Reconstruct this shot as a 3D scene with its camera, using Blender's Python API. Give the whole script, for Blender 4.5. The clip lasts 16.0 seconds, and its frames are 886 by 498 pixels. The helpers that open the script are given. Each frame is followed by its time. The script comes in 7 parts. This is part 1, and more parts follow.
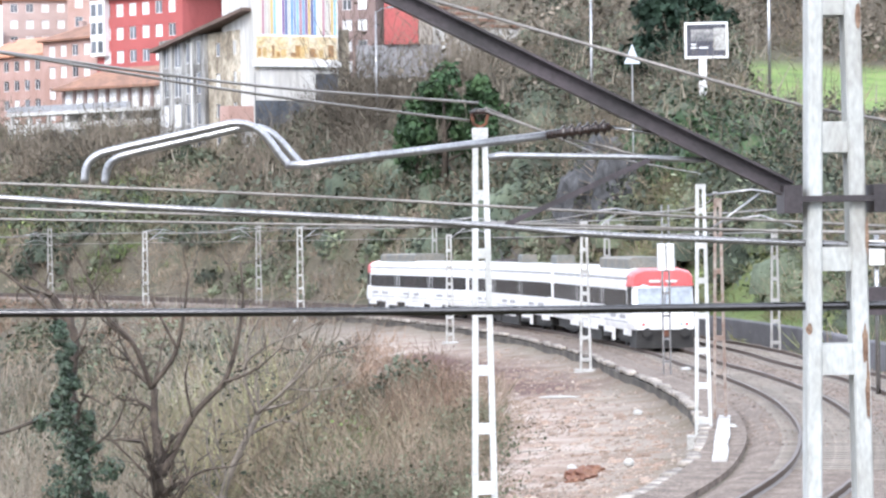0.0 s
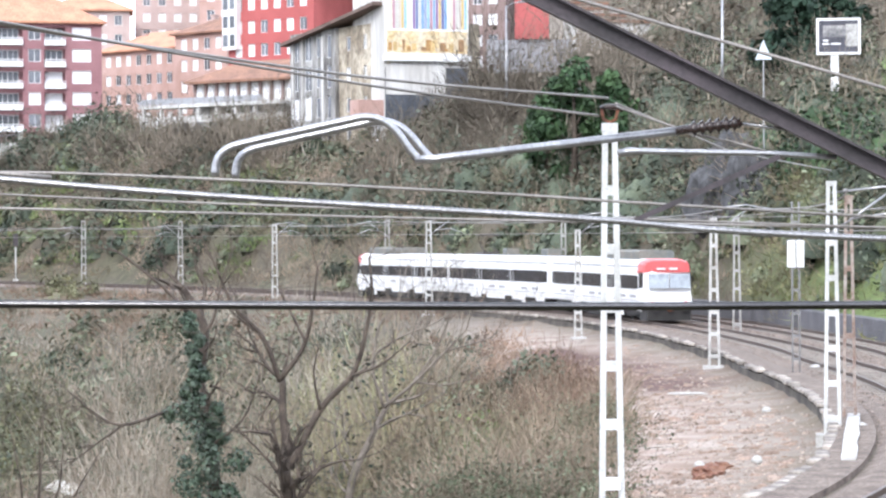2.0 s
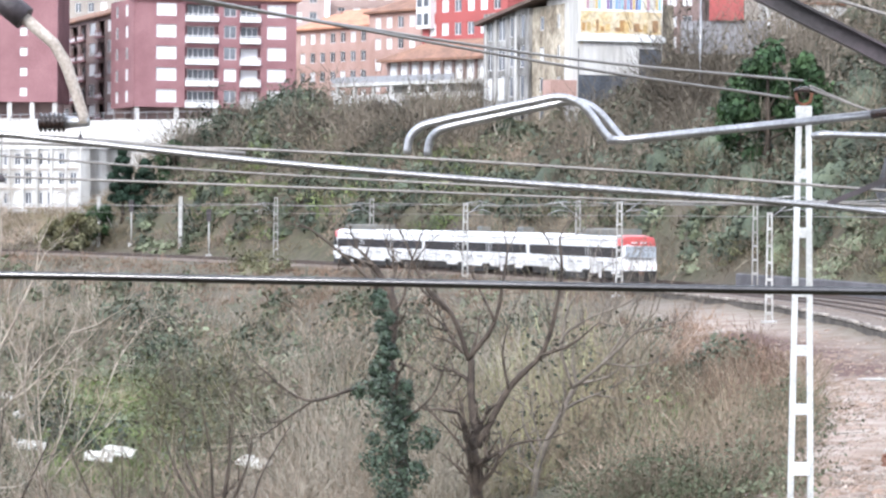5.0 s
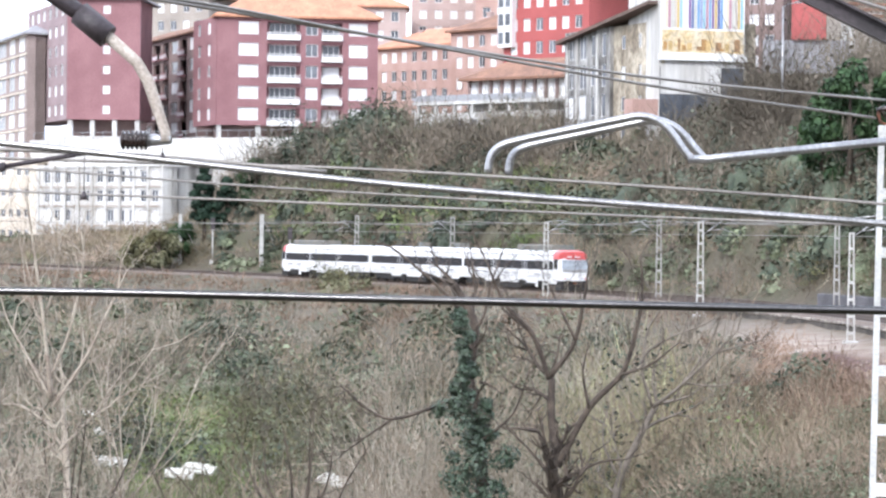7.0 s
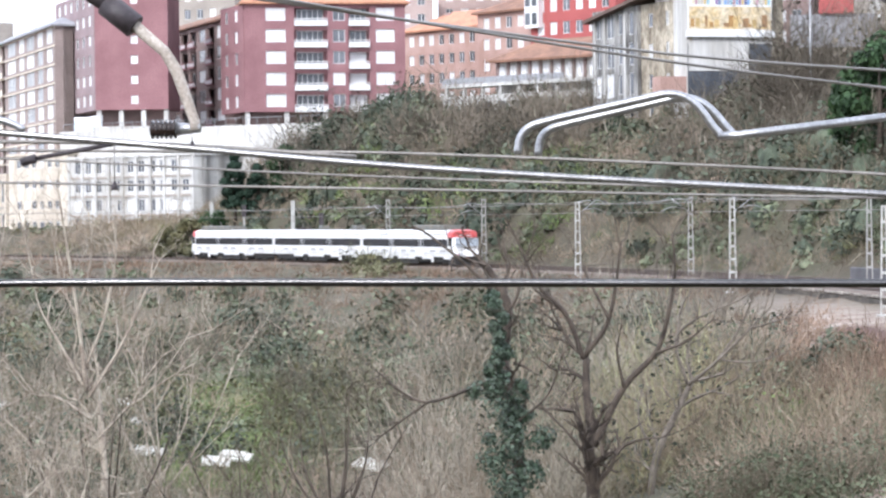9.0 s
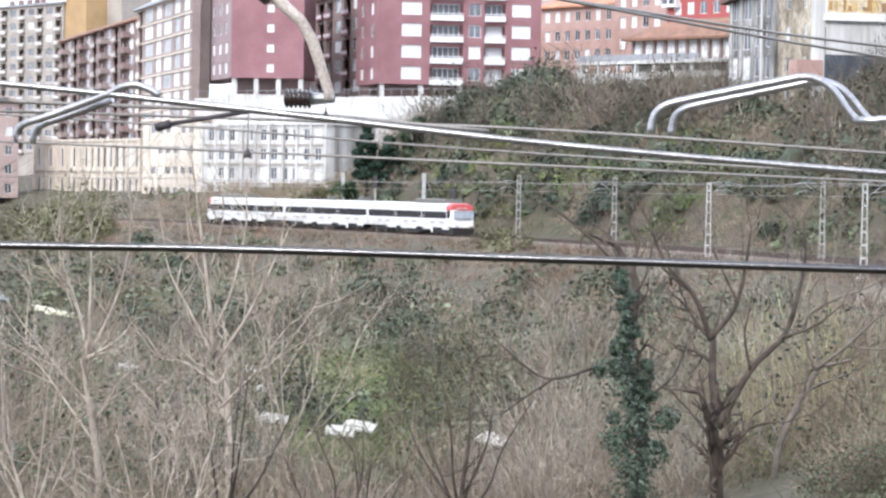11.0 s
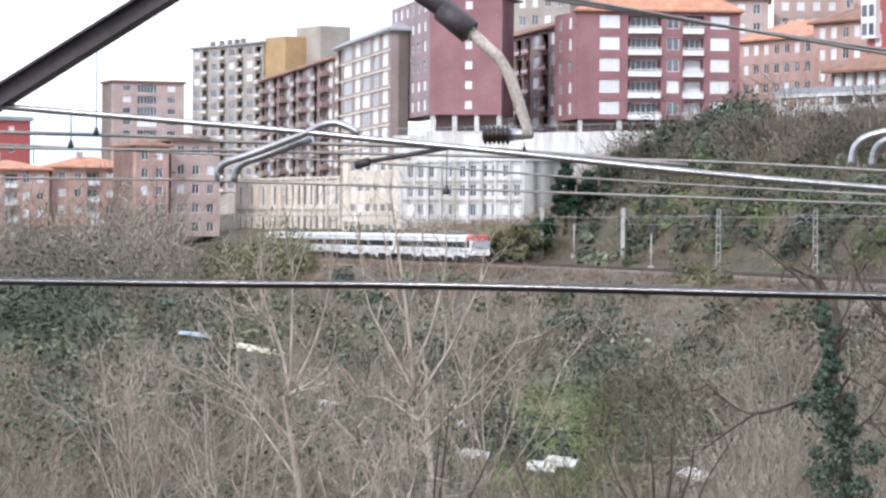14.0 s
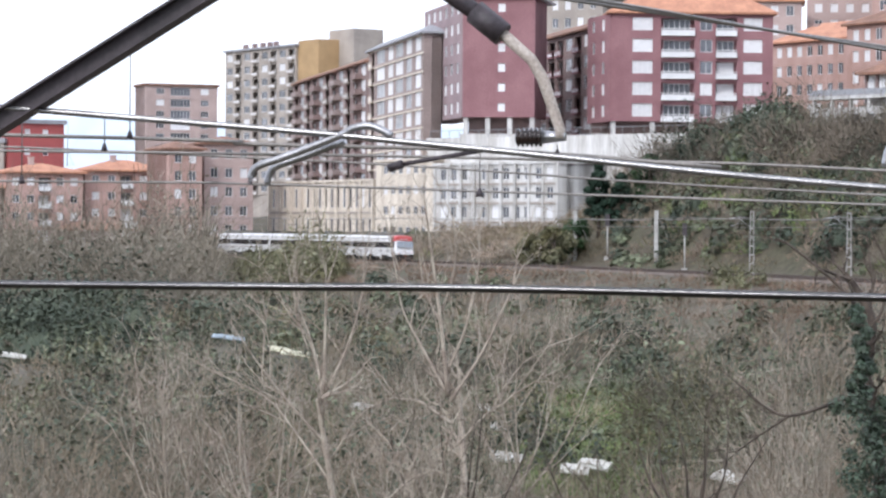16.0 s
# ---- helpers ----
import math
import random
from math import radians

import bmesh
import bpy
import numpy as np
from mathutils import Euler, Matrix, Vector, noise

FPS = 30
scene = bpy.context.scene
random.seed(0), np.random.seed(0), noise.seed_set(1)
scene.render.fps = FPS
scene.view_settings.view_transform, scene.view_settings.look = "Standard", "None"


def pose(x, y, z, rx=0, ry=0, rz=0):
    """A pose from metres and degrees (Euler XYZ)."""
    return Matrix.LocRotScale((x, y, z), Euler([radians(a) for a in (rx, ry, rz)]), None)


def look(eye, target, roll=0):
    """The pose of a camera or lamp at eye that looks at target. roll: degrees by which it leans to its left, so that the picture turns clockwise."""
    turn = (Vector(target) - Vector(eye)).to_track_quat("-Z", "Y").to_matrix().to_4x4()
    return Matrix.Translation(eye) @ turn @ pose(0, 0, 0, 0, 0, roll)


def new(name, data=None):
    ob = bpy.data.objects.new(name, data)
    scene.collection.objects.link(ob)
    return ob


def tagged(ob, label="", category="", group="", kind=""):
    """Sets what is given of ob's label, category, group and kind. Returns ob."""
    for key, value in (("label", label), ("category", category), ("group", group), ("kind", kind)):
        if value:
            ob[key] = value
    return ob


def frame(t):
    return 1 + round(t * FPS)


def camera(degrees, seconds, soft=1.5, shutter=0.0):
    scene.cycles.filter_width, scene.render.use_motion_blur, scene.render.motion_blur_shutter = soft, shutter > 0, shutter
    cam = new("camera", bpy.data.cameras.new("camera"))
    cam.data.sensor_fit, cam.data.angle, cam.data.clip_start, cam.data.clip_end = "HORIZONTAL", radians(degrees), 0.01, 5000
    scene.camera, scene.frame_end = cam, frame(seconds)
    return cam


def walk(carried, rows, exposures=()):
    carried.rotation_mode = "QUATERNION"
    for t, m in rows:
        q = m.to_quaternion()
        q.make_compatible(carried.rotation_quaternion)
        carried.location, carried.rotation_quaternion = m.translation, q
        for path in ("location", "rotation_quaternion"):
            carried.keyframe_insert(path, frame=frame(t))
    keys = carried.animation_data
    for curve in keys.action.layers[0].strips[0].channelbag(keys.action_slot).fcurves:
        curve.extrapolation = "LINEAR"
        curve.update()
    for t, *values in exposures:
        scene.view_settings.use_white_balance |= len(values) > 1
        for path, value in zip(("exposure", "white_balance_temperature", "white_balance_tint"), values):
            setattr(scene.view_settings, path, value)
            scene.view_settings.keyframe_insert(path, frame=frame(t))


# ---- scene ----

# The camera stands still on a bank and pans to its left with a long lens.
EYE = Vector((0.0, 0.0, 5.21))
cam = camera(17.82, 16.0, soft=2.45)
# seconds, bearing, pitch, roll in degrees
PAN = [
    (0.0, -0.000, -0.190, -0.793),
    (0.5, -1.257, -0.057, -0.602),
    (1.0, -0.984, -0.263, -0.516),
    (1.5, -2.029, -0.133, -0.368),
    (2.0, -2.611, -0.272, -0.363),
    (2.5, -4.471, -0.233, -0.568),
    (3.0, -5.381, -0.119, -1.216),
    (3.2, -5.697, -0.232, -1.155),
    (5.3, -6.481, -0.686, 0.492),
    (5.5, -6.515, -0.597, 0.490),
    (6.0, -7.091, -0.622, 0.611),
    (6.5, -7.611, -0.383, 0.401),
    (7.0, -8.109, -0.319, 0.626),
    (7.5, -8.596, -0.279, 0.281),
    (8.0, -8.771, -0.459, -0.311),
    (8.5, -9.169, -0.472, -0.550),
    (9.0, -8.752, -0.672, -0.663),
    (9.5, -9.379, -0.389, -0.996),
    (9.7, -10.111, -0.490, -1.058),
    (11.8, -11.523, -1.292, 1.603),
    (12.0, -11.696, -1.215, 1.525),
    (12.5, -13.040, -0.727, 0.319),
    (13.0, -14.330, -0.661, 0.292),
    (13.5, -14.958, -0.754, 0.506),
    (14.0, -15.424, -0.516, 0.499),
    (14.5, -15.984, -0.521, 0.436),
    (15.0, -16.086, -0.510, 0.391),
    (15.5, -16.215, -0.495, 0.412),
    (16.0, -16.097, -0.468, 0.416),
]


def bearing(b, d, z=0.0):
    """A place by its bearing from the camera in degrees, its distance and its height."""
    a = radians(b)
    return Vector((d * math.sin(a), d * math.cos(a), z))


def aim(b, p, roll):
    far = bearing(b, 100 * math.cos(radians(p)), 100 * math.sin(radians(p)))
    return look(EYE, EYE + far, roll)


walk(cam, [(t, aim(b, p, r)) for t, b, p, r in PAN],
     [(0.0, 1.35, 6120, 11), (3.0, 1.33, 6120, 11), (6.0, 1.29, 6120, 11), (9.0, 1.13, 6120, 11), (12.5, 1.08, 6120, 11), (14.0, 0.86, 6120, 11.5), (16.0, 0.62, 6120, 12)])

# ---- light ----
world = bpy.data.worlds.new("world")
scene.world = world
world.use_nodes = True
wn = world.node_tree.nodes
sky = wn.new("ShaderNodeTexSky")
sky.sky_type = "NISHITA"
sky.sun_disc = False
sky.sun_elevation = radians(42)
sky.sun_rotation = radians(200)
sky.air_density, sky.dust_density, sky.ozone_density = 1.0, 4.0, 1.0
hazy = wn.new("ShaderNodeMix")
hazy.data_type = "RGBA"
hazy.inputs["Factor"].default_value = 0.85
hazy.inputs["B"].default_value = (9.3, 9.8, 10.9, 1)
world.node_tree.links.new(sky.outputs[0], hazy.inputs["A"])
world.node_tree.links.new(hazy.outputs["Result"], wn["Background"].inputs["Color"])
wn["Background"].inputs["Strength"].default_value = 0.115
sun = new("sun", bpy.data.lights.new("sun", "SUN"))
sun.data.energy, sun.data.angle, sun.data.color = 1.1, radians(14), (1, 0.96, 0.9)
sun.matrix_world = look((-60, -120, 140), (0, 60, 0))

# ---- materials ----
MATS = {}


def mat(name, col, rough=0.8, vary=0.25, scale=3.0, fine=40.0, bump=0.2, metal=0.0, second=None, per_object=0.0, island=0.0, streak=1.0, tone=False):
    """A surface with broad stains and fine grain; second is the colour of the stains."""
    if name in MATS:
        return MATS[name]
    m = bpy.data.materials.new(name)
    m.use_nodes = True
    nt = m.node_tree
    n, ln = nt.nodes, nt.links
    bsdf = n["Principled BSDF"]
    geo = n.new("ShaderNodeTexCoord")
    big, small = n.new("ShaderNodeTexNoise"), n.new("ShaderNodeTexNoise")
    run = n.new("ShaderNodeMapping")
    run.inputs["Scale"].default_value = (1, 1, streak)
    ln.new(geo.outputs["Object"], run.inputs["Vector"])
    for node, sc in ((big, scale), (small, fine)):
        node.inputs["Scale"].default_value = sc
        node.inputs["Detail"].default_value = 4
        ln.new(run.outputs[0], node.inputs["Vector"])
    ramp = n.new("ShaderNodeValToRGB")
    ramp.color_ramp.elements[0].position, ramp.color_ramp.elements[1].position = 0.36, 0.66
    sec = second or tuple(c * (1 - vary) for c in col)
    ramp.color_ramp.elements[0].color = (*sec, 1)
    ramp.color_ramp.elements[1].color = (*col, 1)
    ln.new(big.outputs[0], ramp.inputs[0])
    grain = n.new("ShaderNodeMapRange")
    grain.inputs["To Min"].default_value, grain.inputs["To Max"].default_value = 1 - vary * 0.9, 1 + vary * 0.7
    grain.inputs["From Min"].default_value, grain.inputs["From Max"].default_value = 0.3, 0.7
    ln.new(small.outputs[0], grain.inputs["Value"])
    mul = n.new("ShaderNodeVectorMath")
    mul.operation = "SCALE"
    ln.new(ramp.outputs[0], mul.inputs[0])
    out = grain.outputs[0]
    for amount, kind, sock in ((per_object, "ShaderNodeObjectInfo", "Random"), (island, "ShaderNodeNewGeometry", "Random Per Island")):
        if amount:
            info, rng, mm = n.new(kind), n.new("ShaderNodeMapRange"), n.new("ShaderNodeMath")
            rng.inputs["To Min"].default_value, rng.inputs["To Max"].default_value = 1 - amount, 1 + amount
            mm.operation = "MULTIPLY"
            ln.new(info.outputs[sock], rng.inputs["Value"])
            ln.new(rng.outputs[0], mm.inputs[0])
            ln.new(out, mm.inputs[1])
            out = mm.outputs[0]
    if tone:
        bsdf.inputs["Specular IOR Level"].default_value = 0.12
        plant, mm = n.new("ShaderNodeAttribute"), n.new("ShaderNodeMath")
        plant.attribute_name = "tone"
        mm.operation = "MULTIPLY"
        ln.new(plant.outputs["Fac"], mm.inputs[0])
        ln.new(out, mm.inputs[1])
        out = mm.outputs[0]
    ln.new(out, mul.inputs["Scale"])
    ln.new(mul.outputs[0], bsdf.inputs["Base Color"])
    bsdf.inputs["Roughness"].default_value, bsdf.inputs["Metallic"].default_value = rough, metal
    if bump:
        bp = n.new("ShaderNodeBump")
        bp.inputs["Strength"].default_value, bp.inputs["Distance"].default_value = bump, 0.02
        ln.new(small.outputs[0], bp.inputs["Height"])
        ln.new(bp.outputs[0], bsdf.inputs["Normal"])
    MATS[name] = m
    return m


STEEL_DARK = mat("dark painted steel", (0.055, 0.042, 0.048), 0.55, 0.4, 2, 30, second=(0.025, 0.02, 0.022))
STEEL_GREY = mat("galvanised steel", (0.44, 0.44, 0.45), 0.3, 0.3, 4, 50, 0.05, metal=0.85)
STEEL_TUBE = mat("weathered steel tube", (0.34, 0.335, 0.335), 0.25, 0.3, 4, 50, 0.05, metal=0.8)
CABLE = mat("stranded cable", (0.27, 0.25, 0.23), 0.45, 0.3, 1, 60, metal=0.4)
CABLE_DARK = mat("black contact wire", (0.12, 0.118, 0.12), 0.2, 0.3, 1, 60, 0.03, metal=1.0)
CONCRETE = mat("weathered concrete", (0.50, 0.50, 0.485), 0.9, 0.3, 1.5, 25, second=(0.32, 0.31, 0.29))
STAINED = mat("rain-streaked white concrete", (0.47, 0.485, 0.475), 0.9, 0.2, 4, 35, second=(0.33, 0.325, 0.30), streak=0.4)
MASTPAINT = mat("pale grey mast paint", (0.58, 0.59, 0.585), 0.7, 0.25, 1.5, 25, second=(0.40, 0.40, 0.38))
WHITE_SLAB = mat("white cement", (0.54, 0.54, 0.52), 0.9, 0.3, 0.8, 8, second=(0.3, 0.28, 0.26))
GREYMAST = mat("dull grey mast", (0.36, 0.355, 0.345), 0.85, 0.25, 1.5, 25, second=(0.25, 0.24, 0.225))
RUST = mat("rust", (0.16, 0.06, 0.03), 0.95, 0.4, 8, 60, second=(0.07, 0.03, 0.02))
INSUL = mat("brown glazed porcelain", (0.03, 0.018, 0.015), 0.25, 0.3, 8, 60)
RAIL = mat("worn rail steel", (0.09, 0.065, 0.05), 0.45, 0.3, 3, 40, metal=0.5, second=(0.075, 0.05, 0.038))
BALLAST = mat("ballast", (0.20, 0.158, 0.128), 0.95, 0.8, 1.4, 15, 0.6, second=(0.11, 0.082, 0.064))
SLEEPER = mat("concrete sleeper", (0.25, 0.22, 0.19), 0.9, 0.3, 2, 20, per_object=0.15)
TRAIN_WHITE = mat("train white", (0.80, 0.80, 0.80), 0.35, 0.06, 0.7, 12, 0.02, second=(0.66, 0.65, 0.64))
TRAIN_GREY = mat("train roof grey", (0.42, 0.41, 0.39), 0.6, 0.2, 1, 12, second=(0.3, 0.28, 0.25))
TRAIN_STRIPE = mat("train stripe grey", (0.26, 0.26, 0.28), 0.4, 0.1, 1, 12)
TRAIN_RED = mat("train red", (0.60, 0.11, 0.11), 0.35, 0.12, 1, 12, 0.02)
TRAIN_DARK = mat("train underframe", (0.03, 0.028, 0.027), 0.8, 0.4, 2, 20)
GLASS_DARK = mat("dark tinted glass", (0.028, 0.027, 0.032), 0.25, 0.3, 0.6, 5, 0)
GLASS_PALE = mat("pale window", (0.46, 0.51, 0.57), 0.15, 0.3, 0.4, 3, 0)

GLASS_DARK.node_tree.nodes["Principled BSDF"].inputs["Specular IOR Level"].default_value = 0.2

# ---- small mesh tools ----


def part(name, bm, material, parent=None, label=""):
    me = bpy.data.meshes.new(name)
    bm.to_mesh(me)
    bm.free()
    me.materials.append(material)
    ob = new(name, me)
    if parent is not None:
        ob.parent = parent
    if label:
        ob["label"] = label
    return ob


def thing(name, place, label, category, group="", kind=""):
    ob = new(name)
    ob.matrix_world = place if isinstance(place, Matrix) else Matrix.Translation(place)
    return tagged(ob, label, category, group, kind)


def box(bm, x0, x1, y0, y1, z0, z1, m=None):
    vs = [bm.verts.new((x, y, z)) for z in (z0, z1) for x, y in ((x0, y0), (x1, y0), (x1, y1), (x0, y1))]
    if m is not None:
        for v in vs:
            v.co = m @ v.co
    for f in ((3, 2, 1, 0), (4, 5, 6, 7), (0, 1, 5, 4), (1, 2, 6, 5), (2, 3, 7, 6), (3, 0, 4, 7)):
        bm.faces.new([vs[i] for i in f])
    return vs


def boxes(*specs):
    bm = bmesh.new()
    for s in specs:
        box(bm, *s)
    return bm


def tube(bm, pts, rad, sides=6, closed=True):
    """A round bar along pts; rad is a number or one for each point."""
    pts = [Vector(p) for p in pts]
    rads = rad if isinstance(rad, (list, tuple)) else [rad] * len(pts)
    rings = []
    for i, p in enumerate(pts):
        d = (pts[min(i + 1, len(pts) - 1)] - pts[max(i - 1, 0)]).normalized()
        a = d.cross(Vector((0, 0, 1)))
        if a.length < 0.05:
            a = d.cross(Vector((1, 0, 0)))
        a.normalize()
        c = d.cross(a)
        rings.append([bm.verts.new(p + rads[i] * (math.cos(6.2832 * k / sides) * a + math.sin(6.2832 * k / sides) * c)) for k in range(sides)])
    for r0, r1 in zip(rings, rings[1:]):
        for k in range(sides):
            bm.faces.new((r0[k], r0[(k + 1) % sides], r1[(k + 1) % sides], r1[k])).smooth = sides > 4
    if closed:
        bm.faces.new(rings[0][::-1])
        bm.faces.new(rings[-1])


def tubes(pts, rad, sides=6):
    bm = bmesh.new()
    tube(bm, pts, rad, sides)
    return bm


def beam(bm, a, b, w, h, up=Vector((0, 0, 1))):
    """A rectangular bar from a to b."""
    a, b = Vector(a), Vector(b)
    d = (b - a).normalized()
    s = d.cross(up)
    s = s.normalized() if s.length > 0.01 else Vector((1, 0, 0))
    u = s.cross(d)
    vs = [bm.verts.new(p + s * x * w / 2 + u * z * h / 2) for p in (a, b) for x, z in ((-1, -1), (1, -1), (1, 1), (-1, 1))]
    for f in ((0, 1, 2, 3), (7, 6, 5, 4), (0, 4, 5, 1), (1, 5, 6, 2), (2, 6, 7, 3), (3, 7, 4, 0)):
        bm.faces.new([vs[i] for i in f])


def smooth_line(points, n=24):
    out = []
    q = [Vector(points[0]) * 2 - Vector(points[1])] + [Vector(p) for p in points] + [Vector(points[-1]) * 2 - Vector(points[-2])]
    for i in range(1, len(q) - 2):
        a, b, c, d = q[i - 1:i + 3]
        for k in range(n):
            u = k / n
            out.append(0.5 * (2 * b + (c - a) * u + (2 * a - 5 * b + 4 * c - d) * u * u + (3 * b - a - 3 * c + d) * u ** 3))
    out.append(q[-2])
    return out


# ---- the line of the railway ----
LINE = smooth_line([(-22, 21, 0), (-9, 30, 0), (-1, 36.5, 0), (3.5, 45, 0), (7.6, 58.5, 0), (9.7, 70.5, 0), (10.7, 82, 0), (11.0, 92, 0), (10.8, 103, 0),
                    (10.2, 113, 0), (9.6, 127.9, 0), (6.4, 156, 0), (0.6, 184.4, 0), (-14.2, 229, 0), (-29.9, 261.7, 0), (-48.8, 295.1, 0),
                    (-79.5, 339.7, 0), (-119.1, 388.1, 0), (-165.7, 442.4, 0), (-229, 511.6, 0), (-321.6, 604.1, 0)])
LINE_XY = np.array([(p.x, p.y) for p in LINE])
LINE_S = np.concatenate([[0], np.cumsum(np.hypot(*np.diff(LINE_XY, axis=0).T))])
LINE_S -= LINE_S[24]


def along(s, side=0.0, z=0.0):
    """A place at s metres along the line, side metres to its outer side, and the way of the line there."""
    p = Vector((np.interp(s, LINE_S, LINE_XY[:, 0]), np.interp(s, LINE_S, LINE_XY[:, 1]), z))
    q = Vector((np.interp(s + 0.5, LINE_S, LINE_XY[:, 0]), np.interp(s + 0.5, LINE_S, LINE_XY[:, 1]), z))
    d = (q - p).normalized()
    return p + side * Vector((d.y, -d.x, 0)), d


LINE_D = np.gradient(LINE_XY, axis=0)
LINE_D /= np.linalg.norm(LINE_D, axis=1)[:, None]


def off_line(x, y):
    """Signed distance from the line (outer side positive), for arrays."""
    out = np.empty(len(x))
    for i in range(0, len(x), 4000):
        px, py = x[i:i + 4000, None], y[i:i + 4000, None]
        dd = (px - LINE_XY[None, :, 0]) ** 2 + (py - LINE_XY[None, :, 1]) ** 2
        k = dd.argmin(1)
        dx, dy = x[i:i + 4000] - LINE_XY[k, 0], y[i:i + 4000] - LINE_XY[k, 1]
        out[i:i + 4000] = np.sqrt(dd.min(1)) * np.sign(dx * LINE_D[k, 1] - dy * LINE_D[k, 0])
    return out


# The hillside beyond the line: bearing, metres from the line to the top of the slope, height there
HILL = np.array([(-60, 80, 9), (-26, 60, 3), (-21.5, 60, 3.5), (-19.6, 40, 4), (-14.6, 40, 4.5), (-13.9, 45, 4.8), (-13.2, 50, 7), (-12.2, 52, 12), (-10.7, 50, 15.5), (-9.5, 52, 18),
                 (-8, 60, 17), (-6, 70, 16), (-3.8, 80, 16.5), (-2, 90, 18), (0, 110, 20), (2, 110, 20), (4.5, 102, 17), (9, 105, 16), (16, 110, 16), (60, 110, 15)])
FAR_B = np.degrees(np.arctan2(LINE_XY[:, 0], LINE_XY[:, 1]))[220:]
FAR_D = np.hypot(LINE_XY[:, 0], LINE_XY[:, 1])[220:]


def rough(x, y, size, seed):
    return np.array([noise.noise((a / size, b / size, seed)) for a, b in zip(x, y)])


def height(x, y):
    x, y = np.asarray(x, float), np.asarray(y, float)
    s = off_line(x, y)
    d, b = np.hypot(x, y), np.degrees(np.arctan2(x, y))
    inner = np.interp(-s, [0, 3.15, 3.5, 9, 15, 22, 30, 50, 90], [-0.12, -0.12, -0.55, -0.95, -2.4, -4.6, -5.6, -6.0, -6.2])
    reach, top = np.interp(b, HILL[:, 0], HILL[:, 1]), np.interp(b, HILL[:, 0], HILL[:, 2])
    past = d - np.interp(b, FAR_B[::-1], FAR_D[::-1]) - 12
    u = np.clip(past / reach, 0, 1)
    outer = top * u ** 0.85 + np.clip(past - reach, 0, 260) * np.interp(b, [-14, -9, -3, 0, 20], [0.02, 0.06, 0.10, 0.20, 0.20])
    outer = -0.12 + outer * np.clip((s - 7.2) / 5, 0, 1)
    z = np.where(s < 0, inner, outer)
    # the bank on which the camera stands, and the level of the near track
    near = np.interp(d, [0, 4, 12, 15, 48], [3.4, 3.4, -0.15, -0.15, -0.15])
    k = np.clip((d - 34) / 18, 0, 1)
    z = np.where((d < 52) & (x < 22), near * (1 - k) + np.where(s < 0, inner, -0.12) * k, z)
    return np.where(y < 20, np.where(d < 52, near, np.interp(d, [52, 200], [-0.15, 6])), z), s


def ground_z(x, y):
    return float(height([x], [y])[0][0])


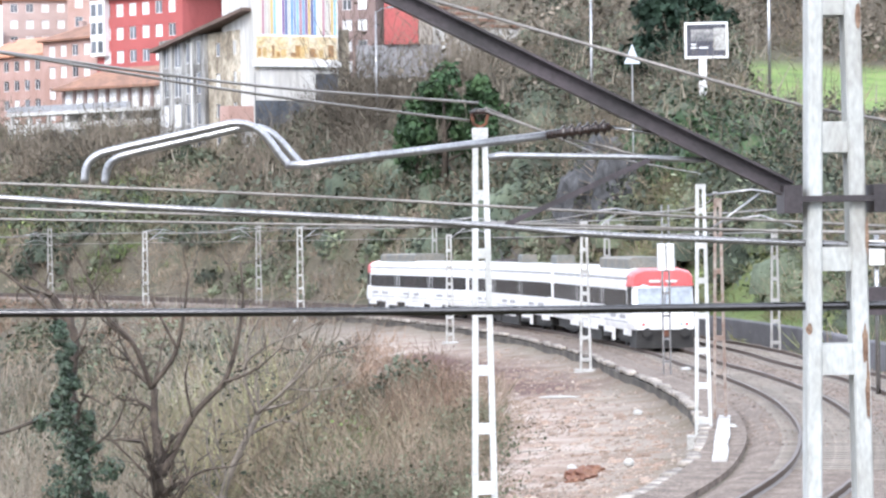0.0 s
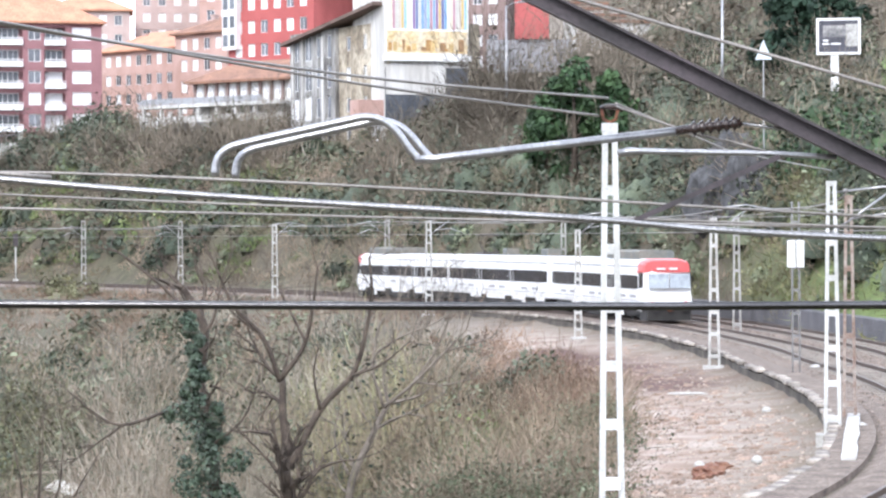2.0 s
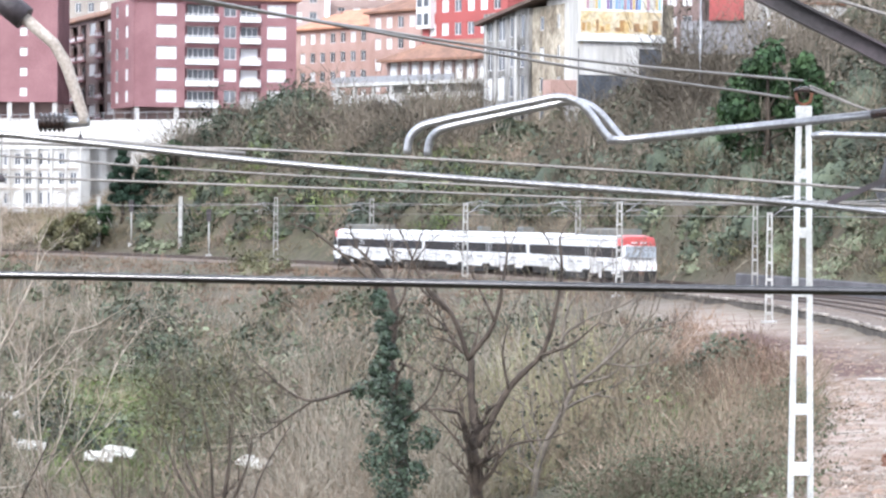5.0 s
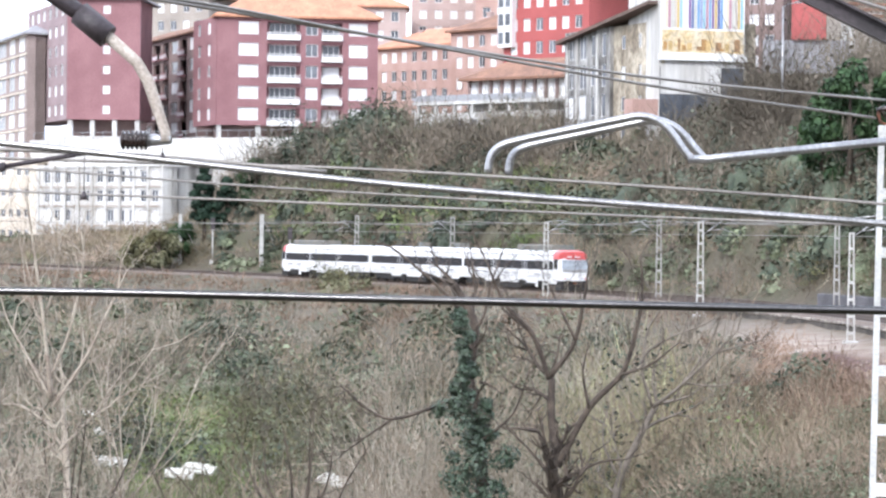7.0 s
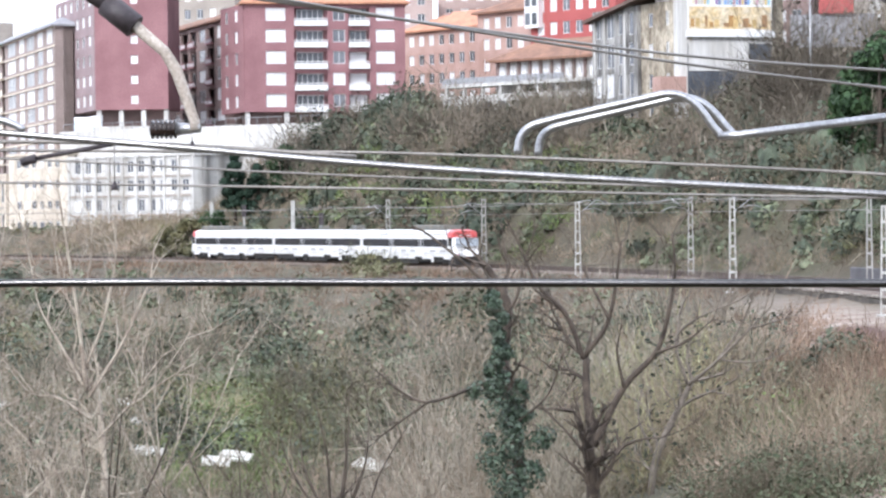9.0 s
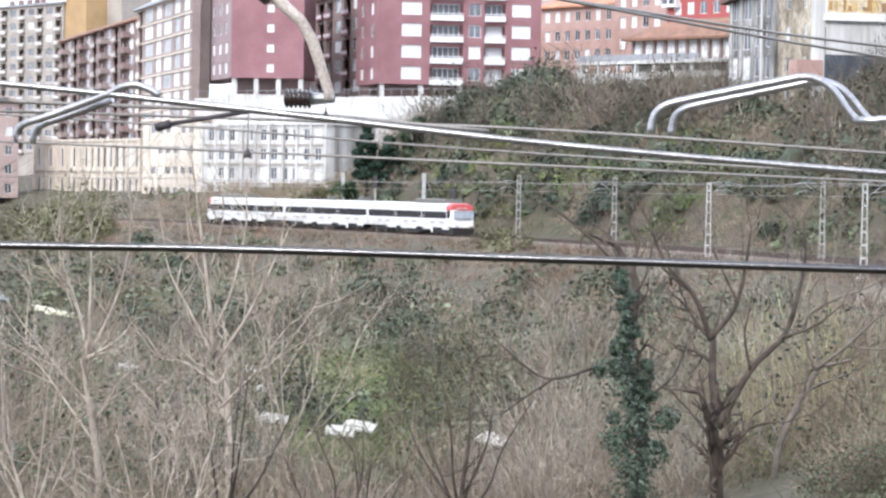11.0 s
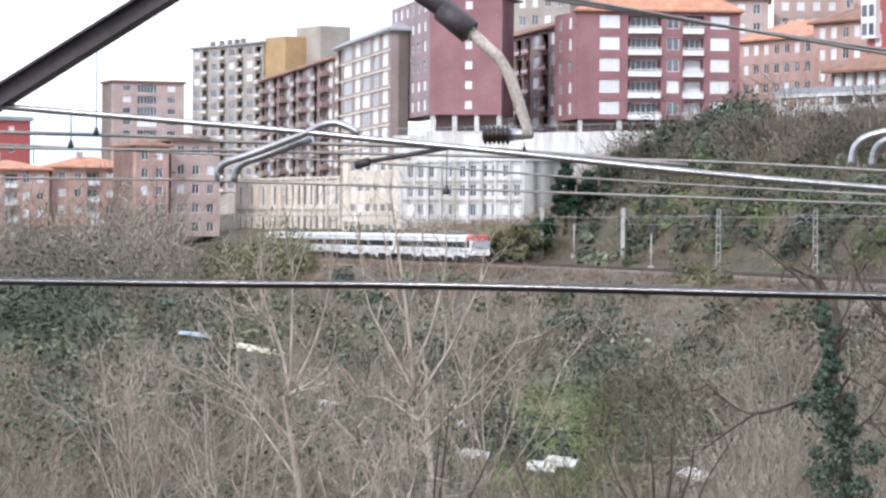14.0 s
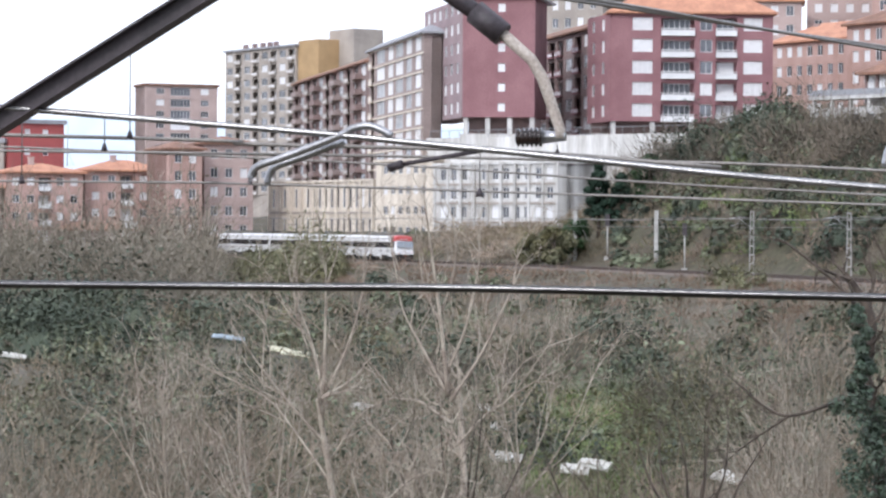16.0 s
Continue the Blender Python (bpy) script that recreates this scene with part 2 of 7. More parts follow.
def build_ground():
    bs = np.radians(np.concatenate([np.arange(-180, -30, 5.0), np.arange(-30, 14, 0.22), np.arange(14, 180, 5.0)]))
    ds = np.concatenate([[2, 5, 8, 11], np.geomspace(13, 560, 190), [620, 700, 850, 1100, 1600, 2600, 4200]])
    x, y = (ds[:, None] * np.sin(bs)[None]).ravel(), (ds[:, None] * np.cos(bs)[None]).ravel()
    z, s = height(x, y)
    bump = rough(x, y, 7, 3.0) * 0.5 + rough(x, y, 2.2, 9.0) * 0.16
    z = z + bump * np.where((s < 0) & (s > -16), 0.5, 1.0) * np.clip((np.abs(s - 2) - 7.5) / 6, 0, 1) * np.clip(np.hypot(x, y) / 60, 0, 1)
    nb, nd = len(bs), len(ds)
    verts = [tuple(v) for v in np.stack([x, y, z], 1)] + [(0, 0, float(z[0]))]
    faces = []
    for i in range(nd - 1):
        for j in range(nb):
            k = (j + 1) % nb
            faces.append((i * nb + j, i * nb + k, (i + 1) * nb + k, (i + 1) * nb + j))
    faces += [(len(verts) - 1, (j + 1) % nb, j) for j in range(nb)]
    faces = [f[::-1] for f in faces]
    me = bpy.data.meshes.new("ground")
    me.from_pydata(verts, [], faces)
    for p in me.polygons:
        p.use_smooth = True
    # how much bare earth and how much grass grows: a matter of place
    earth = me.attributes.new("earth", "FLOAT", "POINT")
    b = np.degrees(np.arctan2(x, y))
    # strip of red earth that also carries the shade of the bank's edge
    p0, p1 = bearing(-0.5, 150), bearing(1.9, 110)
    u = np.clip(((x - p0.x) * (p1.x - p0.x) + (y - p0.y) * (p1.y - p0.y)) / (p1 - p0).length_squared, 0, 1)
    cut = np.clip(1.5 - np.hypot(x - p0.x - u * (p1.x - p0.x), y - p0.y - u * (p1.y - p0.y)) / 2.4 + 0.8 * rough(x, y, 1.5, 6.0), 0, 1)
    e = np.clip(1 - np.abs(s + 9) / 8, 0, 1) * np.clip((b + 3.5) / 3, 0, 1) * (s < 0)
    g = np.clip((x - 10) / 6, 0, 1) * (s > 6) * np.maximum(np.clip(1 - (s - 6) / 9, 0, 1), (np.hypot(x, y) > 222) * (np.hypot(x, y) < 252) * np.clip((b - 5.9) / 0.5, 0, 1))
    g = np.maximum(g, 0.5 * np.clip(1.5 - np.hypot((b + 12.7) / 2.0, (np.hypot(x, y) - 148) / 42), 0, 1))
    earth.data.foreach_set("value", np.append(e, 0).astype(np.float32))
    red = me.attributes.new("shaded_red_cut", "FLOAT", "POINT")
    red.data.foreach_set("value", np.append(cut, 0).astype(np.float32))
    grass = me.attributes.new("grass", "FLOAT", "POINT")
    grass.data.foreach_set("value", np.append(g, 0).astype(np.float32))
    me.materials.append(ground_material())
    tagged(new("ground", me), "scrubby valley ground with dry grass and bare red earth", "ground", kind="structure")


def ground_material():
    m = bpy.data.materials.new("scrub ground")
    m.use_nodes = True
    n, ln = m.node_tree.nodes, m.node_tree.links
    bsdf = n["Principled BSDF"]
    tc = n.new("ShaderNodeTexCoord")

    def tex(sc, det=5):
        t = n.new("ShaderNodeTexNoise")
        t.inputs["Scale"].default_value, t.inputs["Detail"].default_value = sc, det
        ln.new(tc.outputs["Object"], t.inputs["Vector"])
        return t.outputs[0]

    def ramp(fac, stops):
        r = n.new("ShaderNodeValToRGB")
        el = r.color_ramp.elements
        while len(el) < len(stops):
            el.new(0.5)
        for e, (p, c) in zip(el, stops):
            e.position, e.color = p, (*c, 1)
        ln.new(fac, r.inputs[0])
        return r.outputs[0]

    def mix(fac, a, b):
        x = n.new("ShaderNodeMix")
        x.data_type = "RGBA"
        ln.new(fac, x.inputs["Factor"])
        ln.new(a, x.inputs["A"])
        ln.new(b, x.inputs["B"])
        return x.outputs["Result"]

    def attr(name):
        a = n.new("ShaderNodeAttribute")
        a.attribute_name = name
        return a.outputs["Fac"]

    # ground darkened so that the gaps between shrubs read as shadow
    scrub = ramp(tex(0.09), [(0.3, (0.05, 0.046, 0.028)), (0.45, (0.095, 0.075, 0.05)), (0.55, (0.065, 0.068, 0.034)), (0.7, (0.12, 0.095, 0.066))])
    fine = ramp(tex(1.3), [(0.3, (0.035, 0.031, 0.021)), (0.5, (0.075, 0.062, 0.041)), (0.7, (0.13, 0.115, 0.078))])
    half = n.new("ShaderNodeValue")
    half.outputs[0].default_value = 0.5
    base = mix(half.outputs[0], scrub, fine)
    soil = ramp(tex(0.6, 9), [(0.3, (0.20, 0.135, 0.10)), (0.45, (0.29, 0.21, 0.168)), (0.55, (0.33, 0.27, 0.23)), (0.7, (0.42, 0.35, 0.30))])
    lawn = ramp(tex(0.5), [(0.3, (0.09, 0.14, 0.035)), (0.6, (0.15, 0.22, 0.055)), (0.75, (0.17, 0.17, 0.08))])
    col = mix(attr("earth"), base, soil)
    # red earth, darkened to hold the shade along the bank's edge
    loam = ramp(tex(1.2), [(0.3, (0.055, 0.026, 0.019)), (0.6, (0.095, 0.046, 0.033)), (0.75, (0.14, 0.08, 0.06))])
    col = mix(attr("shaded_red_cut"), col, loam)
    col = mix(attr("grass"), col, lawn)
    ln.new(col, bsdf.inputs["Base Color"])
    bsdf.inputs["Roughness"].default_value = 0.95
    bp = n.new("ShaderNodeBump")
    bp.inputs["Strength"].default_value, bp.inputs["Distance"].default_value = 0.6, 0.04
    ln.new(tex(3.0, 8), bp.inputs["Height"])
    ln.new(bp.outputs[0], bsdf.inputs["Normal"])
    return m


build_ground()


def strip(name, s0, s1, step, profile, material, label, category, kind="structure"):
    """A body that follows the line; profile is a closed outline of (side, height)."""
    bm = bmesh.new()
    rings = []
    for s in np.arange(s0, s1 + 0.01, step):
        p, d = along(s)
        o = Vector((d.y, -d.x, 0))
        rings.append([bm.verts.new(p + o * a + Vector((0, 0, h))) for a, h in profile])
    k = len(profile)
    for r0, r1 in zip(rings, rings[1:]):
        for i in range(k):
            bm.faces.new((r0[i], r0[(i + 1) % k], r1[(i + 1) % k], r1[i]))
    bm.faces.new(rings[0][::-1])
    bm.faces.new(rings[-1])
    bmesh.ops.recalc_face_normals(bm, faces=bm.faces[:])
    return tagged(part(name, bm, material), label, category, kind=kind)


strip("track_bed", -20, 640, 2.0, [(-2.4, -0.2), (-1.7, 0.02), (1.7, 0.02), (2.0, -0.03), (2.2, 0.02), (5.6, 0.02), (6.4, -0.2)], BALLAST, "brown stone ballast bed under two curved tracks", "ballast")
for side in (-0.835, 0.835, 3.065, 4.735):
    strip("rail", -20, 640, 2.0, [(side - 0.075, 0.02), (side - 0.03, 0.06), (side - 0.045, 0.17), (side - 0.038, 0.195), (side + 0.038, 0.195), (side + 0.045, 0.17), (side + 0.03, 0.06), (side + 0.075, 0.02)],
          RAIL, "worn steel rail of the curved double track", "rail")

# ---- the train ----
CAR, GAP = 25.1, 0.55
ROOF_BOX = mat("roof equipment grey", (0.12, 0.13, 0.125), 0.7, 0.25, 1, 8, second=(0.19, 0.17, 0.14))


def side_outline(w=1.45, z0=1.0, z1=3.6, top=3.78):
    return [(-w * 0.96, z0), (-w, z0 + 0.25), (-w, z1 - 0.55), (-w * 0.975, z1 - 0.12), (-w * 0.88, z1 + 0.06), (-w * 0.6, top), (w * 0.6, top), (w * 0.88, z1 + 0.06), (w * 0.975, z1 - 0.12), (w, z1 - 0.55), (w, z0 + 0.25), (w * 0.96, z0)]


def loft(bm, sections):
    rings = [[bm.verts.new(v) for v in sec] for sec in sections]
    k = len(rings[0])
    for r0, r1 in zip(rings, rings[1:]):
        for i in range(k):
            bm.faces.new((r0[i], r0[(i + 1) % k], r1[(i + 1) % k], r1[i]))
    bm.faces.new(rings[0][::-1])
    bm.faces.new(rings[-1])
    bmesh.ops.recalc_face_normals(bm, faces=bm.faces[:])


def railcar(cab, label):
    """One car; its cab, where it has one, is at its -y end."""
    car = thing("train_car", (0, 0, 0), label, "train car", "cars of the train")
    h = CAR / 2
    y0 = -h + (1.6 if cab else 0)
    bm = bmesh.new()
    loft(bm, [[(x, y, z) for x, z in side_outline()] for y in (y0, h)])
    part("body", bm, TRAIN_WHITE, car)
    bm = bmesh.new()
    loft(bm, [[(x * 0.9, y, z + 0.012) for x, z in side_outline()[4:8]] + [(1.1, y, 3.5), (-1.1, y, 3.5)] for y in (y0 + 0.3, h - 0.2)])
    part("roof", bm, TRAIN_GREY, car, "pale grey roof")
    for sx in (-1, 1):
        for z, hh in ((1.34, 0.05), (3.30, 0.07)):
            part("stripe", boxes((min(sx * 1.44, sx * 1.456), max(sx * 1.44, sx * 1.456), y0 + 0.1, h - 0.1, z, z + hh)), TRAIN_STRIPE, car, "thin grey stripe")
        part("window_band", boxes((min(sx * 1.43, sx * 1.457), max(sx * 1.43, sx * 1.457), y0 + 0.15, h - 0.15, 2.05, 2.80)), GLASS_DARK, car, "dark continuous window band")
        spans = [(-10.4, -7.2), (-7.05, -4.4), (-3.2, 0.6), (0.75, 3.6), (4.8, 8.4), (8.55, 11.6)] if cab else [(-11.4, -8.4), (-8.25, -4.4), (-3.2, 0.6), (0.75, 3.6), (4.8, 8.4), (8.55, 11.4)]
        for a, b in spans:
            part("window", boxes((min(sx * 1.43, sx * 1.462), max(sx * 1.43, sx * 1.462), a, b, 2.03, 2.82)), GLASS_DARK, car, "dark tinted window")
        for yd in (-3.8, 4.2):
            door = part("door", boxes((min(sx * 1.43, sx * 1.464), max(sx * 1.43, sx * 1.464), yd - 0.62, yd + 0.62, 1.02, 3.05)), TRAIN_WHITE, car, "white sliding door")
            for k in (-1, 1):
                part("door_window", boxes((min(sx * 1.43, sx * 1.472), max(sx * 1.43, sx * 1.472), yd + k * 0.31 - 0.24, yd + k * 0.31 + 0.24, 2.03, 2.82)), GLASS_DARK, door)
        for yb, hw in ((-10.6, 0.9), (-5.3, 1.2), (0.2, 2.2), (5.4, 1.3)):
            part("skirt_panel", boxes((min(sx * 1.36, sx * 1.43), max(sx * 1.36, sx * 1.43), yb - hw, yb + hw, 0.78, 1.02)), TRAIN_WHITE, car, "white skirt panel")
        part("step_box", boxes((min(sx * 1.34, sx * 1.44), max(sx * 1.34, sx * 1.44), -6.95, -6.5, 0.45, 1.02)), TRAIN_WHITE, car, "white step box")
        for yb in (-9.6, -7.0, -1.6, 0.9, 6.4, 9.0):
            part("vent", boxes((min(sx * 1.43, sx * 1.456), max(sx * 1.43, sx * 1.456), yb - 0.75, yb + 0.75, 1.52, 1.68)), TRAIN_STRIPE, car, "grey louvred vent panel")
    part("underframe", boxes((-1.2, 1.2, -h + 1.2, h - 0.3, 0.52, 1.02), (-1.3, 1.3, -2.6, 2.6, 0.3, 1.01), (-1.25, 1.25, 3.2, 4.6, 0.36, 1.01)), TRAIN_DARK, car, "black underframe with equipment boxes")
    for yb in (-8.6, 8.6):
        bogie = part("bogie", boxes((-1.12, -0.98, yb - 1.9, yb + 1.9, 0.4, 0.66), (0.98, 1.12, yb - 1.9, yb + 1.9, 0.4, 0.66), (-1.0, 1.0, yb - 0.3, yb + 0.3, 0.4, 0.7)), TRAIN_DARK, car, "black bogie")
        for yw in (yb - 1.25, yb + 1.25):
            for sx in (-1, 1):
                part("wheel", tubes([(sx * 0.76, yw, 0.62), (sx * 0.9, yw, 0.62)], 0.43, 14), TRAIN_DARK, bogie)
    for a, b, w in (((-9.6, -0.8, 1.05),) if cab else ((-9.5, -7.9, 0.5), (0.5, 1.6, 0.45))):
        bx = bmesh.new()
        loft(bx, [[(-w, y, 3.74), (-w, y, 4.18), (-w * 0.85, y, 4.27), (w * 0.85, y, 4.27), (w, y, 4.18), (w, y, 3.74)] for y in (a, b)])
        part("roof_unit", bx, ROOF_BOX, car, "grey roof equipment box")
    if cab:
        # the nose: upright red brow over a windscreen and a white lower front
        o = side_outline(z0=1.06)
        bm = bmesh.new()
        loft(bm, [[(x, y0 + 0.001, z) for x, z in o]] + [[(x * k, y0 - a * (0.55 if z > 2.98 else 1.0), z if z < 3.4 else z - q) for x, z in o] for a, k, q in ((0.7, 0.99, 0.02), (1.3, 0.96, 0.06), (1.5, 0.9, 0.12))])
        part("nose", bm, TRAIN_WHITE, car)
        bm = bmesh.new()
        up = [(x * 1.006, z) for x, z in o[2:10]]
        up = [(up[0][0], 2.99)] + up + [(up[-1][0], 2.99)]
        loft(bm, [[(x * k, y0 + dy, z - q if z > 3.4 else z) for x, z in up] for dy, k, q in ((0.1, 1, -0.012), (-0.7 * 0.55, 1.0, 0.01), (-1.3 * 0.6, 0.972, 0.05), (-1.5 * 0.66, 0.915, 0.1))])
        part("brow", bm, TRAIN_RED, car, "red cab brow")
        # the sky's reflection is painted: pale blue base colour on the glass
        part("windscreen", boxes((-1.22, -0.04, y0 - 1.535, y0 - 1.4, 2.1, 2.93), (0.04, 1.22, y0 - 1.535, y0 - 1.4, 2.1, 2.93)), GLASS_PALE, car, "windscreen with a pale reflection in its colour")
        for sx in (-1, 1):
            part("cab_window", boxes((min(sx * 1.40, sx * 1.455), max(sx * 1.40, sx * 1.455), y0 - 0.85, y0 - 0.05, 2.1, 2.97)), GLASS_DARK, car, "dark cab side window")
            part("red_panel", boxes((min(sx * 1.40, sx * 1.46), max(sx * 1.40, sx * 1.46), y0 - 0.7, y0 + 0.3, 2.98, 3.1)), TRAIN_RED, car)
            part("tail_light", tubes([(sx * 0.98, y0 - 1.40, 1.3), (sx * 0.98, y0 - 1.52, 1.3)], 0.07, 10), TRAIN_RED, car)
            part("headlight", tubes([(sx * 0.74, y0 - 1.40, 1.3), (sx * 0.74, y0 - 1.52, 1.3)], 0.08, 10), GLASS_PALE, car)
            part("display", boxes((min(sx * 0.12, sx * 0.62), max(sx * 0.12, sx * 0.62), y0 - 1.08, y0 - 0.8, 3.16, 3.26)), TRAIN_WHITE, car, "small pale display")
            part("buffer", tubes([(sx * 0.85, y0 - 1.3, 0.95), (sx * 0.85, y0 - 1.7, 0.95)], [0.1, 0.2], 10), TRAIN_DARK, car, "black buffer")
        part("apron", boxes((-1.3, 1.3, y0 - 1.42, y0 + 0.3, 0.24, 1.1)), TRAIN_DARK, car, "black apron below the nose")
        part("coupler", tubes([(0, y0 - 1.2, 0.9), (0, y0 - 1.75, 0.9)], 0.16, 8), RUST, car)
    else:
        for y in (-h - 0.5, h):
            part("gangway", boxes((-0.7, 0.7, y, y + 0.5, 0.95, 3.3)), TRAIN_DARK, car, "black gangway bellows")
        panto = part("pantograph", boxes((-0.6, 0.6, 6.0, 8.2, 3.84, 3.96)), STEEL_DARK, car, "dark pantograph")
        for x in (-0.5, 0.5):
            part("pantograph_arm", tubes([(x, 6.1, 3.95), (x * 0.7, 8.0, 4.6), (x, 6.6, 5.2)], 0.035), STEEL_DARK, panto)
        part("pantograph_head", tubes([(-0.9, 6.6, 5.1), (-0.7, 6.6, 5.22), (0.7, 6.6, 5.22), (0.9, 6.6, 5.1)], 0.04), STEEL_DARK, panto)
    return car


tail_car = railcar(True, "white suburban train cab car with red brow, on the curved track")
middle_car = railcar(False, "white suburban train middle car with dark window band")
lead_car = railcar(True, "white suburban train cab car, facing away along the track")


def motions():
    """The train rolls away along the line, car behind car."""
    for car, back, turn in ((tail_car, 0, False), (middle_car, 1, False), (lead_car, 2, True)):
        rows = []
        for i in range(33):
            t = i * 0.5
            s = 101.52 + 18.593 * t - 0.0122 * t * t + (CAR + GAP) * back + CAR / 2
            a, b = along(s - 8.6, 0, 0.01)[0], along(s + 8.6, 0, 0.01)[0]
            mid, d = (a + b) / 2, (b - a).normalized()
            yaw = math.degrees(math.atan2(-d.x, d.y)) + (180 if turn else 0)
            rows.append((t, pose(mid.x, mid.y, mid.z, 0, 0, yaw)))
        walk(car, rows)

# ---- the near portal, its arms and the wires on it ----
WIRE_Y = 18.4
RUST_STREAKED = mat("rust-streaked concrete", (0.36, 0.32, 0.285), 0.95, 0.3, 4, 30, second=(0.2, 0.13, 0.1))
# the light falling on the link is put into this pale colour
LINK = mat("light-paled casting", (0.46, 0.41, 0.36), 0.85, 0.3, 6, 50, second=(0.30, 0.25, 0.21))
RUST_STAIN = mat("faded rust stain", (0.25, 0.17, 0.12), 0.95, 0.5, 9, 60, second=(0.13, 0.075, 0.05))


def portal():
    root = thing("catenary_portal", (0, WIRE_Y, 0), "dark steel catenary portal on weathered concrete masts beside the track", "catenary portal")
    apex = (-3.9, 0, 8.62)
    for foot, sign in ((2.55, 1), (-9.9, -1)):
        mast = part("mast", boxes((foot - 0.26, foot + 0.26, -0.2, 0.2, -0.5, 0.3)), CONCRETE, root, "concrete mast base")
        for k, w in ((-1, 0.095), (1, 0.105)):
            bm = bmesh.new()
            lean = 0.0138
            m = Matrix(((1, 0, -k * lean, 0), (0, 1, 0, 0), (0, 0, 1, 0), (0, 0, 0, 1)))
            box(bm, foot + k * (0.262 - w / 2) - w / 2, foot + k * (0.262 - w / 2) + w / 2, -0.14, 0.14, 0.25, 8.2, m)
            bmesh.ops.bevel(bm, geom=bm.edges[:], offset=0.012, segments=1, affect="EDGES")
            part("leg", bm, STAINED, mast, "weathered white concrete leg")
        for z, hh in ((7.6, 0.22), (6.73, 0.2), (5.84, 0.2), (5.05, 0.155), (4.4, 0.2), (3.35, 0.2), (2.5, 0.2), (1.6, 0.2), (0.8, 0.2)):
            part("batten", boxes((foot - 0.2 + 0.0138 * z, foot + 0.2 - 0.0138 * z, -0.12, 0.12, z - hh / 2, z + hh / 2)), STAINED, mast)
        for i, (x, z, rx, rz) in enumerate(((0.15, 6.62, 0.018, 0.09), (0.17, 4.5, 0.02, 0.12), (0.185, 4.2, 0.015, 0.2), (-0.19, 4.6, 0.02, 0.04), (0.19, 5.2, 0.012, 0.12))):
            bm = bmesh.new()
            ring = [bm.verts.new((foot + x + math.cos(k * 0.5236) * rx * (1 + 0.5 * noise.noise((k * 0.9, i * 3.1, 0))), -0.1415 - 0.0012 * i, z + math.sin(k * 0.5236) * rz * (1 + 0.6 * noise.noise((k * 0.9, i * 3.1, 5))))) for k in range(12)]
            bm.faces.new(ring)
            part("rust_patch", bm, RUST_STAIN, mast, "rust stain on the leg")
        clamp = part("clamp", boxes((foot - 0.3, foot + 0.3, -0.2, -0.16, 5.42, 5.46)), STEEL_DARK, mast, "steel clamp round the mast")
        part("clamp", boxes((foot - 0.3, foot + 0.3, 0.16, 0.2, 5.42, 5.46)), STEEL_DARK, mast)
        for k in (-1, 1):
            part("bracket", boxes((foot + k * 0.29 - 0.06, foot + k * 0.29 + 0.06, -0.21, 0.21, 5.35, 5.53)), STEEL_DARK, clamp)
        # the sloping beam: web and two flanges
        a, b = Vector((foot - sign * 0.29, 0, 5.505 if sign > 0 else 5.34)), Vector(apex)
        bm = bmesh.new()
        deep = 0.105 if sign > 0 else 0.135
        beam(bm, a, b, deep, 0.03, Vector((0, 1, 0)))
        whole = part("beam", bm, STEEL_DARK, root, "dark sloping steel beam")
        for off in (-deep / 2 + 0.003, deep / 2 - 0.003):
            n = (b - a).normalized().cross(Vector((0, 1, 0)))
            bm = bmesh.new()
            beam(bm, a + n * off, b + n * off, 0.018, 0.17, Vector((0, 1, 0)))
            part("flange", bm, STEEL_DARK, whole)
    part("stay_rod", tubes([(-0.33, 0.3, 6.88), (2.43, 0.3, 6.05), (2.94, 0.3, 5.96), (6, 0.3, 5.5)], 0.013), CABLE, root, "thin stay rod")
    # the hanger with its insulator
    hang = part("hanger", tubes([(-6.2, 0, 7.36), (-5.5, 0, 6.93), (-4.95, 0, 6.56)], [0.06, 0.06, 0.06], 8), STEEL_DARK, root, "dark hanger tube")
    part("socket", tubes([(-5.1, 0, 6.66), (-4.9, 0, 6.5)], 0.085, 8), STEEL_DARK, hang)
    part("link", tubes([(-4.92, 0, 6.52), (-4.7, 0, 6.33), (-4.62, 0, 6.2), (-4.5, 0, 5.86), (-4.5, 0, 5.8)], [0.042, 0.038, 0.042, 0.036, 0.046], 8), LINK, hang, "link with its lit paleness in the colour")
    ins = bmesh.new()
    pts, rr = [], []
    for i in range(6):
        x = -4.80 + i * 0.031
        pts += [(x, 0, 5.81), (x + 0.012, 0, 5.81), (x + 0.024, 0, 5.81)]
        rr += [0.045, 0.068, 0.045]
    tube(ins, pts, rr, 12)
    part("insulator", ins, INSUL, hang, "brown ribbed porcelain insulator")
    part("fitting", tubes([(-4.63, 0, 5.81), (-4.46, 0, 5.815)], [0.045, 0.03], 8), STEEL_GREY, hang)
